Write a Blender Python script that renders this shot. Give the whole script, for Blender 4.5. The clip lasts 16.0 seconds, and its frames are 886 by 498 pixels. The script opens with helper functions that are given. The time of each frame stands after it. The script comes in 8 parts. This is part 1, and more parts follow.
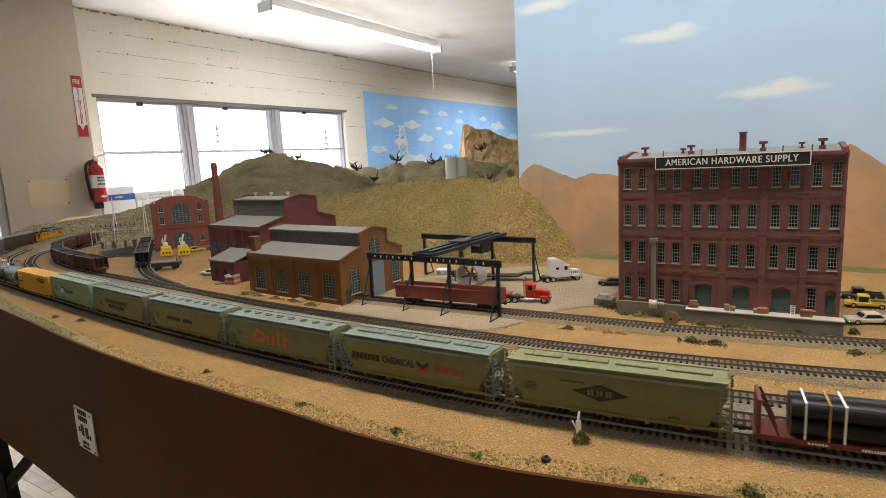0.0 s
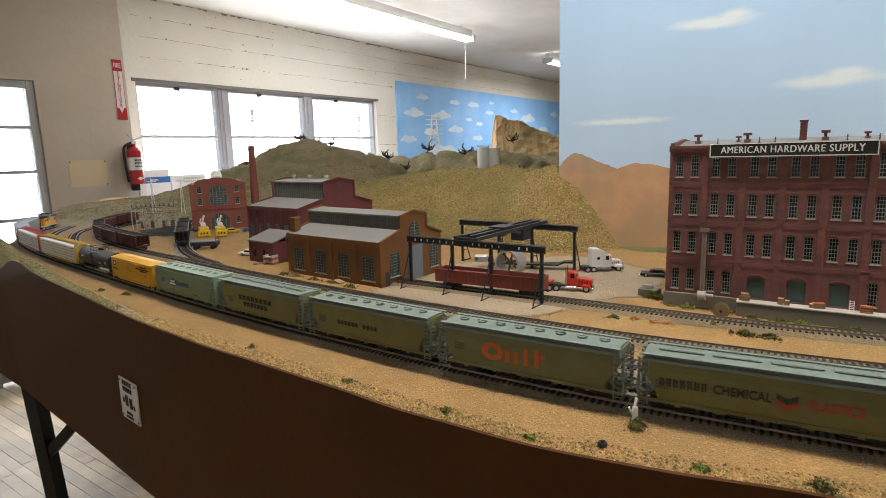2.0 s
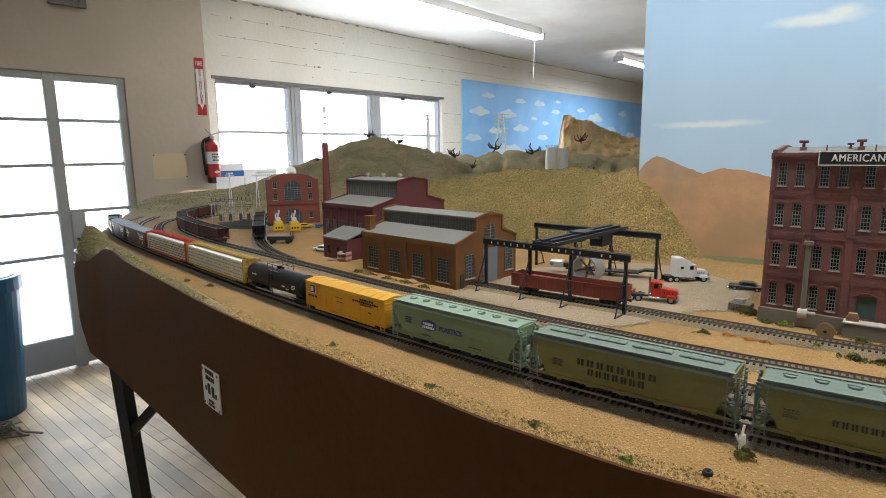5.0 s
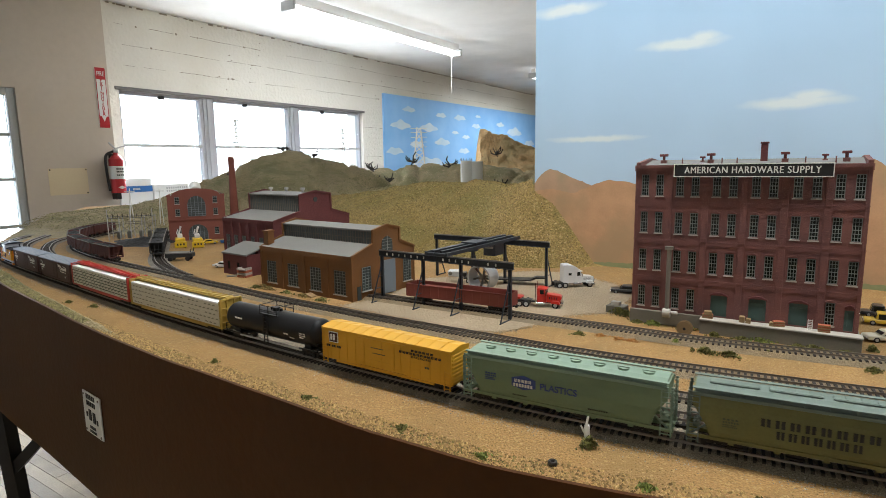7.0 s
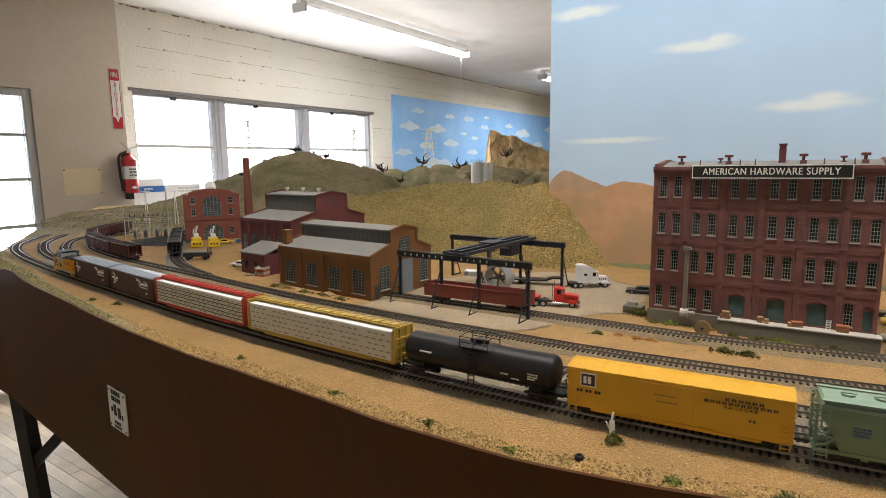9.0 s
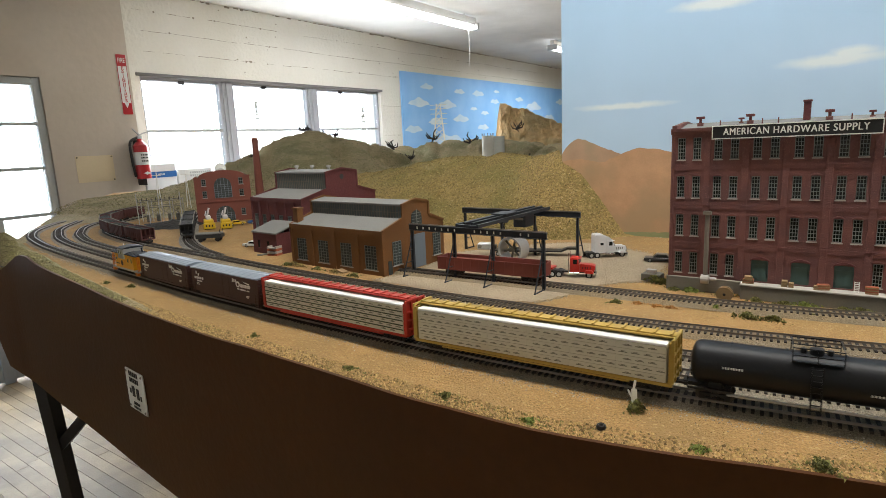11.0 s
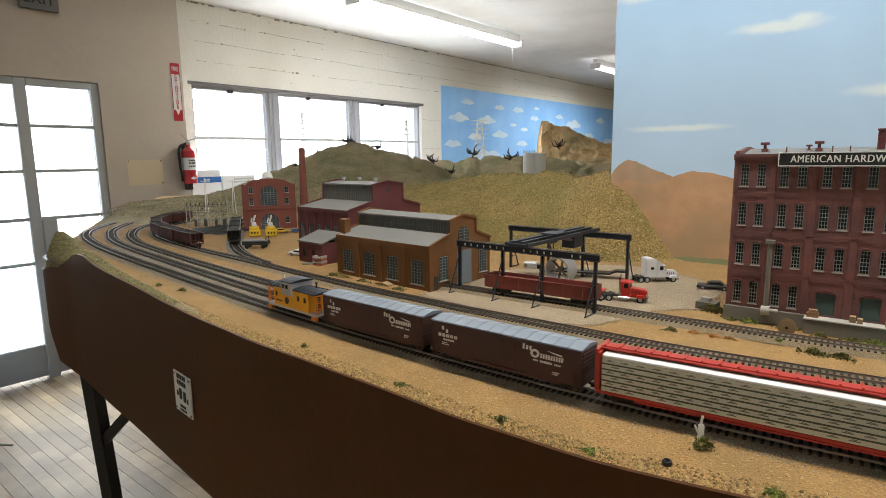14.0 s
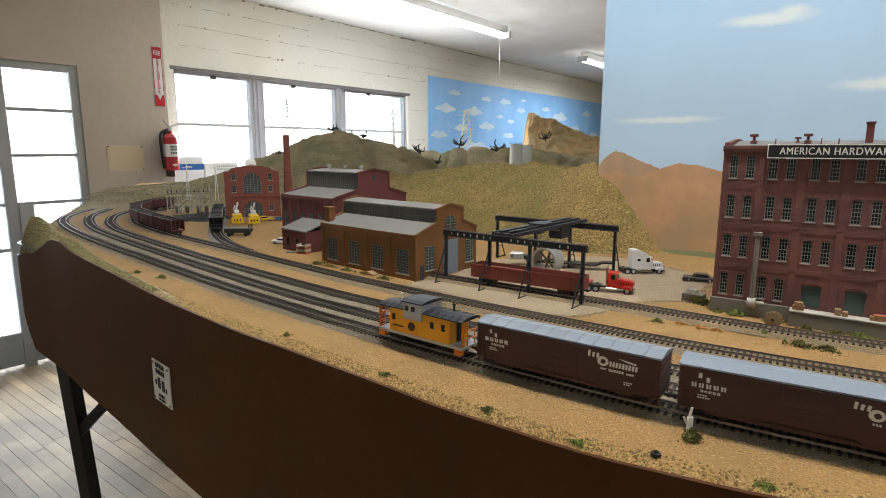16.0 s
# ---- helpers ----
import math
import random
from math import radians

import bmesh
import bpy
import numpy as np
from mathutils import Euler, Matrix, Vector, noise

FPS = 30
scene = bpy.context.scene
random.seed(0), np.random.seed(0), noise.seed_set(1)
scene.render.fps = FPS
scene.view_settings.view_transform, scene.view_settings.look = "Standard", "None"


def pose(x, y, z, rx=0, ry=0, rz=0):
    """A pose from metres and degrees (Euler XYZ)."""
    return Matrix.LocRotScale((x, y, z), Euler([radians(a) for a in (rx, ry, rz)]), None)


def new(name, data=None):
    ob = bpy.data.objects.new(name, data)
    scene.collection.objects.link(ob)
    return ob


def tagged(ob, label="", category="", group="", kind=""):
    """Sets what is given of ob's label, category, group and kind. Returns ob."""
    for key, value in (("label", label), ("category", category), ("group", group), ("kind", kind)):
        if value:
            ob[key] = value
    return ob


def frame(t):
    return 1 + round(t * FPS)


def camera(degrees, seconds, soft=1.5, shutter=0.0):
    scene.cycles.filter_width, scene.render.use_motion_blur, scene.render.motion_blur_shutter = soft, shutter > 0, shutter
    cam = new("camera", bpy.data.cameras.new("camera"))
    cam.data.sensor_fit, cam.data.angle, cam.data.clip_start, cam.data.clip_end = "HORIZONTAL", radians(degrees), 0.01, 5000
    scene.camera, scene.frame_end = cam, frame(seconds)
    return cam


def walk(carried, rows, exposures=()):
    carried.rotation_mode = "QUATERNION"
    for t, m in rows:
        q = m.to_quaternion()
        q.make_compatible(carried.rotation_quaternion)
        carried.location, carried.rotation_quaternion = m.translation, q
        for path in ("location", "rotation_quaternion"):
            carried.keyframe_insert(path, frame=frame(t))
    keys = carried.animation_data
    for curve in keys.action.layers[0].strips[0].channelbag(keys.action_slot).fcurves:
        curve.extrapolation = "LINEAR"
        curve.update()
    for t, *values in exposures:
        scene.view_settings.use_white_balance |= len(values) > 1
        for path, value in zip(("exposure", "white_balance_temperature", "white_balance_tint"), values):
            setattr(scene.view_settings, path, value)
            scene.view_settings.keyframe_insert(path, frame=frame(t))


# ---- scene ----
EXPOSURE = 0.0
cam = camera(75.5, 16.0, soft=0.6, shutter=0.2)
ROWS = [
    (0, 0.0018, 0.0060, 1.5033, -0.308, -8.987, 2.877),
    (0.5, 0.0003, 0.0126, 1.5018, 0.315, -8.965, 2.976),
    (1, -0.0038, 0.0140, 1.4990, 0.777, -8.975, 2.568),
    (1.5, -0.0145, 0.0128, 1.4884, 1.280, -9.540, 2.442),
    (2, -0.0276, 0.0118, 1.4900, 2.395, -9.653, 1.582),
    (2.5, -0.0607, 0.0054, 1.4951, 7.239, -10.210, 0.863),
    (3, -0.0720, -0.0002, 1.4991, 9.628, -10.065, 0.443),
    (5.5, -0.0488, 0.0280, 1.4938, 7.378, -9.420, 0.848),
    (6, -0.0177, 0.0292, 1.4917, 3.565, -8.783, 0.803),
    (6.5, 0.0017, 0.0190, 1.4908, 1.189, -9.015, 0.995),
    (7, 0.0006, 0.0097, 1.4957, 1.222, -8.504, 0.832),
    (7.5, -0.0101, 0.0012, 1.4982, 2.037, -8.254, 0.428),
    (8, -0.0134, -0.0079, 1.5002, 1.631, -8.165, 0.260),
    (8.5, -0.0123, -0.0105, 1.5002, 1.181, -8.095, 0.350),
    (9, -0.0183, -0.0029, 1.4956, 1.945, -8.385, 0.702),
    (11.5, -0.0180, 0.0130, 1.4846, 3.000, -10.757, 2.616),
    (12, -0.0272, 0.0086, 1.4880, 3.382, -8.857, 0.262),
    (12.5, -0.0309, 0.0119, 1.4882, 4.142, -9.025, 0.223),
    (13, -0.0278, 0.0205, 1.4854, 4.261, -9.187, 0.233),
    (13.5, -0.0360, 0.0238, 1.4863, 5.426, -9.427, 0.526),
    (14, -0.0456, 0.0176, 1.4892, 6.582, -9.099, 0.713),
    (14.5, -0.0544, 0.0108, 1.4922, 6.533, -9.122, 0.115),
    (15, -0.0578, 0.0151, 1.4885, 6.028, -9.877, -0.249),
    (15.5, -0.0520, 0.0272, 1.4823, 5.591, -10.079, 0.396),
    (16, -0.0493, 0.0296, 1.4831, 5.200, -9.952, -0.164),
]
# the camera's white balance wanders: seconds, kelvin, tint
WHITE = [(0, 6460, 15), (2, 6350, 14), (3, 6320, 11), (5.5, 5940, 10), (7, 5950, 10), (8.5, 6300, 14), (9, 6440, 15), (11.5, 6050, 10), (12, 6000, 10), (13, 6200, 11), (16, 6130, 11)]
walk(cam, [(t, pose(x, y, z, 90 + pitch, roll, yaw)) for t, x, y, z, yaw, pitch, roll in ROWS], exposures=[(t, EXPOSURE, kelvin, tint) for t, kelvin, tint in WHITE])

G = 1.25           # height of the layout's ground
RAIL = G + 0.0085  # top of the rails


# ---- light ----
def daylight():
    world = bpy.data.worlds.new("world")
    scene.world = world
    world.use_nodes = True
    nt = world.node_tree
    sky = nt.nodes.new("ShaderNodeTexSky")
    sky.sky_type = "NISHITA"
    sky.sun_disc = False
    sky.sun_elevation = radians(40)
    sky.sun_rotation = radians(150)
    bg = nt.nodes["Background"]
    bg.inputs["Strength"].default_value = 0.12
    nt.links.new(sky.outputs[0], bg.inputs[0])


daylight()
ROOM = pose(-2.70, 4.62, 0, 0, 0, 58)   # x along the window wall, y outwards


def area(name, m, sx, sy, watts, color=(1, 1, 1)):
    data = bpy.data.lights.new(name, "AREA")
    data.shape, data.size, data.size_y, data.energy, data.color = "RECTANGLE", sx, sy, watts, color
    ob = new(name, data)
    ob.matrix_world = m
    return ob


WIN_W = 26.0
for cx in (0.42, 1.40, 2.44):
    area("window_light", ROOM @ pose(cx, -0.02, 1.62, -90, 0, 0), 0.85, 0.9, WIN_W, (0.95, 0.98, 1.0))
area("door_light", ROOM @ pose(-1.3, -0.24, 1.25, -90, 0, 0), 1.1, 1.6, WIN_W, (0.95, 0.98, 1.0))

TUBES = [(-0.60, 5.42, 2.655, 58), (1.70, 9.1, 2.655, 58), (0.29, 0.61, 2.655, -33)]   # the last is assumed from the light: over the layout, above the view
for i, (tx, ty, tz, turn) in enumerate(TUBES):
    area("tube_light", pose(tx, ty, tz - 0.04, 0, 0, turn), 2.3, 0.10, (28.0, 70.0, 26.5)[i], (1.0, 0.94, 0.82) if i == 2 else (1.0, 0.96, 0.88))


# ---- materials ----
def material(name, color, rough=0.7, metal=0.0, spec=0.4, vary=0.15, scale=40.0, bump=0.0, fine=0.0, coat=0.0, second=None, rand=0.0, spots=None, island=0.0):
    """Base colour with two scales of mottling; second: a colour blended in by large patches; spots: colour of small specks."""
    m = bpy.data.materials.new(name)
    m.use_nodes = True
    nt = m.node_tree
    b = nt.nodes["Principled BSDF"]
    b.inputs["Roughness"].default_value = rough
    b.inputs["Metallic"].default_value = metal
    b.inputs["Specular IOR Level"].default_value = spec
    if coat:
        b.inputs["Coat Weight"].default_value = coat
    co = nt.nodes.new("ShaderNodeTexCoord")
    big = nt.nodes.new("ShaderNodeTexNoise")
    big.inputs["Scale"].default_value = scale
    big.inputs["Detail"].default_value = 6
    nt.links.new(co.outputs["Object"], big.inputs["Vector"])
    small = nt.nodes.new("ShaderNodeTexNoise")
    small.inputs["Scale"].default_value = scale * 14
    small.inputs["Detail"].default_value = 3
    nt.links.new(co.outputs["Object"], small.inputs["Vector"])
    mix = nt.nodes.new("ShaderNodeMix")
    mix.data_type = "RGBA"
    dark = tuple(c * (1 - vary * 1.6) for c in color)
    light = tuple(min(1, c * (1 + vary * 1.4)) for c in color)
    mix.inputs[6].default_value = (*dark, 1)
    mix.inputs[7].default_value = (*light, 1)
    add = nt.nodes.new("ShaderNodeMath")
    add.operation = "MULTIPLY_ADD"
    add.inputs[1].default_value = 0.5 + fine
    nt.links.new(small.outputs[0], add.inputs[0])
    half = nt.nodes.new("ShaderNodeMath")
    half.operation = "MULTIPLY_ADD"
    half.inputs[1].default_value = 0.5
    half.inputs[2].default_value = -fine / 2
    nt.links.new(big.outputs[0], half.inputs[0])
    nt.links.new(half.outputs[0], add.inputs[2])
    nt.links.new(add.outputs[0], mix.inputs[0])
    out = mix.outputs[2]

    def blend(out, col, scale, lo, hi, amount):
        n = nt.nodes.new("ShaderNodeTexNoise")
        n.inputs["Scale"].default_value = scale
        n.inputs["Detail"].default_value = 5
        nt.links.new(co.outputs["Object"], n.inputs["Vector"])
        r = nt.nodes.new("ShaderNodeMapRange")
        r.inputs[1].default_value, r.inputs[2].default_value, r.inputs[4].default_value = lo, hi, amount
        nt.links.new(n.outputs[0], r.inputs[0])
        x = nt.nodes.new("ShaderNodeMix")
        x.data_type = "RGBA"
        x.inputs[7].default_value = (*col, 1)
        nt.links.new(r.outputs[0], x.inputs[0])
        nt.links.new(out, x.inputs[6])
        return x.outputs[2]

    if second:
        out = blend(out, second, scale * 0.35, 0.45, 0.62, 0.85)
    if spots:
        out = blend(out, spots, scale * 9, 0.6, 0.66, 0.9)
    if rand:
        info = nt.nodes.new("ShaderNodeObjectInfo")
        hsv = nt.nodes.new("ShaderNodeHueSaturation")
        mr = nt.nodes.new("ShaderNodeMapRange")
        mr.inputs[3].default_value, mr.inputs[4].default_value = 1 - rand, 1 + rand
        nt.links.new(info.outputs["Random"], mr.inputs[0])
        nt.links.new(mr.outputs[0], hsv.inputs["Value"])
        nt.links.new(out, hsv.inputs["Color"])
        out = hsv.outputs[0]
    if island:
        geo = nt.nodes.new("ShaderNodeNewGeometry")
        hsv = nt.nodes.new("ShaderNodeHueSaturation")
        mr = nt.nodes.new("ShaderNodeMapRange")
        mr.inputs[3].default_value, mr.inputs[4].default_value = 1 - island, 1 + island
        nt.links.new(geo.outputs["Random Per Island"], mr.inputs[0])
        nt.links.new(mr.outputs[0], hsv.inputs["Value"])
        nt.links.new(out, hsv.inputs["Color"])
        out = hsv.outputs[0]
    nt.links.new(out, b.inputs["Base Color"])
    if bump:
        bp = nt.nodes.new("ShaderNodeBump")
        bp.inputs["Strength"].default_value = min(1.0, bump)
        bp.inputs["Distance"].default_value = 0.15 / scale
        nt.links.new(add.outputs[0], bp.inputs["Height"])
        nt.links.new(bp.outputs[0], b.inputs["Normal"])
    return m


def glow(name, color, strength):
    m = bpy.data.materials.new(name)
    m.use_nodes = True
    b = m.node_tree.nodes["Principled BSDF"]
    b.inputs["Base Color"].default_value = (*color, 1)
    b.inputs["Emission Color"].default_value = (*color, 1)
    b.inputs["Emission Strength"].default_value = strength
    return m


def glass(name, color=(0.9, 0.95, 0.95), rough=0.02):
    m = bpy.data.materials.new(name)
    m.use_nodes = True
    b = m.node_tree.nodes["Principled BSDF"]
    b.inputs["Base Color"].default_value = (*color, 1)
    b.inputs["Transmission Weight"].default_value = 1.0
    b.inputs["Roughness"].default_value = rough
    b.inputs["IOR"].default_value = 1.1
    return m


PLASTER = material("plaster", (0.74, 0.72, 0.66), 0.85, scale=2.2, vary=0.05, bump=0.3, second=(0.66, 0.63, 0.55))
# darker and browner than the window wall's plaster
PLASTER_GREY = material("darker_plaster", (0.53, 0.465, 0.39), 0.8, scale=1.6, vary=0.08, bump=0.05, second=(0.46, 0.395, 0.32))
CEILING = material("ceiling_paint", (0.70, 0.69, 0.66), 0.9, scale=8, vary=0.06, bump=0.5, second=(0.64, 0.63, 0.60))
CRACK = material("flaked_edge", (0.27, 0.23, 0.18), 0.95, scale=60, vary=0.4)
STEEL_SASH = material("grey_sash_paint", (0.42, 0.43, 0.42), 0.55, scale=12, vary=0.12)
FRAME_GREY = material("lavender_grey_frame_paint", (0.33, 0.335, 0.36), 0.55, scale=10, vary=0.1)
HEAD_DARK = material("dark_window_head", (0.16, 0.155, 0.15), 0.6, scale=14, vary=0.3)
WHITE_TRIM = material("white_trim", (0.72, 0.72, 0.70), 0.55, scale=10, vary=0.08)
DAY = glow("overcast_daylight", (0.97, 0.99, 1.0), 5.0)
TUBE = glow("lit_tube", (1.0, 0.99, 0.95), 9.5)
BOARD = material("floorboard", (0.43, 0.31, 0.17), 0.5, scale=9, vary=0.28, bump=0.2, rand=0.26, second=(0.28, 0.205, 0.12))
FASCIA = material("brown_hardboard", (0.078, 0.026, 0.0030), 0.5, scale=6, vary=0.22, bump=0.05, spec=0.22, second=(0.060, 0.022, 0.004))
FASCIA_EDGE = material("raw_hardboard_edge", (0.25, 0.17, 0.10), 0.8, scale=60, vary=0.25)
BLACK = material("black_paint", (0.018, 0.016, 0.015), 0.45, scale=30, vary=0.3)
SAND = material("sand_scenic", (0.345, 0.205, 0.075), 0.95, scale=34, vary=0.34, bump=0.5, fine=0.9, second=(0.29, 0.18, 0.068), spots=(0.45, 0.30, 0.13))
HILL = material("hill_scenic", (0.35, 0.245, 0.085), 0.95, scale=18, vary=0.45, bump=1.0, fine=0.8, second=(0.225, 0.195, 0.06), spots=(0.56, 0.42, 0.20))
HILL_GREY = material("grey_green_hill", (0.37, 0.30, 0.165), 0.95, scale=15, vary=0.5, bump=1.0, fine=0.7, second=(0.20, 0.195, 0.090), spots=(0.52, 0.43, 0.28))
ROCK = material("ochre_rock", (0.68, 0.47, 0.24), 0.9, scale=14, vary=0.3, bump=0.8, fine=0.6, second=(0.50, 0.39, 0.21), spots=(0.36, 0.31, 0.16))
PAD = material("pale_yard_gravel", (0.41, 0.32, 0.21), 0.95, scale=22, vary=0.2, bump=0.9, fine=0.6, second=(0.38, 0.30, 0.20))
BALLAST = material("ballast", (0.265, 0.22, 0.155), 0.95, scale=60, vary=0.45, bump=1.0, fine=0.8)
BALLAST_SAND = material("sandy_track_bed", (0.30, 0.225, 0.13), 0.95, scale=60, vary=0.4, bump=1.0, fine=0.8, second=(0.26, 0.21, 0.14))
BALLAST_DARK = material("oily_ballast", (0.25, 0.23, 0.20), 0.95, scale=60, vary=0.45, bump=1.0, fine=0.8)
TIE = material("plastic_tie", (0.036, 0.027, 0.020), 0.8, scale=90, vary=0.3)
RAILM = material("weathered_rail", (0.25, 0.215, 0.18), 0.42, 0.7, scale=40, vary=0.2)
COAL = material("coal", (0.02, 0.02, 0.02), 0.7, scale=120, vary=0.5, bump=1.0)
BRICK_RED = material("painted_red_brick", (0.182, 0.074, 0.064), 0.8, scale=55, vary=0.22, bump=0.3, fine=0.6, second=(0.128, 0.057, 0.056), spots=(0.22, 0.10, 0.082))
BRICK_BRIGHT = material("bright_red_brick", (0.20, 0.066, 0.046), 0.8, scale=30, vary=0.28, bump=0.25, fine=0.4)
BRICK_DARK = material("deep_red_brick", (0.125, 0.036, 0.036), 0.8, scale=26, vary=0.24, bump=0.3, fine=0.3)
BRICK_ORANGE = material("orange_brown_brick", (0.185, 0.080, 0.021), 0.75, scale=40, vary=0.2, bump=0.3, fine=0.5, second=(0.155, 0.068, 0.02))
ROOF_GREY = material("grey_roof_sheet", (0.185, 0.18, 0.17), 0.75, scale=20, vary=0.1, bump=0.15)
STONE = material("grey_stone", (0.42, 0.40, 0.36), 0.85, scale=40, vary=0.15, bump=0.3)
STONE_DARK = material("dark_grey_stone", (0.185, 0.17, 0.14), 0.85, scale=40, vary=0.2, bump=0.3)
SILL = material("sill_paint", (0.42, 0.39, 0.35), 0.7, scale=60, vary=0.1)
SASH_GREEN = material("grey_green_sash", (0.19, 0.22, 0.21), 0.6, scale=60, vary=0.1)
DOOR_GREEN = material("teal_door", (0.06, 0.105, 0.095), 0.6, scale=60, vary=0.15)
PANE_DARK = material("dark_pane", (0.012, 0.015, 0.015), 0.2, scale=30, vary=0.2)
PANE_GREY = material("frosted_pane", (0.065, 0.075, 0.075), 0.25, scale=60, vary=0.25)
LANTERN = material("grey_teal_pane", (0.095, 0.108, 0.105), 0.3, scale=60, vary=0.3)
DOOR_GREY = material("blue_grey_door", (0.17, 0.20, 0.23), 0.6, scale=60, vary=0.1)
GANTRY = material("dark_steel", (0.035, 0.04, 0.05), 0.5, 0.3, scale=50, vary=0.3)
SIGN_WHITE = material("sign_white", (0.78, 0.77, 0.72), 0.6, scale=60, vary=0.05)
SIGN_BLACK = material("sign_black", (0.015, 0.015, 0.015), 0.5, scale=60, vary=0.2)


# ---- helpers for building ----
def to_mesh(name, bm, mat, smooth=False):
    me = bpy.data.meshes.new(name)
    bmesh.ops.recalc_face_normals(bm, faces=bm.faces)
    bm.to_mesh(me)
    bm.free()
    me.materials.append(mat)
    if smooth:
        me.shade_smooth()
    return me


def part(name, bm, mat, parent=None, label="", m=None, smooth=False):
    me = bm if isinstance(bm, bpy.types.Mesh) else to_mesh(name, bm, mat, smooth)
    ob = new(name, me)
    if parent:
        ob.parent = parent
    if m is not None:
        ob.matrix_basis = m
    if label:
        tagged(ob, label)
    return ob


def thing(name, m, label, category, group="", kind=""):
    ob = new(name)
    ob.empty_display_size = 0.02
    ob.matrix_basis = m
    return tagged(ob, label, category, group, kind)


def box(bm, x0, x1, y0, y1, z0, z1, bevel=0.0, m=None):
    r = bmesh.ops.create_cube(bm, size=1.0)
    vs = r["verts"]
    for v in vs:
        v.co = Vector((x0 + (v.co.x + 0.5) * (x1 - x0), y0 + (v.co.y + 0.5) * (y1 - y0), z0 + (v.co.z + 0.5) * (z1 - z0)))
    if m is not None:
        bmesh.ops.transform(bm, matrix=m, verts=vs)
    if bevel:
        es = list({e for v in vs for e in v.link_edges})
        bmesh.ops.bevel(bm, geom=es, offset=bevel, segments=1, affect="EDGES")


def boxes(*specs, bevel=0.0):
    bm = bmesh.new()
    for s in specs:
        box(bm, *s, bevel=bevel)
    return bm


def rod(bm, a, b, r, seg=8, r2=None):
    a, b = Vector(a), Vector(b)
    d = b - a
    m = Matrix.Translation((a + b) / 2) @ d.to_track_quat("Z", "Y").to_matrix().to_4x4()
    bmesh.ops.create_cone(bm, cap_ends=True, segments=seg, radius1=r, radius2=r if r2 is None else r2, depth=d.length, matrix=m)


def bar(bm, a, b, w, h=None):
    """A square bar between two points."""
    a, b = Vector(a), Vector(b)
    d = b - a
    h = h or w
    m = Matrix.Translation((a + b) / 2) @ d.to_track_quat("Z", "Y").to_matrix().to_4x4()
    box(bm, -w / 2, w / 2, -h / 2, h / 2, -d.length / 2, d.length / 2, m=m)


def rods(*specs, seg=8):
    bm = bmesh.new()
    for s in specs:
        rod(bm, *(s if len(s) > 3 else (*s, seg)))
    return bm


def prism(pts, y0, y1, bm=None, m=None):
    """A polygon of (x, z) points pushed from y0 to y1."""
    bm = bm or bmesh.new()
    a = [bm.verts.new((x, y0, z)) for x, z in pts]
    b = [bm.verts.new((x, y1, z)) for x, z in pts]
    bm.faces.new(a)
    bm.faces.new(b[::-1])
    n = len(pts)
    for i in range(n):
        bm.faces.new((a[i], b[i], b[(i + 1) % n], a[(i + 1) % n]))
    if m is not None:
        bmesh.ops.transform(bm, matrix=m, verts=a + b)
    return bm


def lettering(name, text, size, mat, parent, m, label="", depth=0.0003, align="CENTER", space=1.0, stretch=1.0, weight=0.0):
    cu = bpy.data.curves.new(name, "FONT")
    cu.body, cu.size, cu.extrude, cu.align_x, cu.align_y, cu.space_character = text, size, depth, align, "CENTER", space
    cu.offset = size * weight
    tmp = bpy.data.objects.new("tmp", cu)
    me = bpy.data.meshes.new_from_object(tmp)
    bpy.data.objects.remove(tmp)
    me.transform(Matrix.Diagonal((stretch, 1, 1, 1)))
    me.materials.append(mat)
    return part(name, me, mat, parent, label, m)


def word_bars(bm, x0, x1, z, h, n, y, thick=0.0003, gap=0.36):
    """A word as a row of plain bars, one for each letter, on the side at y."""
    w = (x1 - x0) / n
    for i in range(n):
        a = x0 + i * w
        b = a + (1 - gap) * w
        if n > 2 and w > 0.003:
            box(bm, a, a + (b - a) * 0.40, y - thick, y + thick, z - h / 2, z + h / 2)
            box(bm, a + (b - a) * 0.62, b, y - thick, y + thick, z - h / 2, z + h / 2)
        else:
            box(bm, a, b, y - thick, y + thick, z - h / 2, z + h / 2)


def spline(pts, n=24):
    p = [Vector((*q, 0)[:3]) for q in pts]
    p = [2 * p[0] - p[1]] + p + [2 * p[-1] - p[-2]]
    out = []
    for i in range(1, len(p) - 2):
        a, b, c, d = p[i - 1:i + 3]
        for j in range(n):
            u = j / n
            out.append(0.5 * (2 * b + (c - a) * u + (2 * a - 5 * b + 4 * c - d) * u * u + (3 * b - a - 3 * c + d) * u ** 3))
    out.append(p[-2])
    return out


class Line:
    """A curve in plan, read by the way along it."""

    def __init__(self, pts, n=24):
        self.p = spline(pts, n)
        self.s = [0.0]
        for a, b in zip(self.p, self.p[1:]):
            self.s.append(self.s[-1] + (b - a).length)
        self.length = self.s[-1]

    def at(self, s):
        s = min(max(s, 0.0), self.length)
        i = min(int(np.searchsorted(self.s, s, side="right")) - 1, len(self.p) - 2)
        u = (s - self.s[i]) / max(1e-9, self.s[i + 1] - self.s[i])
        return self.p[i].lerp(self.p[i + 1], u)

    def turn(self, s):
        return (self.at(s + 0.004) - self.at(s - 0.004)).normalized()


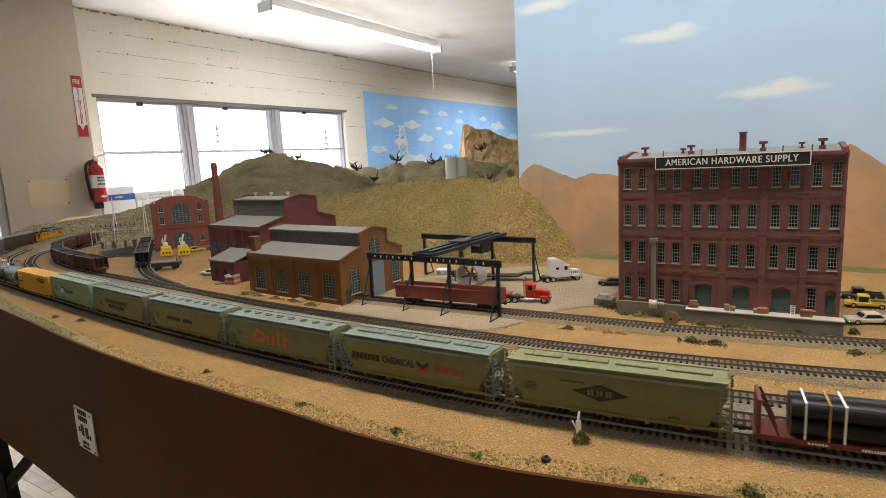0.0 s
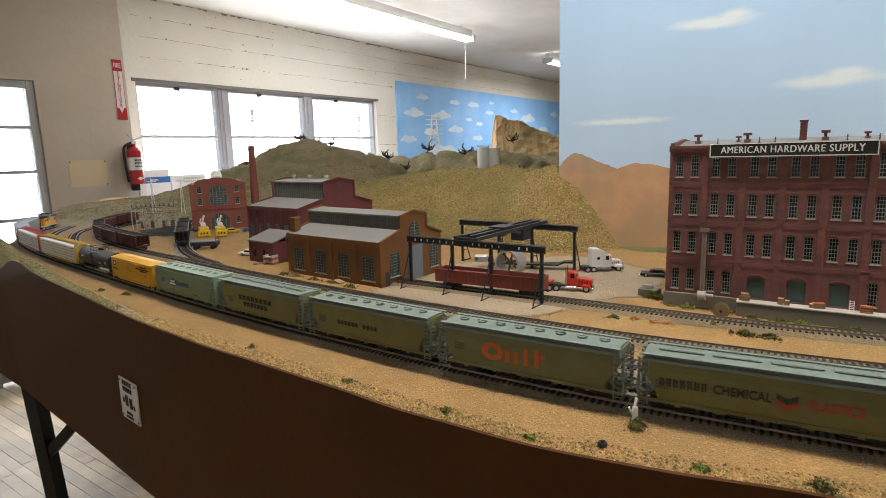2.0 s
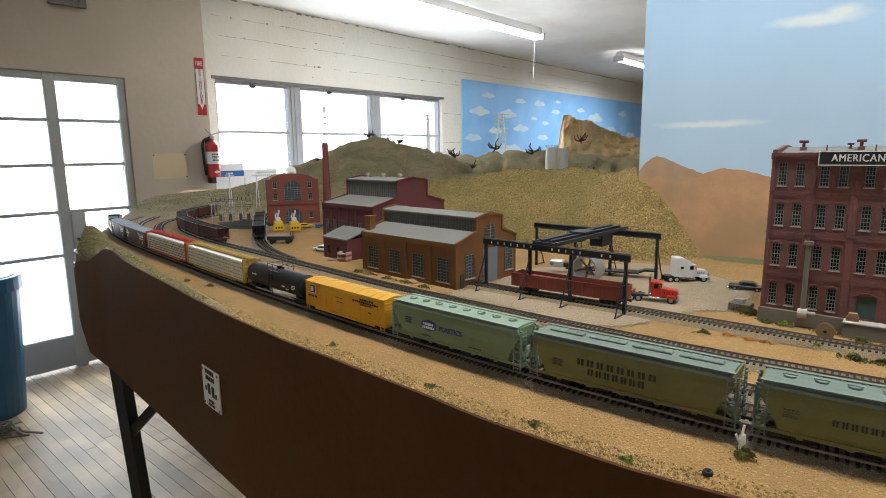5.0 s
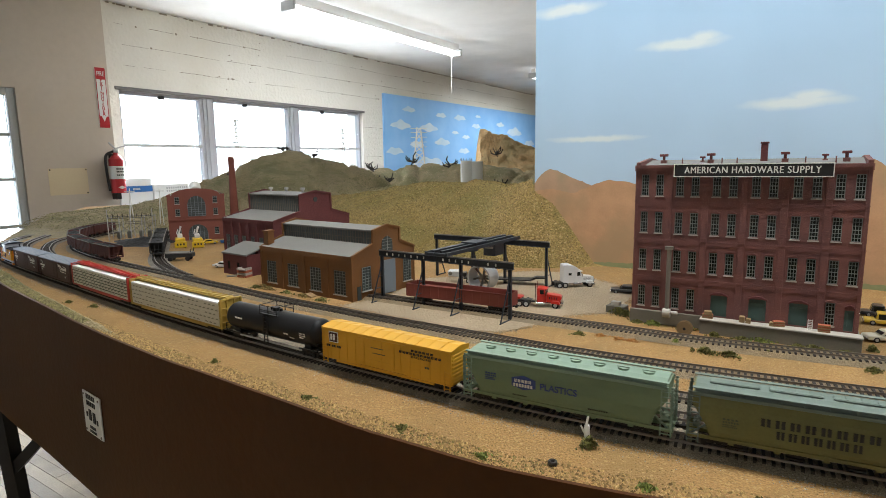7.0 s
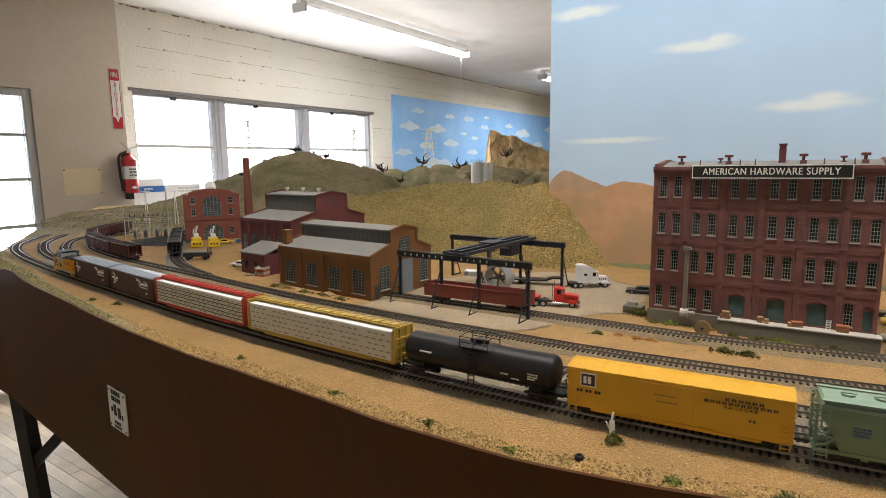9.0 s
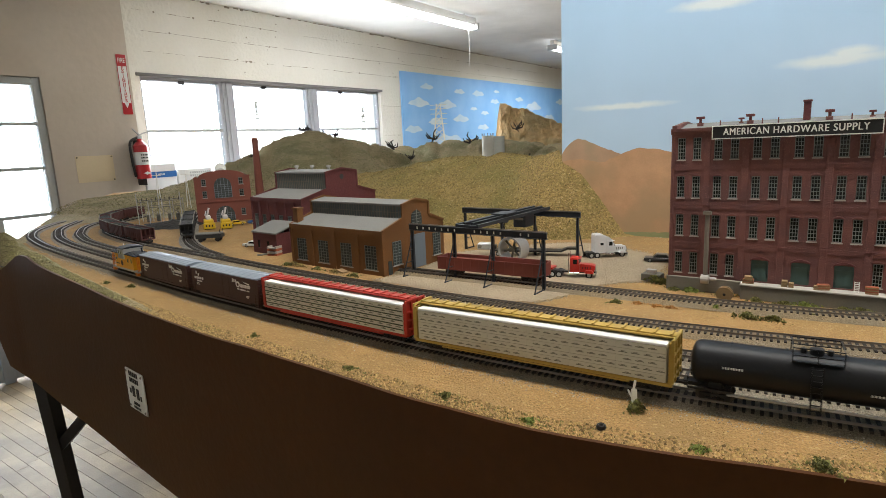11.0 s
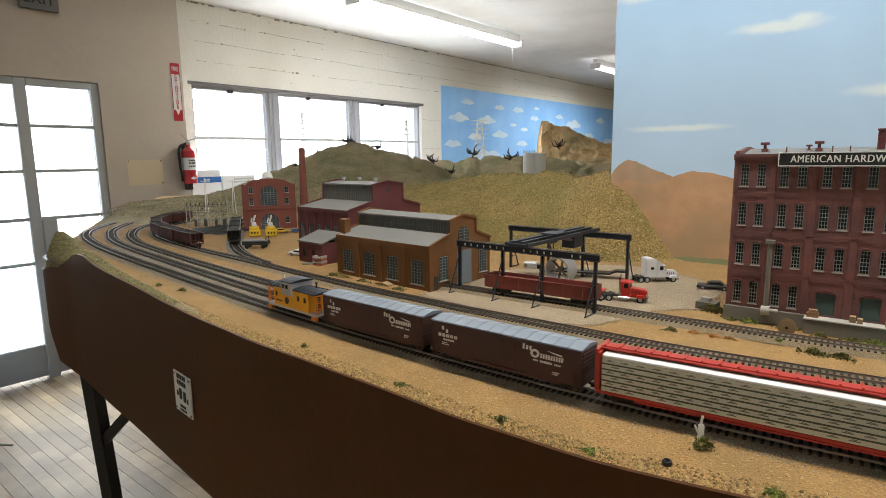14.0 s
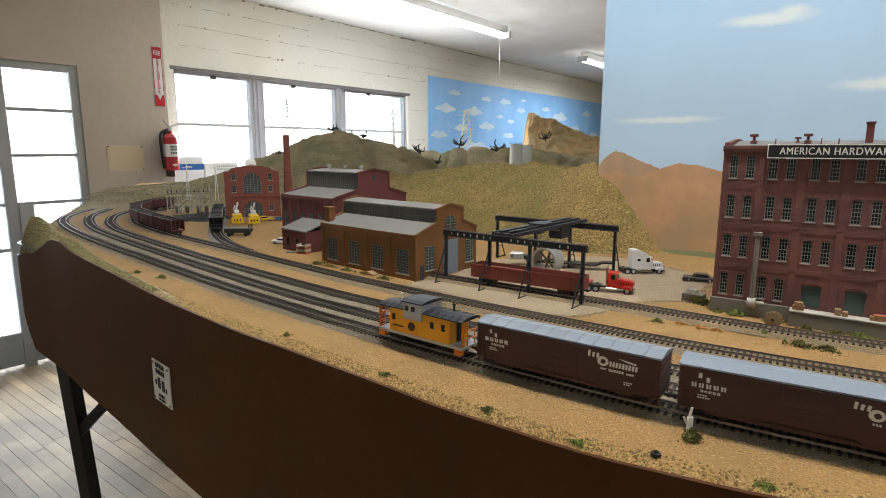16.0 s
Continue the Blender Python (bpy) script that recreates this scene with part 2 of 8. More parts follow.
def ribbon(line, profile, z, s0=0.0, s1=None, step=0.02):
    """A strip along a line: profile is a list of (offset to the right, height)."""
    bm = bmesh.new()
    s1 = s1 or line.length
    n = max(2, int((s1 - s0) / step))
    rows = []
    for i in range(n + 1):
        s = s0 + (s1 - s0) * i / n
        p, d = line.at(s), line.turn(s)
        r = Vector((d.y, -d.x, 0))
        rows.append([bm.verts.new(p + r * o + Vector((0, 0, z + h))) for o, h in profile])
    for a, b in zip(rows, rows[1:]):
        for j in range(len(profile) - 1):
            bm.faces.new((a[j], a[j + 1], b[j + 1], b[j]))
    return bm


# ---- the room ----
def room_part(name, bm, mat, kind="structure", label="", category="", group=""):
    ob = part(name, bm, mat, None, m=ROOM)
    return tagged(ob, label, category, group, kind)


X0, X1, YB, CEIL = -4.2, 11.5, -8.2, 2.78
WIN = [(0.04, 0.81), (0.90, 1.85), (1.95, 2.97)]
SILL_Z, HEAD_Z = 1.08, 2.12


def build_room():
    # window wall, with three openings
    bm = boxes((-0.12, WIN[0][0], 0, 0.25, 0, CEIL), (WIN[0][0], WIN[2][1], 0, 0.25, 0, SILL_Z), (WIN[0][0], WIN[2][1], 0, 0.25, HEAD_Z, CEIL),
               (WIN[2][1], X1, 0, 0.25, 0, CEIL))
    room_part("wall_north", bm, PLASTER, label="off-white plastered wall with cracked board lines and flaking paint", category="wall")
    # thicker wall beside the windows, with the door in it
    d0, d1, dh = -1.97, -0.74, 2.04
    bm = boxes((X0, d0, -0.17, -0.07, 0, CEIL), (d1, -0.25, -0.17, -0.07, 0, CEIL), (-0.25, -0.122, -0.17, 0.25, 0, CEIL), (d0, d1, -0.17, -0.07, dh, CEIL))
    room_part("wall_entrance", bm, PLASTER_GREY, label="darker plaster wall standing forward of the window wall", category="wall")
    room_part("wall_south", boxes((X0, X1, YB - 0.2, YB, 0, CEIL)), PLASTER, label="plain plaster wall across the room", category="wall")
    room_part("wall_west", boxes((X0 - 0.2, X0 - 0.003, YB, 0, 0, CEIL)), PLASTER, label="plain plaster side wall", category="wall")
    room_part("wall_east", boxes((X1 + 0.003, X1 + 0.2, YB, 0, 0, CEIL)), PLASTER, label="plain plaster end wall", category="wall")
    # ceiling with a stepped crack of flaked plaster along the wall
    room_part("ceiling", boxes((X0 - 0.2, X1 + 0.2, YB - 0.2, 0.25, CEIL + 0.002, CEIL + 0.15)), CEILING, label="grey-white textured plaster ceiling", category="ceiling")
    rnd = random.Random(3)
    bm = bmesh.new()
    x = 0.0
    while x < 9.0:
        w = rnd.uniform(0.012, 0.07)
        if rnd.random() < 0.85:
            h = rnd.uniform(0.003, 0.011)
            box(bm, x, x + w, -0.006, 0.001, CEIL - h - rnd.uniform(0, 0.008), CEIL - 0.002)
        x += w + rnd.uniform(0, 0.05)
    for z, x0, x1 in ((2.63, 0.05, 7.5), (2.47, 0.1, 7.5), (2.31, 0.1, 3.3), (1.95, 3.0, 3.32), (1.60, 3.0, 3.32)):
        x = x0
        while x < x1:
            w = rnd.uniform(0.015, 0.11)
            zz = z + 0.010 * noise.noise(Vector((x * 2.5, z * 9, 0))) + rnd.uniform(-0.0015, 0.0015)
            if rnd.random() < 0.82:
                box(bm, x, x + w, -0.0012, 0.001, zz, zz + rnd.uniform(0.0012, 0.0042))
            if rnd.random() < 0.10:
                k = rnd.uniform(0.008, 0.026)
                box(bm, x, x + k, -0.002, 0.001, zz - rnd.uniform(0, 0.010), zz + rnd.uniform(0.003, 0.012))
            x += w + rnd.uniform(-0.004, 0.025)
    for i in range(34):
        x, z, k = rnd.uniform(0.1, 7.0), rnd.uniform(2.2, 2.74), rnd.uniform(0.004, 0.012)
        box(bm, x, x + k * 1.4, -0.0014, 0.001, z, z + k)
    room_part("trim", bm, CRACK, label="dark cracks and flaked paint along the board lines", category="crack")
    for a, b in ((WIN[0][1], WIN[1][0]), (WIN[1][1], WIN[2][0])):
        room_part("mullion", boxes((a, b, 0.03, 0.105, SILL_Z, HEAD_Z - 0.005), (a + 0.032, b - 0.032, 0.018, 0.0298, SILL_Z, HEAD_Z - 0.005), bevel=0.003), FRAME_GREY, label="grey painted post between two windows", category="window post")
    # windows
    for i, (a, b) in enumerate(WIN):
        w = tagged(new("window_%d" % (i + 1)), "white-painted window with two panes, bright daylight behind", "window", "windows in the long wall", "structure")
        w.matrix_basis = ROOM
        t = 0.03
        part("window_frame", boxes((a, a + t, 0.04, 0.10, SILL_Z, HEAD_Z), (b - t, b, 0.04, 0.10, SILL_Z, HEAD_Z), (a + t, b - t, 0.04, 0.10, HEAD_Z - t, HEAD_Z), (a + t, b - t, 0.04, 0.10, SILL_Z, SILL_Z + t), bevel=0.003), FRAME_GREY, w)
        part("sash_bar", boxes((a + t, b - t, 0.05, 0.09, 1.67, 1.695)), STEEL_SASH, w, "thin grey sash bar")
        part("window_sill", boxes((a - 0.01, b + 0.01, -0.05, 0.04, SILL_Z - 0.03, SILL_Z - 0.003), bevel=0.004), WHITE_TRIM, w)
        pane = part("pane", boxes((a + t, b - t, 0.066, 0.07, SILL_Z + t, HEAD_Z - t)), WINDOW_GLASS, w)
        pane.visible_shadow = False
        part("latch", boxes((a + 0.35, a + 0.40, 0.03, 0.05, HEAD_Z - 0.05, HEAD_Z - 0.02)), BLACK, w)
    room_part("lintel", boxes((WIN[0][0] - 0.03, WIN[2][1] + 0.03, -0.012, 0.03, HEAD_Z - 0.004, HEAD_Z + 0.022), bevel=0.003), HEAD_DARK, label="dark rail along the window heads", category="rail")
    # glazed door
    dr = tagged(new("door_1"), "grey steel-framed glazed double door with daylight behind", "door", "", "structure")
    dr.matrix_basis = ROOM
    y0, y1 = -0.155, -0.10
    mid = -1.21
    part("door_frame", boxes((d0, d0 + 0.04, y0, y1, 0, dh), (d1 - 0.05, d1, y0, y1, 0, dh), (mid - 0.035, mid + 0.035, y0, y1, 0, dh), (d0 + 0.04, mid - 0.035, y0, y1, dh - 0.05, dh), (mid + 0.035, d1 - 0.05, y0, y1, dh - 0.05, dh), bevel=0.004), STEEL_SASH, dr)
    for z in (0.80, 1.10, 1.42, 1.72):
        part("glazing_bar", boxes((d0 + 0.04, mid - 0.035, y0 + 0.01, y1 - 0.01, z, z + 0.022)), STEEL_SASH, dr)
    for z in (0.50, 0.80, 1.10, 1.42, 1.72):
        part("glazing_bar", boxes((mid + 0.035, d1 - 0.05, y0 + 0.01, y1 - 0.01, z, z + 0.022)), STEEL_SASH, dr)
    part("kick_panel", boxes((mid + 0.035, d1 - 0.05, y0 + 0.012, y1 - 0.012, 0.02, 0.24)), STEEL_SASH, dr, "dull grey kick panel")
    part("kick_panel", boxes((d0 + 0.04, mid - 0.035, y0 + 0.012, y1 - 0.012, 0.02, 0.24)), STEEL_SASH, dr, "dull grey kick panel")
    part("lock_case", boxes((mid + 0.035, mid + 0.12, y0 - 0.01, y1, 0.84, 1.10)), STEEL_SASH, dr, "grey lock case")
    part("door_handle", rods(((mid + 0.05, y0 - 0.04, 0.92), (mid + 0.17, y0 - 0.04, 0.92), 0.010), ((mid + 0.06, y0 - 0.045, 0.92), (mid + 0.06, y0, 0.92), 0.010)), BLACK, dr)
    for a, b in ((d0 + 0.04, mid - 0.035), (mid + 0.035, d1 - 0.05)):
        pane = part("pane", boxes((a, b, y0 + 0.025, y0 + 0.03, 0.24, dh - 0.05)), WINDOW_GLASS, dr)
        pane.visible_shadow = False
    # bright overcast distance outside
    room_part("backdrop", boxes((-3.6, 6.0, 3.0, 3.05, -1.0, 4.5)), DAY, label="white overcast daylight outside the windows", category="sky")


WINDOW_GLASS = glass("window_glass")
build_room()


def build_floor():
    base = room_part("floor", boxes((X0, X1, YB, 0.0, -0.1, -0.022)), BLACK, label="worn narrow wooden strip floor", category="floor")
    rnd = random.Random(5)
    far = bmesh.new()
    wide = 0.057
    n = 0
    x = X0
    while x < X1:
        y = YB + rnd.uniform(0, 1.0)
        near = -3.0 < x < 0.4
        box(far, x, x + wide - 0.0022, YB, y, -0.02, 0.0)
        while y < -0.003:
            l = min(rnd.uniform(0.7, 2.0), -0.003 - y)
            z = rnd.uniform(-0.001, 0.0)
            if near and y + l > -2.6 and n < 290:
                part("floorboard", boxes((x, x + wide - 0.0022, y + 0.0012, y + l - 0.0012, -0.02, z)), BOARD, base)
                n += 1
            else:
                box(far, x, x + wide - 0.0022, y + 0.0012, y + l - 0.0012, -0.02, z)
            y += l
        x += wide
    rest = part("floorboards", far, BOARD, base)
    tagged(rest, kind="stuff")


# ---- the layout: table, ground, hills ----
EDGE = Line([(-2.45, 3.7), (-2.15, 3.0), (-1.85, 2.4), (-1.60, 1.92), (-1.44, 1.66), (-1.372, 1.52), (-1.335, 1.447), (-1.26, 1.385), (-1.17, 1.32), (-1.10, 1.27), (-0.94, 1.145), (-0.777, 1.02), (-0.563, 0.853), (-0.409, 0.737), (-0.30, 0.66), (-0.214, 0.602), (-0.143, 0.553),
             (-0.085, 0.513), (-0.034, 0.482), (0.009, 0.457), (0.05, 0.437), (0.12, 0.41), (0.20, 0.385), (0.40, 0.315), (0.70, 0.215), (1.1, 0.09), (1.6, -0.06), (2.6, -0.36)])


def ridge_height(x, y, ridges):
    """The highest of several ridges at a point; each: crest points (x, y, height, front width), width in front, width behind, sharpness."""
    h = 0.0
    for crest, wf, wb, sharp in ridges:
        best = None
        for (ax, ay, az, *aw), (bx, by, bz, *bw) in zip(crest, crest[1:]):
            dx, dy = bx - ax, by - ay
            u = max(0.0, min(1.0, ((x - ax) * dx + (y - ay) * dy) / (dx * dx + dy * dy)))
            px, py = ax + u * dx, ay + u * dy
            d = math.hypot(x - px, y - py)
            if best is None or d < best[0]:
                best = (d, az + u * (bz - az), (y - py) * dx - (x - px) * dy, aw[0] + u * (bw[0] - aw[0]) if aw else wf)
        d, z, side, front = best
        w = wb if side > 0 else front
        f = max(0.0, 1 - (d / w)) if d < w else 0.0
        f = f * f * (3 - 2 * f) if sharp == 0 else 1 - (1 - f) ** sharp
        h = max(h, z * f)
    return h


RIDGES_NEAR = [
    ([(-0.62, 2.40, 0.105, 0.45), (-0.43, 2.30, 0.135, 0.45), (-0.296, 2.15, 0.150, 0.42), (-0.156, 2.0, 0.172, 0.40), (0.037, 1.85, 0.190, 0.36), (0.13, 1.68, 0.192, 0.28), (0.20, 1.475, 0.203, 0.17), (0.248, 1.435, 0.160, 0.13), (0.297, 1.40, 0.085, 0.09), (0.337, 1.375, 0.012, 0.05)], 0.0, 0.6, 1.25),
]
RIDGES_FAR = [
    ([(-1.60, 2.75, 0.06), (-1.397, 2.9, 0.124), (-1.289, 3.0, 0.191), (-1.14, 3.1, 0.284), (-0.922, 3.2, 0.326), (-0.679, 3.2, 0.270), (-0.495, 3.2, 0.220), (-0.30, 3.2, 0.135), (0.0, 3.2, 0.13)], 0.85, 0.9, 1.3),
    ([(-1.345, 1.50, 0.004), (-1.385, 1.58, 0.030), (-1.44, 1.68, 0.022), (-1.60, 1.96, 0.012), (-1.80, 2.35, 0.02), (-1.98, 2.75, 0.04)], 0.075, 0.075, 1.3),
    ([(-1.95, 2.35, 0.01), (-1.85, 2.7, 0.03), (-1.72, 3.0, 0.06), (-1.5, 3.1, 0.10)], 0.35, 0.5, 1.15),
    ([(-0.9, 4.0, 0.20), (-0.58, 4.0, 0.222), (-0.305, 4.0, 0.252), (0.007, 4.0, 0.252), (0.357, 4.0, 0.225), (0.70, 3.9, 0.19), (1.0, 3.6, 0.15)], 0.75, 0.9, 1.3),
]


def left_edge(y):
    return float(np.interp(y, [1.45, 1.52, 1.66, 1.92, 2.4, 3.0, 3.7, 5.0], [-1.325, -1.362, -1.43, -1.59, -1.84, -2.14, -2.44, -2.9]))


def ground_height(x, y, which):
    h = ridge_height(x, y, which)
    v = Vector((x, y, 0))
    rough = noise.noise(v * 4.0) * 0.5 + noise.noise(v * 9.0) * 0.3 + noise.noise(v * 22.0) * (0.06 if which is RIDGES_FAR else 0.2)
    if which is RIDGES_FAR:
        # rills washed into the flanks, deeper towards the foot
        warp = noise.noise(Vector((x * 3, y * 3, 7.0))) * 0.9
        rill = abs(noise.noise(Vector((x * 5.5 + warp, y * 1.6, 3.0)))) * 0.65 + abs(noise.noise(Vector((x * 14 + warp * 2, y * 5, 5.0)))) * 0.35
        h -= min(1, h * 9) * max(0.0, 0.24 - rill) * 0.17 * (1 - min(1.0, max(0.0, (h - 0.25) / 0.07)))
        h += min(1, h * 30) * 0.004 * noise.noise(v * 45.0)
    else:
        h += min(1, h * 30) * (0.0022 * noise.noise(v * 70.0) + 0.0022 * abs(noise.noise(v * 120.0)))
    h += h * rough * 0.15 + min(1, h * 30) * 0.006 * rough
    return h


def grid_sheet(x0, x1, y0, y1, step, fn, keep=lambda x, y, z: True):
    nx, ny = int((x1 - x0) / step), int((y1 - y0) / step)
    vs, fs, idx = [], [], {}
    for j in range(ny + 1):
        for i in range(nx + 1):
            x, y = x0 + i * step, y0 + j * step
            idx[i, j] = len(vs)
            vs.append((x, y, fn(x, y)))
    for j in range(ny):
        for i in range(nx):
            q = [idx[i, j], idx[i + 1, j], idx[i + 1, j + 1], idx[i, j + 1]]
            cx, cy = x0 + (i + 0.5) * step, y0 + (j + 0.5) * step
            if keep(cx, cy, max(vs[k][2] for k in q)):
                fs.append(q)
    me = bpy.data.meshes.new("sheet")
    me.from_pydata(vs, [], fs)
    me.validate()
    return me


BACK = [Vector((0.198, 1.450)), Vector((0.84, -0.543)).normalized()]  # a point of the painted backdrop and its way


def before_backdrop(x, y):
    p = Vector((x, y)) - BACK[0]
    return p.y * BACK[1].x * -1 + p.x * BACK[1].y


def fascia_rise(x):
    """The wavy saw cut of the fascia's top at its far end."""
    return float(np.interp(x, [-1.36, -1.30, -1.244, -1.189, -1.125, -1.08, -1.047, -1.0, -0.951, -0.868, -0.65, -0.55], [-0.058, -0.049, -0.033, -0.028, -0.002, 0.018, 0.026, 0.028, 0.018, 0.012, 0.004, 0.0]))


def build_ground():
    # flat sheet, front rim follows the fascia
    bm = bmesh.new()
    n = 260
    rows = []
    for i in range(n + 1):
        s = EDGE.length * i / n
        p, d = EDGE.at(s), EDGE.turn(s)
        back = Vector((-d.y, d.x, 0))
        row = []
        for o in (0.002, 0.008, 0.03, 0.07, 0.14, 0.25, 0.4, 0.6):
            q = p + back * o
            z = G + (min(0.0, fascia_rise(p.x)) if o < 0.01 and p.x < -0.55 else 0.0) + noise.noise(q * 30) * 0.0012 * min(1, o * 20)
            row.append(bm.verts.new((q.x, q.y, z)))
        q = Vector((p.x * 1.0 + 0.2 * i / n + 0.3, 5.2 if p.x < 0.9 else 3.2, G))
        row.append(bm.verts.new(q))
        rows.append(row)
    for a, b in zip(rows, rows[1:]):
        for j in range(len(a) - 1):
            bm.faces.new((a[j], b[j], b[j + 1], a[j + 1]))
    # slab beneath
    ob = part("ground", bm, SAND)
    tagged(ob, "tan sand scenery of the model railway, specked with flock", "ground", kind="structure")
    me = grid_sheet(-0.75, 0.45, 1.2, 2.75, 0.0075, lambda x, y: G - 0.006 + ground_height(x, y, RIDGES_NEAR), lambda x, y, z: z > G - 0.003 and (x < 0.195 or before_backdrop(x, y) > -0.012))
    me.materials.append(HILL)
    me.shade_smooth()
    tagged(new("scenic_hill", me), "straw-coloured rounded hill of textured scenery", "hill", kind="structure")
    me = grid_sheet(-2.3, 1.1, 1.4, 4.7, 0.0175, lambda x, y: G - 0.008 + ground_height(x, y, RIDGES_FAR) * max(0.0, min(1.0, (x - left_edge(y)) / 0.05)), lambda x, y, z: z > G - 0.004 and x > left_edge(y) - 0.01)
    me.materials.append(HILL_GREY)
    me.shade_smooth()
    tagged(new("scenic_hills", me), "grey-green eroded hills of textured scenery", "hill", kind="structure")


build_ground()


def build_bank():
    """The rough bank of scenery behind the raised fascia, ending in a mound."""
    bm = bmesh.new()
    rows = []
    s0, s1 = EDGE.length * 0.30, EDGE.length * 0.62
    pts = [EDGE.at(s0 + (s1 - s0) * i / 400) for i in range(401)]
    pts = [(p, i) for i, p in enumerate(pts) if -1.352 < p.x < -0.5 and p.y < 1.50]
    for p, i in pts:
        d = EDGE.turn(s0 + (s1 - s0) * i / 400)
        back = Vector((-d.y, d.x, 0))
        top = G + fascia_rise(p.x) - 0.001
        crest = G + float(np.interp(p.x, [-1.352, -1.31, -1.25, -1.20, -1.12, -1.0, -0.9, -0.6, -0.5], [0.0, 0.050, 0.056, 0.030, 0.022, 0.030, 0.014, 0.004, 0.0]))
        wide = float(np.interp(p.x, [-1.35, -1.2, -1.0, -0.5], [0.085, 0.085, 0.05, 0.02]))
        row = []
        for k in range(13):
            u = k / 12
            z = top + (crest - top) * min(1, u / 0.4) ** 0.7 if u < 0.4 else crest + (G - 0.003 - crest) * ((u - 0.4) / 0.6) ** 1.3
            q = p + back * (wide * u + 0.001)
            z += (noise.noise(q * 60) * 0.006 + noise.noise(q * 140) * 0.003) * math.sin(math.pi * u) * min(1, (crest - G) * 60)
            row.append(bm.verts.new((q.x, q.y, z)))
        rows.append(row)
    for a, b in zip(rows, rows[1:]):
        for j in range(12):
            bm.faces.new((a[j], b[j], b[j + 1], a[j + 1]))
    bm.faces.new(rows[0])
    ob = part("scenic_bank", bm, HILL_GREY, smooth=True)
    tagged(ob, "rough brown-green bank of scenery along the table edge", "bank", kind="structure")


build_bank()


def build_table():
    th = 0.004
    # fascia: its top waves down at the far end
    bm = bmesh.new()
    n = 240
    rows = []
    for i in range(n + 1):
        s = EDGE.length * i / n
        p, d = EDGE.at(s), EDGE.turn(s)
        r = Vector((d.y, -d.x, 0))
        top = G + 0.0012 + 0.0012 * noise.noise(Vector((s * 9, 0, 0)))
        if p.x < -0.55:
            top += fascia_rise(p.x)
        low = 0.955
        if p.x < -1.26:
            low += 0.10 * min(1, (-1.26 - p.x) / 0.08)
        rows.append([bm.verts.new(p + r * o + Vector((0, 0, z))) for o, z in ((0, low), (th, low), (th, top), (0, top))])
    for a, b in zip(rows, rows[1:]):
        for j in range(4):
            bm.faces.new((a[j], b[j], b[(j + 1) % 4], a[(j + 1) % 4]))
    t = thing("layout_table", pose(0, 0, 0), "brown hardboard-fronted table of the model railway on black legs", "table")
    part("fascia", bm, FASCIA, t, "dark brown hardboard fascia with a worn top edge")
    # frame and legs under it
    for x, y, lx, ly in ((-1.155, 1.35, -1.20, 1.36), (-0.2, 0.85, -0.2, 0.9), (0.9, 0.45, 0.9, 0.5)):
        bm = bmesh.new()
        bar(bm, (x, y, 1.0), (x + 0.065, y, 0.0), 0.038, 0.03)
        part("leg", bm, BLACK, t)
        bm = bmesh.new()
        bar(bm, (x + 0.02, y, 0.74), (x + 0.20, y + 0.02, 0.93), 0.03, 0.025)
        part("brace", bm, BLACK, t)
    bm = bmesh.new()
    bar(bm, (-1.30, 1.55, 0.93), (2.2, -0.12, 0.93), 0.04, 0.08)
    part("rail", bm, BLACK, t)
    bm = bmesh.new()
    for i in range(n):
        a, b = EDGE.at(EDGE.length * i / n), EDGE.at(EDGE.length * (i + 1) / n)
        vs = [bm.verts.new(v) for v in ((a.x, a.y, G - 0.02), (b.x, b.y, G - 0.02), (b.x + 0.25, 5.1, G - 0.02), (a.x + 0.25, 5.1, G - 0.02))]
        bm.faces.new(vs)
    part("tabletop", bm, BLACK, t)
    # socket plate on the fascia
    best = min((abs(EDGE.at(k * 0.005).x + 0.578), k * 0.005) for k in range(1200))
    s = best[1]
    p, d = EDGE.at(s), EDGE.turn(s)
    m = Matrix.Translation(p + Vector((d.y, -d.x, 0)) * (th + 0.0006) + Vector((0, 0, 1.108))) @ pose(0, 0, 0, 0, 0, math.degrees(math.atan2(d.y, d.x)))
    pl = thing("socket_plate", m, "white metal throttle socket plate screwed to the brown fascia", "socket plate")
    part("plate", boxes((-0.034, 0.034, -0.0025, 0, -0.035, 0.035), bevel=0.0006), SIGN_WHITE, pl)
    part("socket", boxes((-0.012, -0.003, -0.0035, -0.0026, -0.010, 0.008)), BLACK, pl)
    part("socket", boxes((0.004, 0.013, -0.0035, -0.0026, -0.012, 0.006)), BLACK, pl)
    part("socket", boxes((-0.022, -0.017, -0.0035, -0.0026, -0.006, 0.002)), BLACK, pl)
    part("socket", boxes((0.018, 0.022, -0.0035, -0.0026, -0.012, -0.004)), BLACK, pl)
    bm = bmesh.new()
    word_bars(bm, -0.018, 0.018, 0.029, 0.008, 5, -0.003)
    word_bars(bm, -0.018, 0.018, 0.018, 0.008, 5, -0.003)
    word_bars(bm, -0.012, 0.012, -0.022, 0.005, 4, -0.003)
    word_bars(bm, -0.014, 0.014, -0.029, 0.004, 5, -0.003)
    part("printing", bm, BLACK, pl, "black printed words")
    for sx in (-0.029, 0.029):
        for sz in (-0.030, 0.030):
            part("screw", rods(((sx, -0.0025, sz), (sx, -0.0036, sz), 0.002)), RAILM, pl)


build_table()

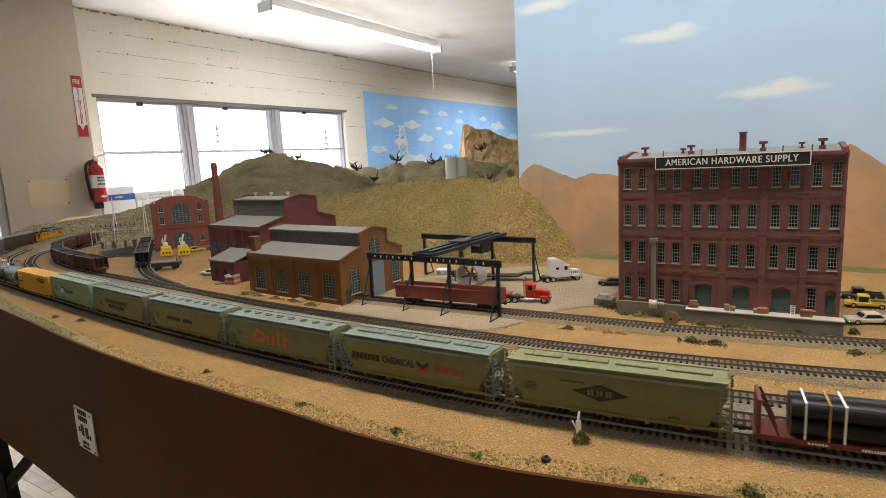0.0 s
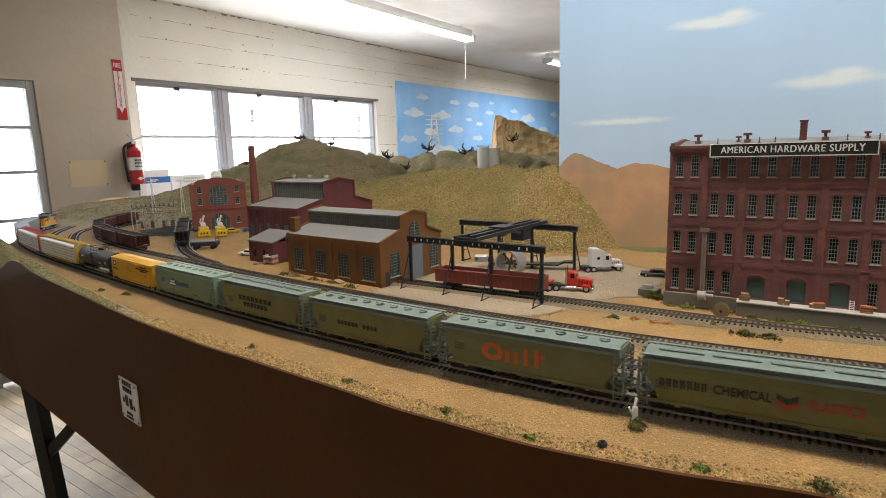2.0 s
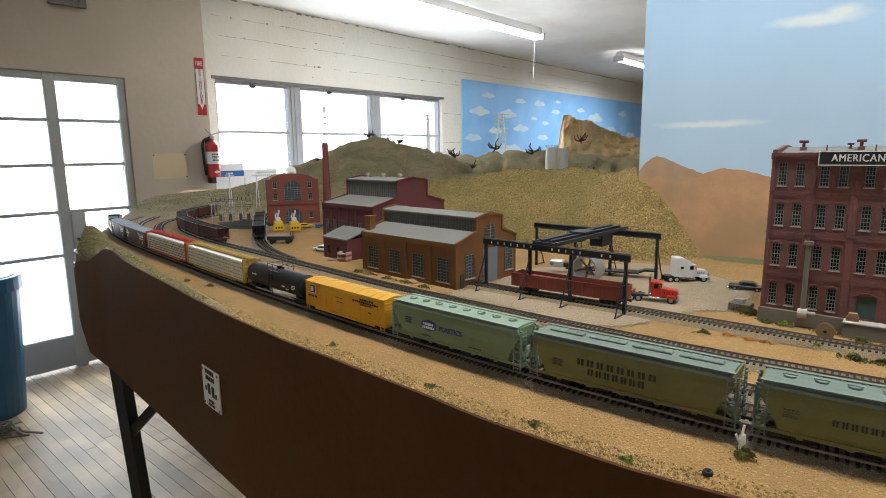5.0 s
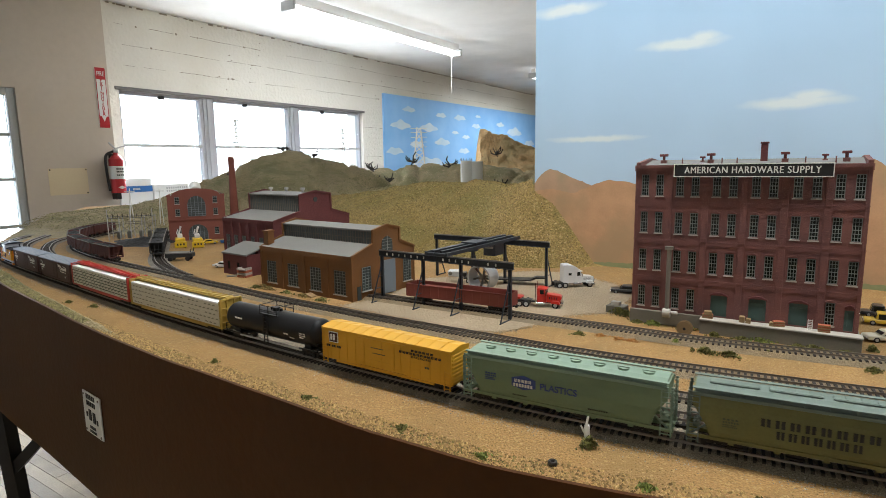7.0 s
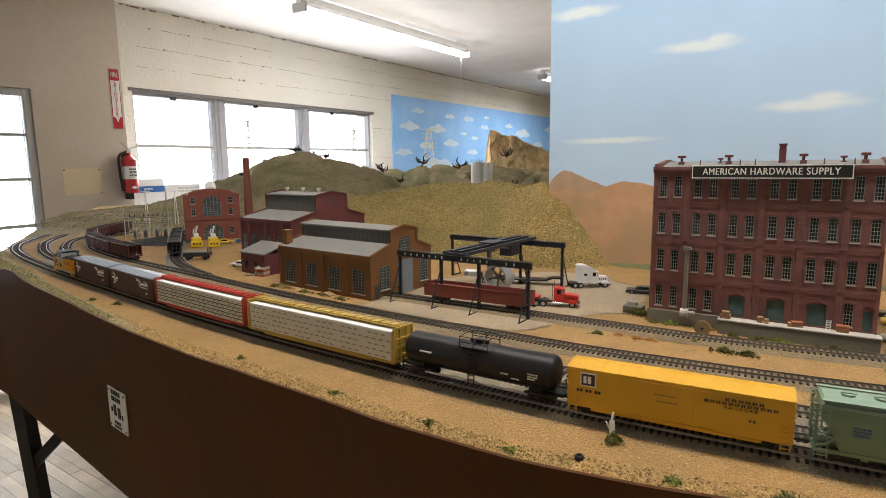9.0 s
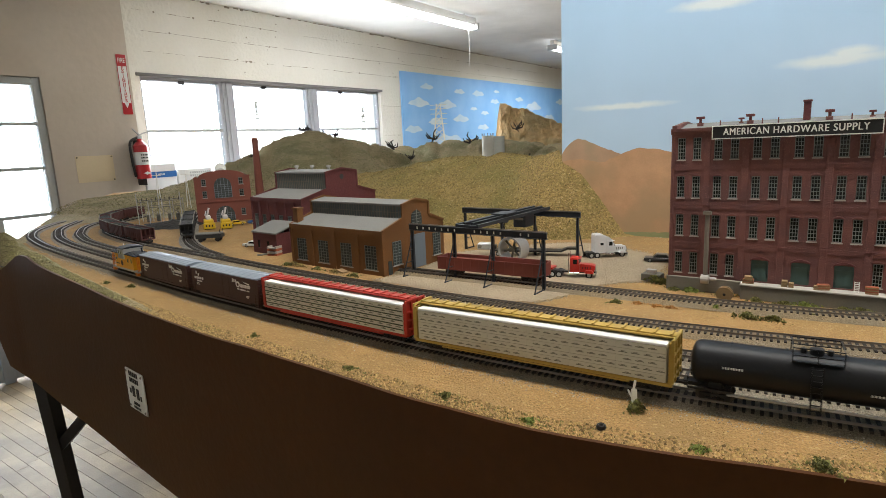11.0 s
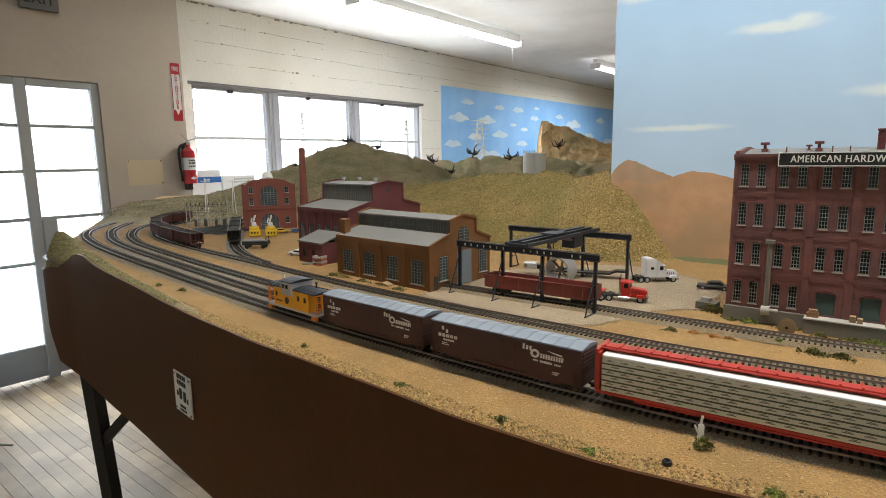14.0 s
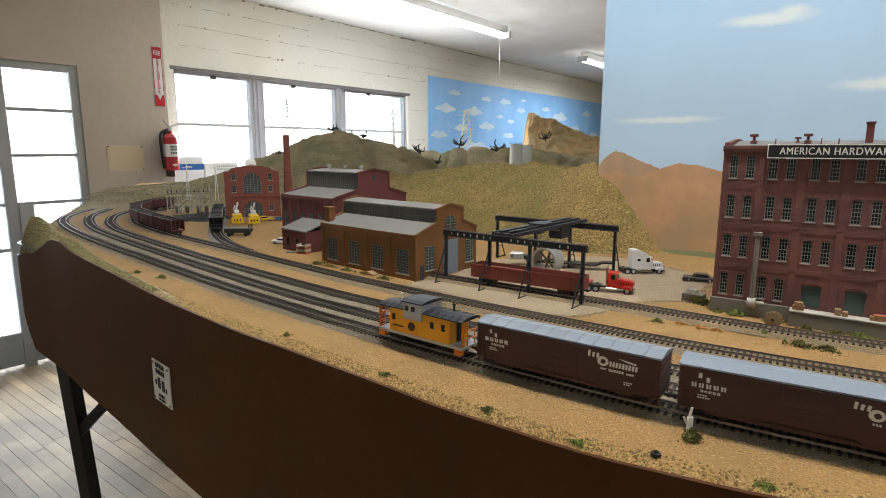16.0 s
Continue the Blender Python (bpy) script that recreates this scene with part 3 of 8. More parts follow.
# ---- tracks ----
A = Line([(-1.20, 2.78), (-1.42, 2.60), (-1.55, 2.36), (-1.57, 2.10), (-1.50, 1.86), (-1.40, 1.70), (-1.27, 1.56), (-1.12, 1.424), (-0.933, 1.27), (-0.787, 1.155), (-0.67, 1.062), (-0.49, 0.922), (-0.361, 0.828),
          (-0.254, 0.752), (-0.05, 0.618), (0.106, 0.527), (0.25, 0.455), (0.40, 0.385), (0.60, 0.30), (0.85, 0.20), (1.2, 0.07), (1.6, -0.07), (2.2, -0.28), (2.9, -0.52)], 40)
B = Line([(-1.46, 2.60), (-1.53, 2.40), (-1.52, 2.15), (-1.43, 1.88), (-1.32, 1.71), (-1.20, 1.57), (-1.029, 1.415), (-0.739, 1.178), (-0.533, 1.012), (-0.383, 0.897), (-0.27, 0.818), (-0.03, 0.663), (0.12, 0.572), (0.268, 0.496), (0.42, 0.428), (0.62, 0.345), (1.2, 0.12), (2.2, -0.23)])
C = Line([(-1.30, 2.35), (-1.37, 2.15), (-1.36, 1.92), (-1.27, 1.74), (-1.17, 1.61), (-1.06, 1.50), (-0.80, 1.282), (-0.58, 1.107), (-0.418, 0.985), (-0.292, 0.894), (-0.208, 0.838), (0.0, 0.70), (0.15, 0.615), (0.294, 0.541), (0.44, 0.475), (0.65, 0.388), (1.2, 0.17), (2.2, -0.18)])
D = Line([(-1.05, 2.66), (-1.20, 2.42), (-1.285, 2.15), (-1.275, 1.92), (-1.18, 1.74), (-1.04, 1.59), (-0.90, 1.468), (-0.851, 1.428), (-0.666, 1.288), (-0.478, 1.143), (-0.327, 1.028), (-0.20, 0.94), (-0.10, 0.872), (0.045, 0.782), (0.151, 0.718), (0.262, 0.66), (0.367, 0.61), (0.47, 0.566), (0.65, 0.49), (1.2, 0.27), (2.2, -0.08)])
D2 = Line([(-1.12, 2.25), (-1.03, 2.0), (-0.94, 1.80), (-0.86, 1.63), (-0.79, 1.49), (-0.70, 1.36), (-0.56, 1.21)])
E = Line([(-0.30, 1.14), (-0.20, 1.075), (-0.08, 1.003), (0.03, 0.94), (0.11, 0.893), (0.183, 0.850), (0.255, 0.807), (0.318, 0.769), (0.379, 0.737), (0.438, 0.710), (0.525, 0.672), (0.70, 0.60), (1.2, 0.40), (2.0, 0.10)])


def build_track(line, s0, s1, label, ballast=BALLAST, width=0.025):
    t = thing("railway_track", pose(0, 0, 0), label, "railway track", "tracks of the layout")
    part("ballast", ribbon(line, [(-width, -0.0012), (-width * 0.66, 0.0032), (width * 0.66, 0.0032), (width, -0.0012)], G + 0.0015, s0, s1), ballast, t)
    ties, fs = [], []
    rnd = random.Random(int(s1 * 1000))
    s = s0 + 0.003
    while s < s1 - 0.003:
        p, d = line.at(s), line.turn(s)
        r = Vector((d.y, -d.x, 0))
        hw, hl = 0.0013, 0.0148 + rnd.uniform(-0.0004, 0.0004)
        b = len(ties)
        for z in (G + 0.004, G + 0.0062):
            for sx, sy in ((-1, -1), (1, -1), (1, 1), (-1, 1)):
                q = p + d * hw * sx + r * hl * sy
                ties.append((q.x, q.y, z))
        fs += [(b + 4, b + 5, b + 6, b + 7), (b, b + 1, b + 5, b + 4), (b + 1, b + 2, b + 6, b + 5), (b + 2, b + 3, b + 7, b + 6), (b + 3, b, b + 4, b + 7)]
        s += 0.0066
    me = bpy.data.meshes.new("ties")
    me.from_pydata(ties, [], fs)
    me.materials.append(TIE)
    tagged(part("tie_strip", me, TIE, t, "dark brown plastic ties"), kind="stuff")
    for o in (-0.00825, 0.00825):
        part("rail", ribbon(line, [(o - 0.0007, 0), (o - 0.0004, 0.0012), (o - 0.0005, 0.0023), (o + 0.0005, 0.0023), (o + 0.0004, 0.0012), (o + 0.0007, 0)], G + 0.0062, s0, s1, 0.012), RAILM, t)


build_track(A, 0.3, A.length, "front main track with grey ballast and dark ties", BALLAST, 0.021)
build_track(B, 0.0, B.length, "middle main track with grey ballast and dark ties", BALLAST, 0.021)
build_track(C, 0.0, C.length, "rear main track with grey ballast and dark ties", BALLAST, 0.021)
build_track(D, 0.0, D.length, "yard lead track laid on sandy ballast", BALLAST_SAND)
build_track(D2, 0.0, D2.length - 0.06, "coal yard spur with oily dark ballast", BALLAST_DARK)
build_track(E, 0.1, E.length, "factory siding under the gantry crane", BALLAST_SAND)
part("ballast_bed", ribbon(B, [(-0.055, 0.0), (-0.045, 0.003), (0.045, 0.003), (0.055, 0.0)], G + 0.0012, 1.25), BALLAST)
tagged(bpy.data.objects["ballast_bed"], "grey gravel bed between the main tracks", "gravel", kind="structure")


# ---- painted backdrop ----
def soft_clouds(nt, co, base, clouds, color, wobble, scale):
    """Brush-soft clouds (x, z, half width, half height) painted over a base colour."""
    n = nt.nodes.new("ShaderNodeTexNoise")
    n.inputs["Scale"].default_value = scale
    n.inputs["Detail"].default_value = 5
    nt.links.new(co.outputs["Object"], n.inputs["Vector"])
    off = nt.nodes.new("ShaderNodeVectorMath")
    off.operation = "SUBTRACT"
    off.inputs[1].default_value = (0.5, 0.5, 0.5)
    nt.links.new(n.outputs["Color"], off.inputs[0])
    mul = nt.nodes.new("ShaderNodeVectorMath")
    mul.operation = "MULTIPLY"
    mul.inputs[1].default_value = (wobble * 2, 0, wobble)
    nt.links.new(off.outputs[0], mul.inputs[0])
    pos = nt.nodes.new("ShaderNodeVectorMath")
    nt.links.new(co.outputs["Object"], pos.inputs[0])
    nt.links.new(mul.outputs[0], pos.inputs[1])
    best = None
    for x, z, w, h in clouds:
        d = nt.nodes.new("ShaderNodeVectorMath")
        d.operation = "SUBTRACT"
        d.inputs[1].default_value = (x, 0, z)
        nt.links.new(pos.outputs[0], d.inputs[0])
        k = nt.nodes.new("ShaderNodeVectorMath")
        k.operation = "MULTIPLY"
        k.inputs[1].default_value = (1 / w, 0, 1 / h)
        nt.links.new(d.outputs[0], k.inputs[0])
        ln = nt.nodes.new("ShaderNodeVectorMath")
        ln.operation = "LENGTH"
        nt.links.new(k.outputs[0], ln.inputs[0])
        r = nt.nodes.new("ShaderNodeMapRange")
        r.inputs[1].default_value, r.inputs[2].default_value, r.inputs[3].default_value, r.inputs[4].default_value = 0.45, 1.15, 0.9, 0.0
        nt.links.new(ln.outputs["Value"], r.inputs[0])
        if best is None:
            best = r.outputs[0]
        else:
            m = nt.nodes.new("ShaderNodeMath")
            m.operation = "MAXIMUM"
            nt.links.new(best, m.inputs[0])
            nt.links.new(r.outputs[0], m.inputs[1])
            best = m.outputs[0]
    mix = nt.nodes.new("ShaderNodeMix")
    mix.data_type = "RGBA"
    mix.inputs[7].default_value = (*color, 1)
    nt.links.new(best, mix.inputs[0])
    nt.links.new(base, mix.inputs[6])
    return mix.outputs[2]


def build_backdrop():
    m = bpy.data.materials.new("painted_sky")
    m.use_nodes = True
    nt = m.node_tree
    b = nt.nodes["Principled BSDF"]
    b.inputs["Roughness"].default_value = 0.75
    co = nt.nodes.new("ShaderNodeTexCoord")
    sep = nt.nodes.new("ShaderNodeSeparateXYZ")
    nt.links.new(co.outputs["Object"], sep.inputs[0])
    ramp = nt.nodes.new("ShaderNodeValToRGB")
    mr = nt.nodes.new("ShaderNodeMapRange")
    mr.inputs[1].default_value, mr.inputs[2].default_value = 0.05, 0.95
    nt.links.new(sep.outputs["Z"], mr.inputs[0])
    nt.links.new(mr.outputs[0], ramp.inputs[0])
    e = ramp.color_ramp.elements
    e[0].position, e[0].color = 0.0, (0.46, 0.60, 0.745, 1)
    e[1].position, e[1].color = 1.0, (0.31, 0.50, 0.725, 1)
    n = nt.nodes.new("ShaderNodeTexNoise")
    n.inputs["Scale"].default_value = 5
    nt.links.new(co.outputs["Object"], n.inputs["Vector"])
    hs = nt.nodes.new("ShaderNodeHueSaturation")
    mr2 = nt.nodes.new("ShaderNodeMapRange")
    mr2.inputs[3].default_value, mr2.inputs[4].default_value = 0.92, 1.08
    nt.links.new(n.outputs[0], mr2.inputs[0])
    nt.links.new(mr2.outputs[0], hs.inputs["Value"])
    nt.links.new(ramp.outputs[0], hs.inputs["Color"])
    CLOUDS = ((0.075, 0.592, 0.085, 0.014), (0.335, 0.486, 0.088, 0.013), (0.375, 0.494, 0.035, 0.012), (0.545, 0.352, 0.092, 0.013), (0.57, 0.362, 0.04, 0.012), (0.15, 0.297, 0.115, 0.008), (0.88, 0.48, 0.09, 0.018), (1.3, 0.41, 0.1, 0.02), (1.8, 0.55, 0.1, 0.02))
    out = soft_clouds(nt, co, hs.outputs[0], CLOUDS, (0.68, 0.74, 0.76), 0.016, 22)
    nt.links.new(out, b.inputs["Base Color"])
    ang = math.degrees(math.atan2(BACK[1].y, BACK[1].x))
    left = BACK_LEFT
    board = thing("painted_backdrop", pose(left.x, left.y, G, 0, 0, ang), "sky-blue painted backdrop board with clouds and desert mountains", "backdrop board", kind="structure")
    part("board", boxes((0, 3.2, 0.0, 0.012, -0.02, 1.30)), m, board)

    def flat(name, line, mat, y, label=""):
        bm = bmesh.new()
        top = [bm.verts.new((x, y, z)) for x, z in line]
        foot = [bm.verts.new((x, y, 0.0)) for x, z in line]
        for i in range(len(line) - 1):
            bm.faces.new((foot[i], foot[i + 1], top[i + 1], top[i]))
        return part(name, bm, mat, board, label)

    haze = material("painted_mountain", (0.48, 0.285, 0.155), 0.8, scale=24, vary=0.34, fine=-0.3, second=(0.355, 0.245, 0.138))
    far = material("painted_far_mountain", (0.42, 0.275, 0.175), 0.8, scale=24, vary=0.3, fine=-0.3, second=(0.32, 0.265, 0.165))
    green = material("painted_valley", (0.24, 0.26, 0.13), 0.8, scale=9, vary=0.15)
    rnd = random.Random(8)

    def ridge(pts, jag):
        out = []
        for (x0, z0), (x1, z1) in zip(pts, pts[1:]):
            k = max(2, int((x1 - x0) / 0.008))
            for i in range(k):
                u = i / k
                out.append((x0 + (x1 - x0) * u, z0 + (z1 - z0) * u + rnd.uniform(-jag, jag)))
        out.append(pts[-1])
        return out

    flat("far_ridge", ridge([(0.0, 0.193), (0.018, 0.216), (0.041, 0.230), (0.07, 0.220), (0.099, 0.207), (0.148, 0.190), (0.20, 0.170), (0.30, 0.15), (0.5, 0.17), (0.7, 0.2), (0.9, 0.16), (1.5, 0.2), (3.2, 0.16)], 0.0015), far, -0.0005, "painted hazy brown mountains")
    flat("near_ridge", ridge([(0.0, 0.175), (0.05, 0.18), (0.10, 0.17), (0.148, 0.190), (0.189, 0.203), (0.235, 0.197), (0.30, 0.18), (0.45, 0.17), (0.58, 0.19), (0.655, 0.228), (0.675, 0.243), (0.707, 0.22), (0.75, 0.18), (0.95, 0.16), (1.4, 0.18), (2.0, 0.24), (3.2, 0.16)], 0.0012), haze, -0.0010, "painted orange-brown mountains")
    flat("valley", ridge([(0.10, 0.006), (0.3, 0.014), (0.6, 0.010), (1.0, 0.012), (3.2, 0.01)], 0.001), green, -0.0015, "painted green valley floor")
    return board


BACK_LEFT = Vector((0.198, 1.450))
build_backdrop()


# ---- buildings of the layout ----
def window_mesh(name, w, h, cols, rows, arch, frame, pane_mat, bar_w=0.0008):
    """Shared meshes of a small multi-pane window: sash and pane. Origin at the middle of its foot, facing -y."""
    bm = bmesh.new()
    f = bar_w * 1.5
    box(bm, -w / 2, -w / 2 + f, -0.0009, 0.0, 0, h)
    box(bm, w / 2 - f, w / 2, -0.0009, 0.0, 0, h)
    box(bm, -w / 2 + f, w / 2 - f, -0.0009, 0.0, 0, f)
    box(bm, -w / 2 + f, w / 2 - f, -0.0009, 0.0, h - f, h)
    for i in range(1, cols):
        x = -w / 2 + w * i / cols
        box(bm, x - bar_w / 2, x + bar_w / 2, -0.0008, 0.0, f, h - f)
    for j in range(1, rows):
        z = h * j / rows
        bw = bar_w * (1.6 if j == rows // 2 else 1)
        box(bm, -w / 2 + f, w / 2 - f, -0.0007, -0.0001, z - bw / 2, z + bw / 2)
    sash = to_mesh(name + "_sash", bm, frame)
    pane = to_mesh(name + "_pane", boxes((-w / 2, w / 2, 0.0002, 0.0006, 0, h)), pane_mat)
    # stepped brick arch over the head
    bm = bmesh.new()
    if arch:
        us = [-1 + 2 * i / 8 for i in range(9)]
        band = [(u * w * 0.58, h - 0.0006 + arch * (1 - u * u)) for u in us]
        prism(band + [(x, z + 0.0017) for x, z in band[::-1]], -0.0031, -0.0012, bm)
    sill = to_mesh(name + "_sill", boxes((-w * 0.60, w * 0.60, -0.0024, 0.0004, -0.0017, -0.0002)), SILL)
    head = to_mesh(name + "_arch", bm, BRICK_RED) if arch else None
    return sash, pane, sill, head


def put_window(parent, meshes, x, z, y=-0.0004, head_mat=None):
    sash, pane, sill, head = meshes
    w = part("window", sash, None, parent, m=pose(x, y, z))
    part("pane", pane, None, w)
    part("sill", sill, None, w)
    if head:
        part("arch", head, None, w)
    return w


def wall_with_holes(x0, x1, z0, z1, holes, thick):
    """A wall in the xz plane, its face at y=0, with rectangular holes (xa, xb, za, zb)."""
    xs = sorted({x0, x1, *[v for h in holes for v in h[:2]]})
    zs = sorted({z0, z1, *[v for h in holes for v in h[2:]]})
    bm = bmesh.new()
    for a, b in zip(xs, xs[1:]):
        run = None
        for c, d in zip(zs, zs[1:]):
            mx, mz = (a + b) / 2, (c + d) / 2
            if any(h[0] < mx < h[1] and h[2] < mz < h[3] for h in holes):
                if run:
                    box(bm, a, b, 0, thick, *run)
                run = None
            else:
                run = (run[0], d) if run else (c, d)
        if run:
            box(bm, a, b, 0, thick, *run)
    return bm


AHS_ANG = -31.0


def hardware_building():
    W, Hh, dep = 0.294, 0.222, 0.16
    t = thing("warehouse", pose(0.271, 0.879, G, 0, 0, AHS_ANG) @ Matrix.Diagonal((0.970, 0.97, 1.055, 1)), "four-storey dark red brick warehouse with a black roof sign", "warehouse model")
    base = 0.020
    bays = [0.0, 0.050, 0.100, 0.150, 0.200, 0.250, W]
    rows = [0.026, 0.079, 0.132, 0.184]
    ww, wh = 0.0108, 0.0292
    holes, wins, doors = [], [], []
    for i in range(6):
        mid = (bays[i] + bays[i + 1]) / 2
        for j, z in enumerate(rows):
            if j == 0 and i in (2, 3, 4):
                doors.append((mid, 0.022, 0.017))
                holes.append((mid - 0.011, mid + 0.011, 0.0215, 0.050))
                continue
            for k in (-1, 1):
                x = mid + k * 0.0107
                if j == 0 and i == 5 and k == 1:
                    doors.append((x, 0.0105, 0.0165))
                    holes.append((x - 0.00525, x + 0.00525, 0.0215, 0.0475))
                    continue
                wins.append((x, z))
                holes.append((x - ww / 2, x + ww / 2, z, z + wh))
    bm = wall_with_holes(0, W, base, Hh, holes, 0.004)
    body = part("wall", bm, BRICK_RED, t, "painted red brick front wall")
    part("wall", boxes((0, 0.004, 0.0042, dep, base, Hh + 0.002)), BRICK_RED, t)
    part("wall", boxes((W - 0.004, W, 0.0042, dep, base, Hh + 0.002)), BRICK_RED, t)
    part("wall", boxes((0.004, W - 0.004, dep - 0.004, dep, base, Hh)), BRICK_RED, t)
    # takes the dark stone: shadow along the wall's foot is in its colour
    part("foundation", boxes((-0.002, W + 0.002, -0.003, dep, 0, base), bevel=0.0008), STONE_DARK, t, "grey stone foundation, darkened for the shadow along it")
    # black board added inside, standing for the unlit rooms
    part("interior", boxes((0.006, W - 0.006, 0.05, 0.06, base, Hh - 0.004)), BLACK, t)
    # pilasters and string courses
    for x in bays:
        part("pilaster", boxes((max(0, x - 0.0042), min(W, x + 0.0042), -0.0011, -0.0001, base, Hh), bevel=0.0003), BRICK_RED, t)
    for z in (0.0685, 0.122, 0.175):
        part("string_course", boxes((-0.0006, W + 0.0006, -0.0018, -0.0012, z, z + 0.0011)), BRICK_RED, t)
    part("cornice", boxes((-0.001, W + 0.001, -0.0036, 0.004, Hh, Hh + 0.004), (-0.001, W + 0.001, -0.0028, -0.0001, Hh - 0.004, Hh - 0.0001)), BRICK_RED, t, "stepped brick cornice")
    for x in (0, W - 0.006):
        bm = prism([(0, Hh + 0.0021), (dep, Hh + 0.0021), (dep, Hh + 0.009), (dep * 0.5, Hh + 0.014), (0.006, Hh + 0.008), (0, Hh + 0.008)], 0, 0.006)
        bmesh.ops.transform(bm, matrix=pose(x, 0, 0) @ Matrix(((0, 1, 0, 0), (1, 0, 0, 0), (0, 0, 1, 0), (0, 0, 0, 1))), verts=bm.verts)
        part("parapet", bm, BRICK_RED, t)
    bm = prism([(0.004, Hh + 0.0005), (dep / 2, Hh + 0.011), (dep, Hh + 0.0005)], 0.006, W - 0.006)
    bmesh.ops.transform(bm, matrix=Matrix(((0, 1, 0, 0), (1, 0, 0, 0), (0, 0, 1, 0), (0, 0, 0, 1))), verts=bm.verts)
    part("roof", bm, ROOF_GREY, t, "pale grey roof")
    ms = window_mesh("warehouse_window", ww, wh, 3, 6, 0.0022, SASH_GREEN, PANE_DARK, 0.0006)
    for x, z in wins:
        put_window(t, ms, x, z, 0.0016)
    for x, w, h in doors:
        dm = part("door", boxes((x - w / 2, x + w / 2, 0.0018, 0.0028, 0.0215, 0.0215 + (0.0285 if w > 0.015 else 0.026))), DOOR_GREEN, t, "teal warehouse door")
        for k in (-0.25, 0.25) if w > 0.015 else (0,):
            part("door_panel", boxes((x + k * w - w * 0.16, x + k * w + w * 0.16, 0.0012, 0.0017, 0.025, 0.044)), DOOR_GREEN, dm)
        bm = bmesh.new()
        band = [(x + u * w * 0.56, 0.0485 + 0.004 * (1 - u * u)) for u in [-1 + 2 * i / 10 for i in range(11)]]
        prism(band + [(px, pz + 0.0022) for px, pz in band[::-1]], -0.0016, 0.0010, bm)
        part("arch", bm, BRICK_DARK, dm)
    # loading dock
    part("dock", boxes((0.104, W + 0.004, -0.022, -0.0032, 0.0, 0.0185), bevel=0.0006), STONE_DARK, t, "stone loading dock")
    part("dock_top", boxes((0.103, W + 0.005, -0.023, -0.0032, 0.0186, 0.0205), bevel=0.0004), STONE, t, "pale concrete dock top")
    # sign
    sg = part("sign", boxes((0.056, 0.253, -0.0075, -0.0042, 0.205, 0.2225), bevel=0.0003), SIGN_BLACK, t, "black sign board with white lettering")
    part("sign_border", boxes((0.056, 0.253, -0.0082, -0.0076, 0.2213, 0.2225), (0.056, 0.253, -0.0082, -0.0076, 0.205, 0.2062), (0.056, 0.0572, -0.0082, -0.0076, 0.2062, 0.2213), (0.2518, 0.253, -0.0082, -0.0076, 0.2062, 0.2213)), SIGN_WHITE, sg, "white sign border")
    lettering("sign_lettering", "AMERICAN HARDWARE SUPPLY", 0.0124, SIGN_WHITE, sg, pose(0.1545, -0.0079, 0.2138, 90), "bold white capital letters", stretch=0.86, space=1.12)
    lettering("sign_lettering", "AMERICAN HARDWARE SUPPLY", 0.0124, SIGN_WHITE, sg, pose(0.15505, -0.0081, 0.2138, 90), "bold white capital letters", stretch=0.86, space=1.12)
    sg.location.z = 0.005
    # downpipe and blower at its foot
    part("dust_pipe", rods(((0.0545, -0.0065, 0.026), (0.0545, -0.0065, 0.112), 0.0033), seg=12), STONE_DARK, t, "grey dust pipe on the wall")
    part("pipe_cap", boxes((0.049, 0.060, -0.011, -0.0025, 0.110, 0.1145)), STONE_DARK, t)
    part("blower", rods(((0.049, -0.008, 0.020), (0.060, -0.008, 0.020), 0.0065), ((0.060, -0.008, 0.021), (0.070, -0.008, 0.021), 0.0025), seg=14), SILL, t, "pale cast blower at the wall foot")
    # roof vents and chimney
    for x, y, big in ((0.030, 0.05, 1), (0.085, 0.06, 0.7), (0.098, 0.05, 1), (0.195, 0.05, 1), (0.243, 0.06, 0.75), (0.267, 0.045, 1)):
        v = thing("roof_vent", t.matrix_basis @ pose(x, y, Hh + 0.006), "red-brown roof ventilator with a square cap", "ventilator", "warehouse roof vents")
        k = 0.0042 * big
        part("base", boxes((-k, k, -k, k, 0, 0.005 * big), bevel=0.0004), BRICK_RED, v)
        part("neck", rods(((0, 0, 0.005 * big), (0, 0, 0.010 * big), k * 0.5)), BRICK_DARK, v)
        part("cap", boxes((-k * 1.3, k * 1.3, -k * 1.3, k * 1.3, 0.010 * big, 0.0135 * big), bevel=0.0005), BRICK_DARK, v)
    ch = thing("roof_chimney", t.matrix_basis @ pose(0.168, 0.06, Hh + 0.007), "square red brick chimney on the warehouse roof", "chimney")
    part("shaft", boxes((-0.0045, 0.0045, -0.0045, 0.0045, 0, 0.024), bevel=0.0003), BRICK_DARK, ch)
    part("cap", boxes((-0.0055, 0.0055, -0.0055, 0.0055, 0.0241, 0.0265), bevel=0.0003), BRICK_DARK, ch)
    for x in (0.06, 0.115, 0.135, 0.22, 0.255):
        part("vent_pipe", rods(((x, 0.035, Hh + 0.004), (x, 0.035, Hh + 0.013), 0.0008)), BRICK_DARK, t)
    return t


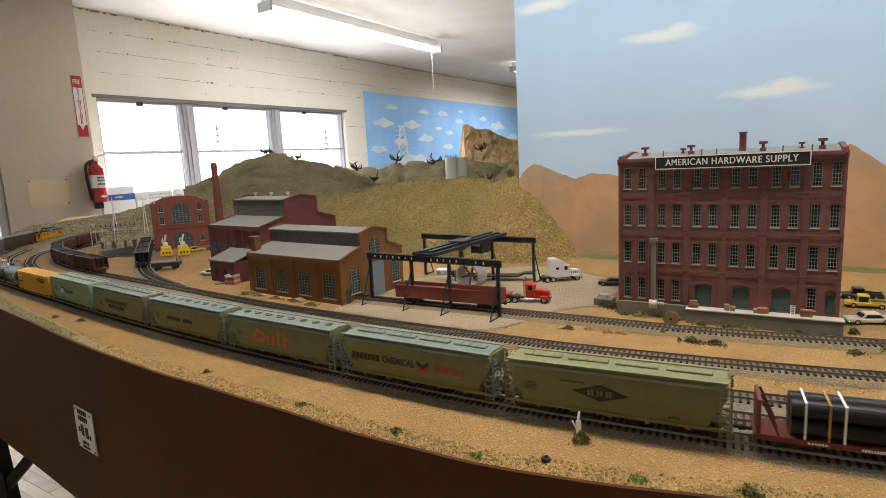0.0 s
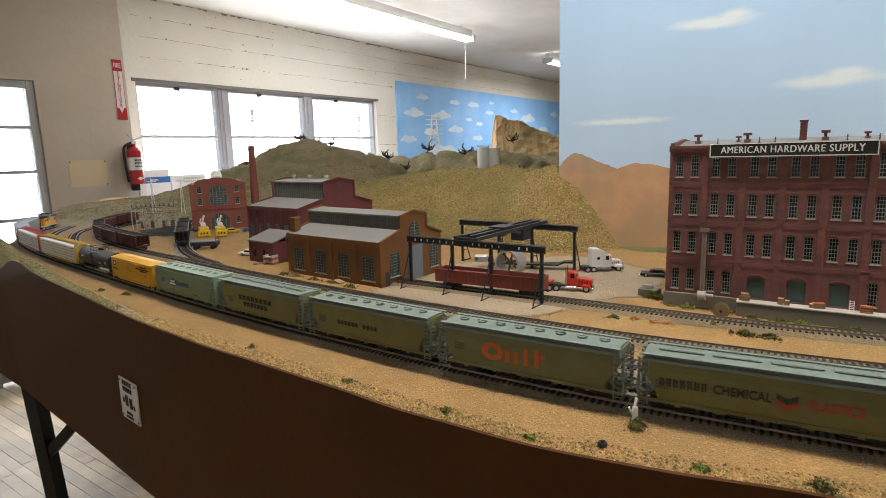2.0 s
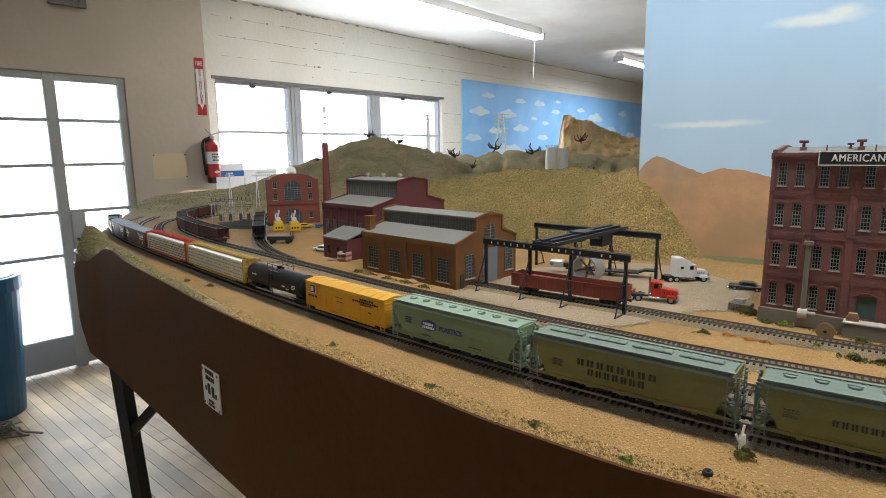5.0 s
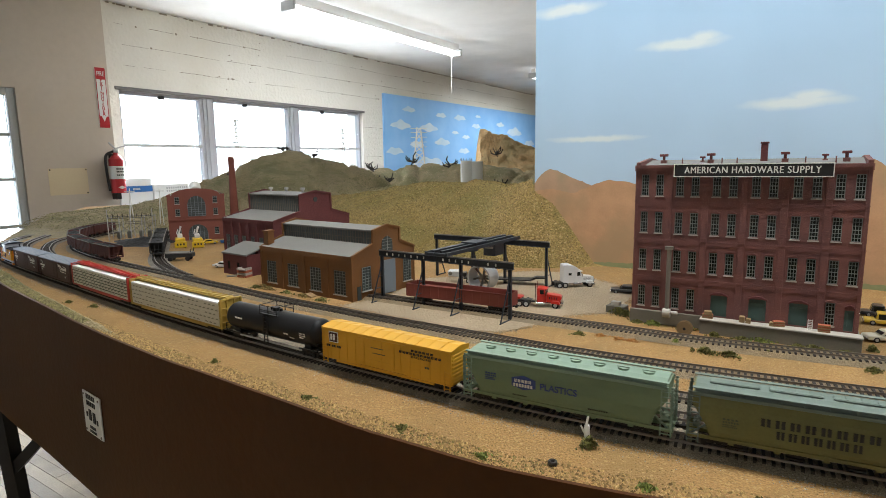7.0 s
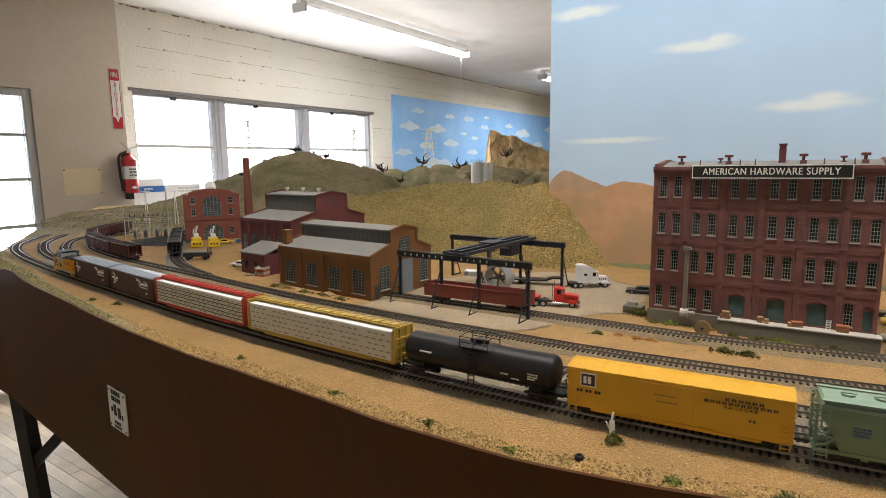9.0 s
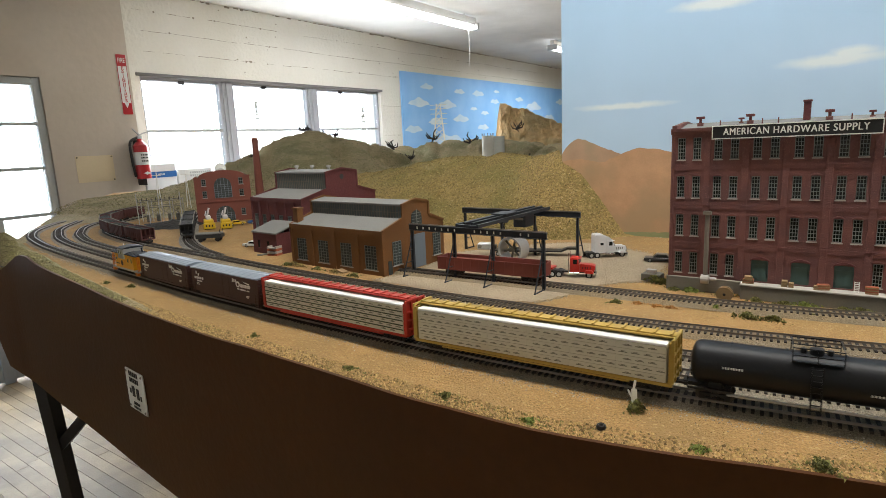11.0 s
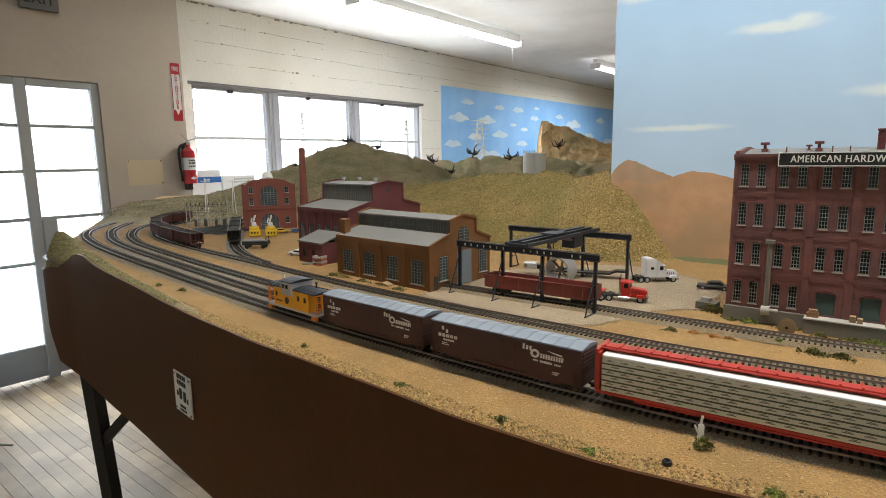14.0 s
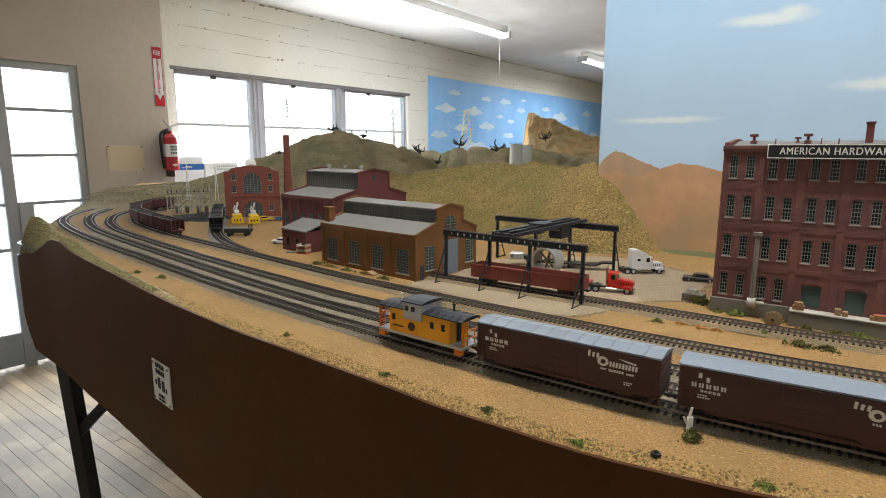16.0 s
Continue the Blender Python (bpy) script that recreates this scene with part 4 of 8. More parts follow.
def mill(name, m, W, dep, eave, top, brick, label, n_side, gable_door, roof_mat=ROOF_GREY):
    """A brick mill with a raised glazed roof lantern. Long side along x at y=0, gable end at x=W."""
    t = thing(name, m, label, "factory model")
    th = 0.003
    mono0, mono1 = dep * 0.34, dep * 0.72
    lo = eave + (mono0 / dep) * 0.045
    ww, wh, wz = W / n_side * 0.46, eave * 0.56, eave * 0.12
    holes = []
    for i in range(n_side):
        x = W * (i + 0.5) / n_side
        holes.append((x - ww / 2, x + ww / 2, wz, wz + wh))
    part("wall", wall_with_holes(0, W, 0, eave, holes, th), brick, t)
    part("wall", boxes((0, W, dep - th, dep, 0, eave)), brick, t)
    gable = [(0, 0), (dep, 0), (dep, eave + 0.004), (mono1 + 0.004, lo + 0.006), (mono1 + 0.004, top - 0.008), ((mono0 + mono1) / 2, top), (mono0 - 0.004, top - 0.008), (mono0 - 0.004, lo + 0.006), (0, eave + 0.004)]
    swap = Matrix(((0, 1, 0, 0), (1, 0, 0, 0), (0, 0, 1, 0), (0, 0, 0, 1)))
    for x in (0.0005, W - th - 0.0005):
        bm = prism(gable, x, x + th)
        bmesh.ops.transform(bm, matrix=swap, verts=bm.verts)
        part("gable_wall", bm, brick, t)
    # corbelled edge along the gable
    bm = bmesh.new()
    pts = gable[2:]
    for (a, za), (b, zb) in zip(pts, pts[1:]):
        bar(bm, (W + 0.0006, a, za - 0.0015), (W + 0.0006, b, zb - 0.0015), 0.003, 0.004)
    part("corbel", bm, brick, t)
    for x in [W * i / n_side for i in range(n_side + 1)]:
        part("pilaster", boxes((max(-0.0008, x - 0.004), min(W + 0.0008, x + 0.004), -0.0018, -0.0001, 0, eave - 0.006), bevel=0.0003), brick, t)
    part("frieze", boxes((-0.001, W + 0.001, -0.0022, -0.0001, eave - 0.0059, eave + 0.003)), brick, t)
    # lower roofs
    for y0, y1, z0, z1 in ((-0.001, mono0, eave, lo), (mono1, dep + 0.001, lo, eave)):
        bm = prism([(y0, z0), (y1, z1), (y1, z1 + 0.003), (y0, z0 + 0.003)], th + 0.001, W - th - 0.001)
        bmesh.ops.transform(bm, matrix=swap, verts=bm.verts)
        part("roof", bm, roof_mat, t, "grey sheet roof")
    # lantern
    bm = prism([(mono0 - 0.003, top - 0.012), (mono1 + 0.003, top - 0.012), (mono1 + 0.003, top - 0.009), ((mono0 + mono1) / 2, top - 0.004), (mono0 - 0.003, top - 0.009)], th + 0.001, W - th - 0.001)
    bmesh.ops.transform(bm, matrix=swap, verts=bm.verts)
    part("roof", bm, roof_mat, t, "grey lantern roof")
    part("lantern_pane", boxes((th + 0.001, W - th - 0.001, mono0, mono0 + 0.001, lo, top - 0.012)), LANTERN, t, "grey glazing")
    part("lantern_pane", boxes((th + 0.001, W - th - 0.001, mono1 - 0.001, mono1, lo, top - 0.012)), PANE_DARK, t)
    k = int(W / 0.0075)
    bm = bmesh.new()
    for i in range(k + 1):
        x = th + 0.002 + (W - 2 * th - 0.004) * i / k
        box(bm, x - 0.0004, x + 0.0004, mono0 - 0.0012, mono0 - 0.0001, lo, top - 0.012)
    for z in (lo + 0.0003, (lo + top - 0.012) / 2, top - 0.0132):
        box(bm, th, W - th, mono0 - 0.001, mono0 - 0.0003, z, z + 0.0009)
    part("lantern_sash", bm, STONE_DARK, t, "grey lantern glazing bars")
    ms = window_mesh(name + "_window", ww, wh, 4, 8, 0, SASH_GREEN, PANE_GREY, 0.0006)
    for i in range(n_side):
        put_window(t, ms, W * (i + 0.5) / n_side, wz, 0.0013)
    # gable end: door and windows
    g = window_mesh(name + "_gable_window", dep * 0.13, eave * 0.55, 3, 8, 0, SASH_GREEN, PANE_GREY, 0.0006)
    turn = pose(W + 0.0002, 0, 0, 0, 0, 90)
    if gable_door:
        for y in (dep * 0.20, dep * 0.86):
            w = put_window(t, g, 0, 0, 0)
            w.matrix_basis = turn @ pose(y, -0.0008, eave * 0.2)
        part("sliding_door", boxes((W + 0.0003, W + 0.0016, dep * 0.42, dep * 0.66, 0.001, eave * 0.82), bevel=0.0003), DOOR_GREY, t, "blue-grey loading door")
        part("side_door", boxes((W + 0.0003, W + 0.0012, dep * 0.06, dep * 0.115, 0.001, eave * 0.33)), PANE_GREY, t, "small grey door")
        bm = bmesh.new()
        prism([(dep * 0.535 + dep * 0.085 * math.cos(a), top - 0.038 + dep * 0.085 * math.sin(a)) for a in [math.pi * i / 12 for i in range(13)]] + [(dep * 0.45, top - 0.052), (dep * 0.62, top - 0.052)][::1], W + 0.0002, W + 0.0012, bm)
        bmesh.ops.transform(bm, matrix=swap, verts=bm.verts)
        arch = part("arched_window", bm, PANE_GREY, t, "round-headed gable window")
        bm = boxes((W + 0.0013, W + 0.0018, dep * 0.531, dep * 0.539, top - 0.052, top - 0.022), *[(W + 0.0013, W + 0.0017, dep * 0.455, dep * 0.615, z, z + 0.0006) for z in (top - 0.046, top - 0.040, top - 0.034, top - 0.029)])
        part("glazing_bar", bm, SASH_GREEN, arch)
    else:
        bm = bmesh.new()
        rod(bm, (W + 0.0002, dep * 0.53, top - 0.022), (W + 0.0012, dep * 0.53, top - 0.022), 0.006, 18)
        part("round_window", bm, PANE_GREY, t, "round gable window")
        part("recess", boxes((W + 0.0002, W + 0.0009, dep * 0.78, dep * 0.95, eave * 0.35, eave * 0.86)), brick, t)
    return t


HW = hardware_building()
BROWN = mill("steel_works", pose(-0.404, 1.172, G, 0, 0, -36.2), 0.270, 0.172, 0.080, 0.134, BRICK_ORANGE, "orange-brown brick works with grey lantern roof and large windows", 4, True)
part("roof_stack", boxes((0.004, 0.019, 0.006, 0.021, 0.0805, 0.112), (0.0025, 0.0205, 0.0045, 0.0225, 0.112, 0.1150), bevel=0.0004), BRICK_ORANGE, BROWN, "square brick stack on the roof corner")
REDF = mill("foundry", pose(-0.580, 1.420, G, 0, 0, -36.8), 0.208, 0.23, 0.118, 0.186, BRICK_DARK, "dark red brick foundry with a glazed lantern roof", 6, False)
for fx in (0.035, 0.10, 0.165):
    v = thing("roof_vent", REDF.matrix_basis @ pose(fx, 0.12, 0.181), "pale grey metal roof ventilator", "ventilator", "foundry roof vents")
    part("neck", rods(((0, 0, 0), (0, 0, 0.006), 0.003)), STONE, v)
    part("cap", rods(((0, 0, 0.006), (0, 0, 0.011), 0.0055, 8), seg=10), STONE, v)


def annex():
    t = thing("lean_to_shed", REDF.matrix_basis @ pose(0.092, -0.062, 0), "low red brick lean-to shed with a grey roof", "shed model")
    part("wall", wall_with_holes(0, 0.095, 0, 0.046, [(0.018, 0.028, 0.012, 0.03), (0.055, 0.065, 0.012, 0.03)], 0.003), BRICK_DARK, t)
    part("wall", boxes((0, 0.003, 0.0032, 0.058, 0, 0.049)), BRICK_DARK, t)
    part("wall", boxes((0.092, 0.095, 0.0032, 0.058, 0, 0.049)), BRICK_DARK, t)
    swap = Matrix(((0, 1, 0, 0), (1, 0, 0, 0), (0, 0, 1, 0), (0, 0, 0, 1)))
    bm = prism([(-0.002, 0.047), (0.06, 0.066), (0.06, 0.069), (-0.002, 0.050)], -0.002, 0.097)
    bmesh.ops.transform(bm, matrix=swap, verts=bm.verts)
    part("roof", bm, ROOF_GREY, t, "grey pitched roof")
    part("pane", boxes((0.018, 0.028, 0.001, 0.0015, 0.012, 0.03)), PANE_DARK, t)
    part("pane", boxes((0.055, 0.065, 0.001, 0.0015, 0.012, 0.03)), PANE_DARK, t)


annex()


def engine_house():
    W, Hh, dep = 0.178, 0.150, 0.24
    t = thing("engine_house", pose(-0.955, 1.885, G, 0, 0, 25), "bright red brick engine house with a curved gable and arched window", "engine house model")
    gable = [(0, 0.0), (W, 0.0), (W, Hh)] + [(W / 2 + W * 0.42 * math.cos(a), Hh + 0.003 + 0.022 * math.sin(a)) for a in [math.pi * i / 14 for i in range(15)]] + [(0, Hh)]
    part("front_wall", prism(gable, 0, 0.005), BRICK_BRIGHT, t)
    part("wall", boxes((0, 0.004, 0.0052, dep, 0, Hh)), BRICK_BRIGHT, t)
    part("wall", boxes((W - 0.004, W, 0.0052, dep, 0, Hh)), BRICK_BRIGHT, t)
    part("roof", prism([(0.004, Hh - 0.004), (W - 0.004, Hh - 0.004), (W / 2, Hh + 0.018)], 0.006, dep), ROOF_GREY, t)
    part("cornice", boxes((-0.001, W + 0.001, -0.003, -0.0001, 0.068, 0.072), (-0.001, 0.012, -0.002, 0.004, Hh + 0.0001, Hh + 0.005), (W - 0.012, W + 0.001, -0.002, 0.004, Hh + 0.0001, Hh + 0.005)), BRICK_BRIGHT, t)
    def arched(x, z, w, h, cols, rows, label):
        pts = [(x + w / 2 * math.cos(a), z + h - w / 2 + w / 2 * math.sin(a)) for a in [math.pi * i / 12 for i in range(13)]] + [(x - w / 2, z), (x + w / 2, z)]
        p = part("arched_window", prism(pts, -0.0012, -0.0002), PANE_GREY, t, label)
        bm = bmesh.new()
        for i in range(cols + 1):
            xx = x - w / 2 + w * i / cols
            hh = h - w / 2 + math.sqrt(max(0, (w / 2) ** 2 - (xx - x) ** 2))
            box(bm, xx - 0.0006, xx + 0.0006, -0.0022, -0.0013, z, z + hh)
        for j in range(rows):
            zz = z + (h - w * 0.3) * j / rows
            box(bm, x - w / 2, x + w / 2, -0.0020, -0.0013, zz, zz + 0.001)
        part("glazing_bar", bm, DOOR_GREY, p)
    arched(W / 2, 0.082, 0.055, 0.068, 5, 7, "tall arched window with blue-grey bars")
    arched(W / 2, 0.002, 0.060, 0.052, 5, 5, "arched engine door")
    ms = window_mesh("engine_window", 0.014, 0.022, 2, 4, 0.002, SASH_GREEN, PANE_DARK, 0.0008)
    for x in (0.03, W - 0.03):
        for z in (0.020, 0.085, 0.125):
            put_window(t, ms, x, z, -0.0008)
    part("roof_tank", rods(((W * 0.5, 0.05, Hh + 0.012), (W * 0.5, 0.10, Hh + 0.03), 0.019), seg=18), SIGN_WHITE, t, "pale round roof tank")
    part("roof_box", boxes((W * 0.72, W * 0.9, 0.03, 0.07, Hh + 0.001, Hh + 0.014), bevel=0.001), STONE, t)
    return t


engine_house()
stack = thing("factory_chimney", pose(-0.80, 2.06, G), "tall tapered red brick factory chimney", "chimney")
part("shaft", rods(((0, 0, 0), (0, 0, 0.262), 0.0165, 20, 0.0105)), BRICK_BRIGHT, stack)
part("cap", rods(((0, 0, 0.262), (0, 0, 0.272), 0.0122, 20), ((0, 0, 0.272), (0, 0, 0.28), 0.0100, 20)), BRICK_BRIGHT, stack)


# ---- gantry crane ----
def gantry():
    t = thing("gantry_crane", pose(-0.134, 1.030, G, 0, 0, -33.8), "black steel gantry crane with lettered side beam and travelling bridge", "gantry crane")
    L, back, h = 0.262, 0.240, 0.083
    shift = -0.050
    for y, x0, sgn in ((0.0, 0.0, -1), (back, shift, 1)):
        part("beam", boxes((x0 - 0.006, x0 + L + 0.006, y - 0.0014, y + 0.0014, h - 0.0008, h + 0.0075), (x0 - 0.006, x0 + L + 0.006, y - 0.0028, y + 0.0028, h + 0.0076, h + 0.0085), (x0 - 0.006, x0 + L + 0.006, y - 0.0028, y + 0.0028, h - 0.0018, h - 0.0009)), GANTRY, t, "deep black side beam")
        part("crane_rail", boxes((x0 - 0.006, x0 + L + 0.006, y - 0.001, y + 0.001, h + 0.0089, h + 0.0105)), RAILM, t)
        for i in range(4):
            x = x0 + L * (0.0, 0.355, 0.65, 1.0)[i]
            p = part("post", boxes((x - 0.0024, x - 0.0014, y - 0.0022, y + 0.0022, 0, h - 0.0019), (x + 0.0014, x + 0.0024, y - 0.0022, y + 0.0022, 0, h - 0.0019), (x - 0.0013, x + 0.0013, y - 0.0006, y + 0.0006, 0, h - 0.0019)), GANTRY, t)
            bm = bmesh.new()
            f = y + sgn * 0.03
            bar(bm, (x, y, h - 0.012), (x, f, 0.002), 0.0016)
            bar(bm, (x, y, 0.0015), (x, f + sgn * 0.002, 0.0015), 0.002, 0.002)
            for k in (0.3, 0.55):
                bar(bm, (x, y, h * k), (x, y + sgn * 0.03 * (1 - k * 1.05), h * k), 0.0012)
            part("brace", bm, GANTRY, p)
    for a, b, n in ((0.012, 0.108, 7), (0.135, 0.198, 5), (0.222, 0.250, 2)):
        w = (b - a) / n
        bm = bmesh.new()
        for i in range(n):
            box(bm, a + i * w, a + i * w + w * 0.17, -0.0019, -0.0015, h + 0.0012, h + 0.0056)
        part("lettering", bm, SIGN_WHITE, t, "pale spaced letters on the beam")
    br = part("bridge", boxes((0.104, 0.108, -0.010, back + 0.010, h + 0.0106, h + 0.0165), (0.146, 0.150, -0.010, back + 0.010, h + 0.0106, h + 0.0165), (0.1085, 0.1455, -0.010, -0.005, h + 0.0106, h + 0.015), (0.1085, 0.1455, back + 0.005, back + 0.010, h + 0.0106, h + 0.015)), GANTRY, t, "travelling bridge of slim girders")
    for gx in (0.118, 0.134):
        part("girder", boxes((gx - 0.0016, gx + 0.0016, -0.0045, back + 0.0045, h + 0.0108, h + 0.0175), (gx - 0.003, gx + 0.003, -0.0045, back + 0.0045, h + 0.0176, h + 0.0184)), GANTRY, br)
    bm = bmesh.new()
    for k in range(9):
        y = 0.02 + (back - 0.04) * k / 8
        box(bm, 0.1082, 0.1458, y - 0.0008, y + 0.0008, h + 0.0112, h + 0.0124)
    part("tie_bar", bm, GANTRY, br)
    part("trolley", boxes((0.112, 0.144, 0.09, 0.13, h + 0.0186, h + 0.0215), (0.1215, 0.1305, 0.10, 0.12, h + 0.002, h + 0.0185), bevel=0.0006), GANTRY, br)
    part("hook", rods(((0.128, 0.11, h - 0.02), (0.128, 0.11, h + 0.0019), 0.0006)), BLACK, br)
    part("cab", boxes((0.114, 0.140, 0.165, 0.20, h - 0.014, h + 0.0105), bevel=0.0008), GANTRY, br, "blue-grey operator cab")
    part("lettering_plate", boxes((0.118, 0.136, 0.1635, 0.1645, h + 0.000, h + 0.004)), STONE_DARK, br)


gantry()


# ---- rolling stock ----
# every car stands at its middle, x along the track (front to +x), z = 0 at the rail tops
STEEL_DARK = material("near_black_steel", (0.018, 0.016, 0.014), 0.7, scale=80, vary=0.3)
WHEEL = material("wheel_steel", (0.07, 0.06, 0.05), 0.5, 0.6, scale=80, vary=0.2)
HOPPER_OLIVE = material("weathered_olive_paint", (0.165, 0.160, 0.052), 0.6, scale=35, vary=0.20, second=(0.130, 0.118, 0.042))
HOPPER_GREY = material("weathered_grey_green_paint", (0.145, 0.155, 0.066), 0.6, scale=35, vary=0.2, second=(0.12, 0.118, 0.05))
# pushed towards teal: a sky-blue reflection on the roofs is in the colour
HOPPER_ROOF = material("sky_tinted_roof_paint", (0.155, 0.195, 0.165), 0.6, scale=35, vary=0.12)
ROOF_OLIVE = material("pale_olive_roof_paint", (0.20, 0.205, 0.10), 0.6, scale=35, vary=0.12)
HOPPER_MINT = material("mint_green_paint", (0.165, 0.225, 0.125), 0.55, scale=35, vary=0.10)
# the sides' mint made lighter: light from above is in the colour
MINT_ROOF = material("lit_mint_roof_paint", (0.22, 0.30, 0.225), 0.55, scale=35, vary=0.10)
YELLOW = material("yellow_car_paint", (0.62, 0.33, 0.012), 0.5, scale=35, vary=0.08)
BOXCAR = material("brown_boxcar_paint", (0.062, 0.026, 0.020), 0.55, scale=35, vary=0.12)
GALV = material("galvanised_roof", (0.22, 0.255, 0.30), 0.5, 0.1, scale=35, vary=0.12)
TANK = material("black_tank_paint", (0.012, 0.012, 0.013), 0.42, scale=35, vary=0.25, spec=0.25)
RED = material("red_car_paint", (0.42, 0.035, 0.02), 0.5, scale=35, vary=0.1)
OCHRE = material("ochre_car_paint", (0.42, 0.28, 0.05), 0.55, scale=35, vary=0.12)
LUMBER = material("wrapped_lumber", (0.66, 0.63, 0.51), 0.65, scale=50, vary=0.06)
WRAP = material("white_wrap", (0.85, 0.85, 0.82), 0.5, scale=60, vary=0.04)
CAB_YELLOW = material("caboose_yellow", (0.76, 0.36, 0.012), 0.5, scale=35, vary=0.08)
CAB_ORANGE = material("caboose_orange", (0.68, 0.20, 0.01), 0.5, scale=35, vary=0.08)
CAB_ROOF = material("caboose_roof", (0.016, 0.019, 0.027), 0.5, scale=35, vary=0.2, spec=0.3)
SILVER = material("silver_paint", (0.45, 0.46, 0.46), 0.4, 0.5, scale=40, vary=0.1)
ORANGE_INK = material("orange_lettering", (0.48, 0.115, 0.025), 0.6, scale=80, vary=0.1)
INK = material("dark_lettering", (0.025, 0.024, 0.02), 0.6, scale=80, vary=0.1)
INK_BLUE = material("blue_emblem", (0.035, 0.06, 0.22), 0.6, scale=80, vary=0.1)
INK_RED = material("red_lettering", (0.42, 0.05, 0.03), 0.6, scale=80, vary=0.1)
STAMP = material("faded_stamp_ink", (0.20, 0.195, 0.14), 0.7, scale=80, vary=0.1)
INK_GREEN = material("faded_lettering", (0.09, 0.10, 0.055), 0.7, scale=80, vary=0.1)
GOND_RED = material("red_oxide_paint", (0.23, 0.055, 0.04), 0.65, scale=35, vary=0.15, second=(0.19, 0.05, 0.035))


def shared(name, bm, mat):
    return to_mesh(name, bm, mat)


def bogie_meshes():
    bm = bmesh.new()
    for s in (-1, 1):
        y = s * 0.0105
        box(bm, -0.0115, 0.0115, y - 0.0009, y + 0.0009, 0.0048, 0.0068)
        box(bm, -0.0115, 0.0115, y - 0.0008, y + 0.0008, 0.0018, 0.0030)
        for x in (-0.0098, 0.0098):
            box(bm, x - 0.0022, x + 0.0022, y - 0.0013, y + 0.0013, 0.0024, 0.0064)
        for x in (-0.003, 0, 0.003):
            rod(bm, (x, y, 0.0028), (x, y, 0.0052), 0.0011, 6)
    box(bm, -0.0022, 0.0022, -0.011, 0.011, 0.0052, 0.0085)
    side = shared("bogie_frame", bm, STEEL_DARK)
    bm = bmesh.new()
    for s in (-1, 1):
        rod(bm, (0, s * 0.0072, 0), (0, s * 0.0092, 0), 0.0051, 16)
        rod(bm, (0, s * 0.0068, 0), (0, s * 0.0072, 0), 0.0057, 16)
    rod(bm, (0, -0.009, 0), (0, 0.009, 0), 0.001, 6)
    axle = shared("wheelset", bm, WHEEL)
    bm = boxes((-0.004, 0.006, -0.0012, 0.0012, 0.0085, 0.0105), (0.004, 0.0072, -0.0020, 0.0020, 0.0078, 0.0112))
    coup = shared("coupler", bm, STEEL_DARK)
    return side, axle, coup


BOGIE, AXLE, COUPLER = bogie_meshes()


def running_gear(t, L, inset=0.026, couple=0.0):
    for s in (-1, 1):
        b = part("bogie", BOGIE, None, t, m=pose(s * (L / 2 - inset), 0, 0))
        for k in (-1, 1):
            part("wheelset", AXLE, None, b, m=pose(k * 0.0098, 0, 0.0051))
        part("coupler", COUPLER, None, t, m=pose(s * (L / 2 + couple), 0, 0, 0, 0, 0 if s > 0 else 180))


def ladder(bm, x, y, z0, z1, w, n, axis="x"):
    r = 0.0005
    if axis == "x":
        for s in (-1, 1):
            bar(bm, (x + s * w / 2, y, z0), (x + s * w / 2, y, z1), r * 2)
        for i in range(n):
            z = z0 + (z1 - z0) * (i + 0.5) / n
            bar(bm, (x - w / 2, y, z), (x + w / 2, y, z), r * 1.6)
    else:
        for s in (-1, 1):
            bar(bm, (x, y + s * w / 2, z0), (x, y + s * w / 2, z1), r * 2)
        for i in range(n):
            z = z0 + (z1 - z0) * (i + 0.5) / n
            bar(bm, (x, y - w / 2, z), (x, y + w / 2, z), r * 1.6)


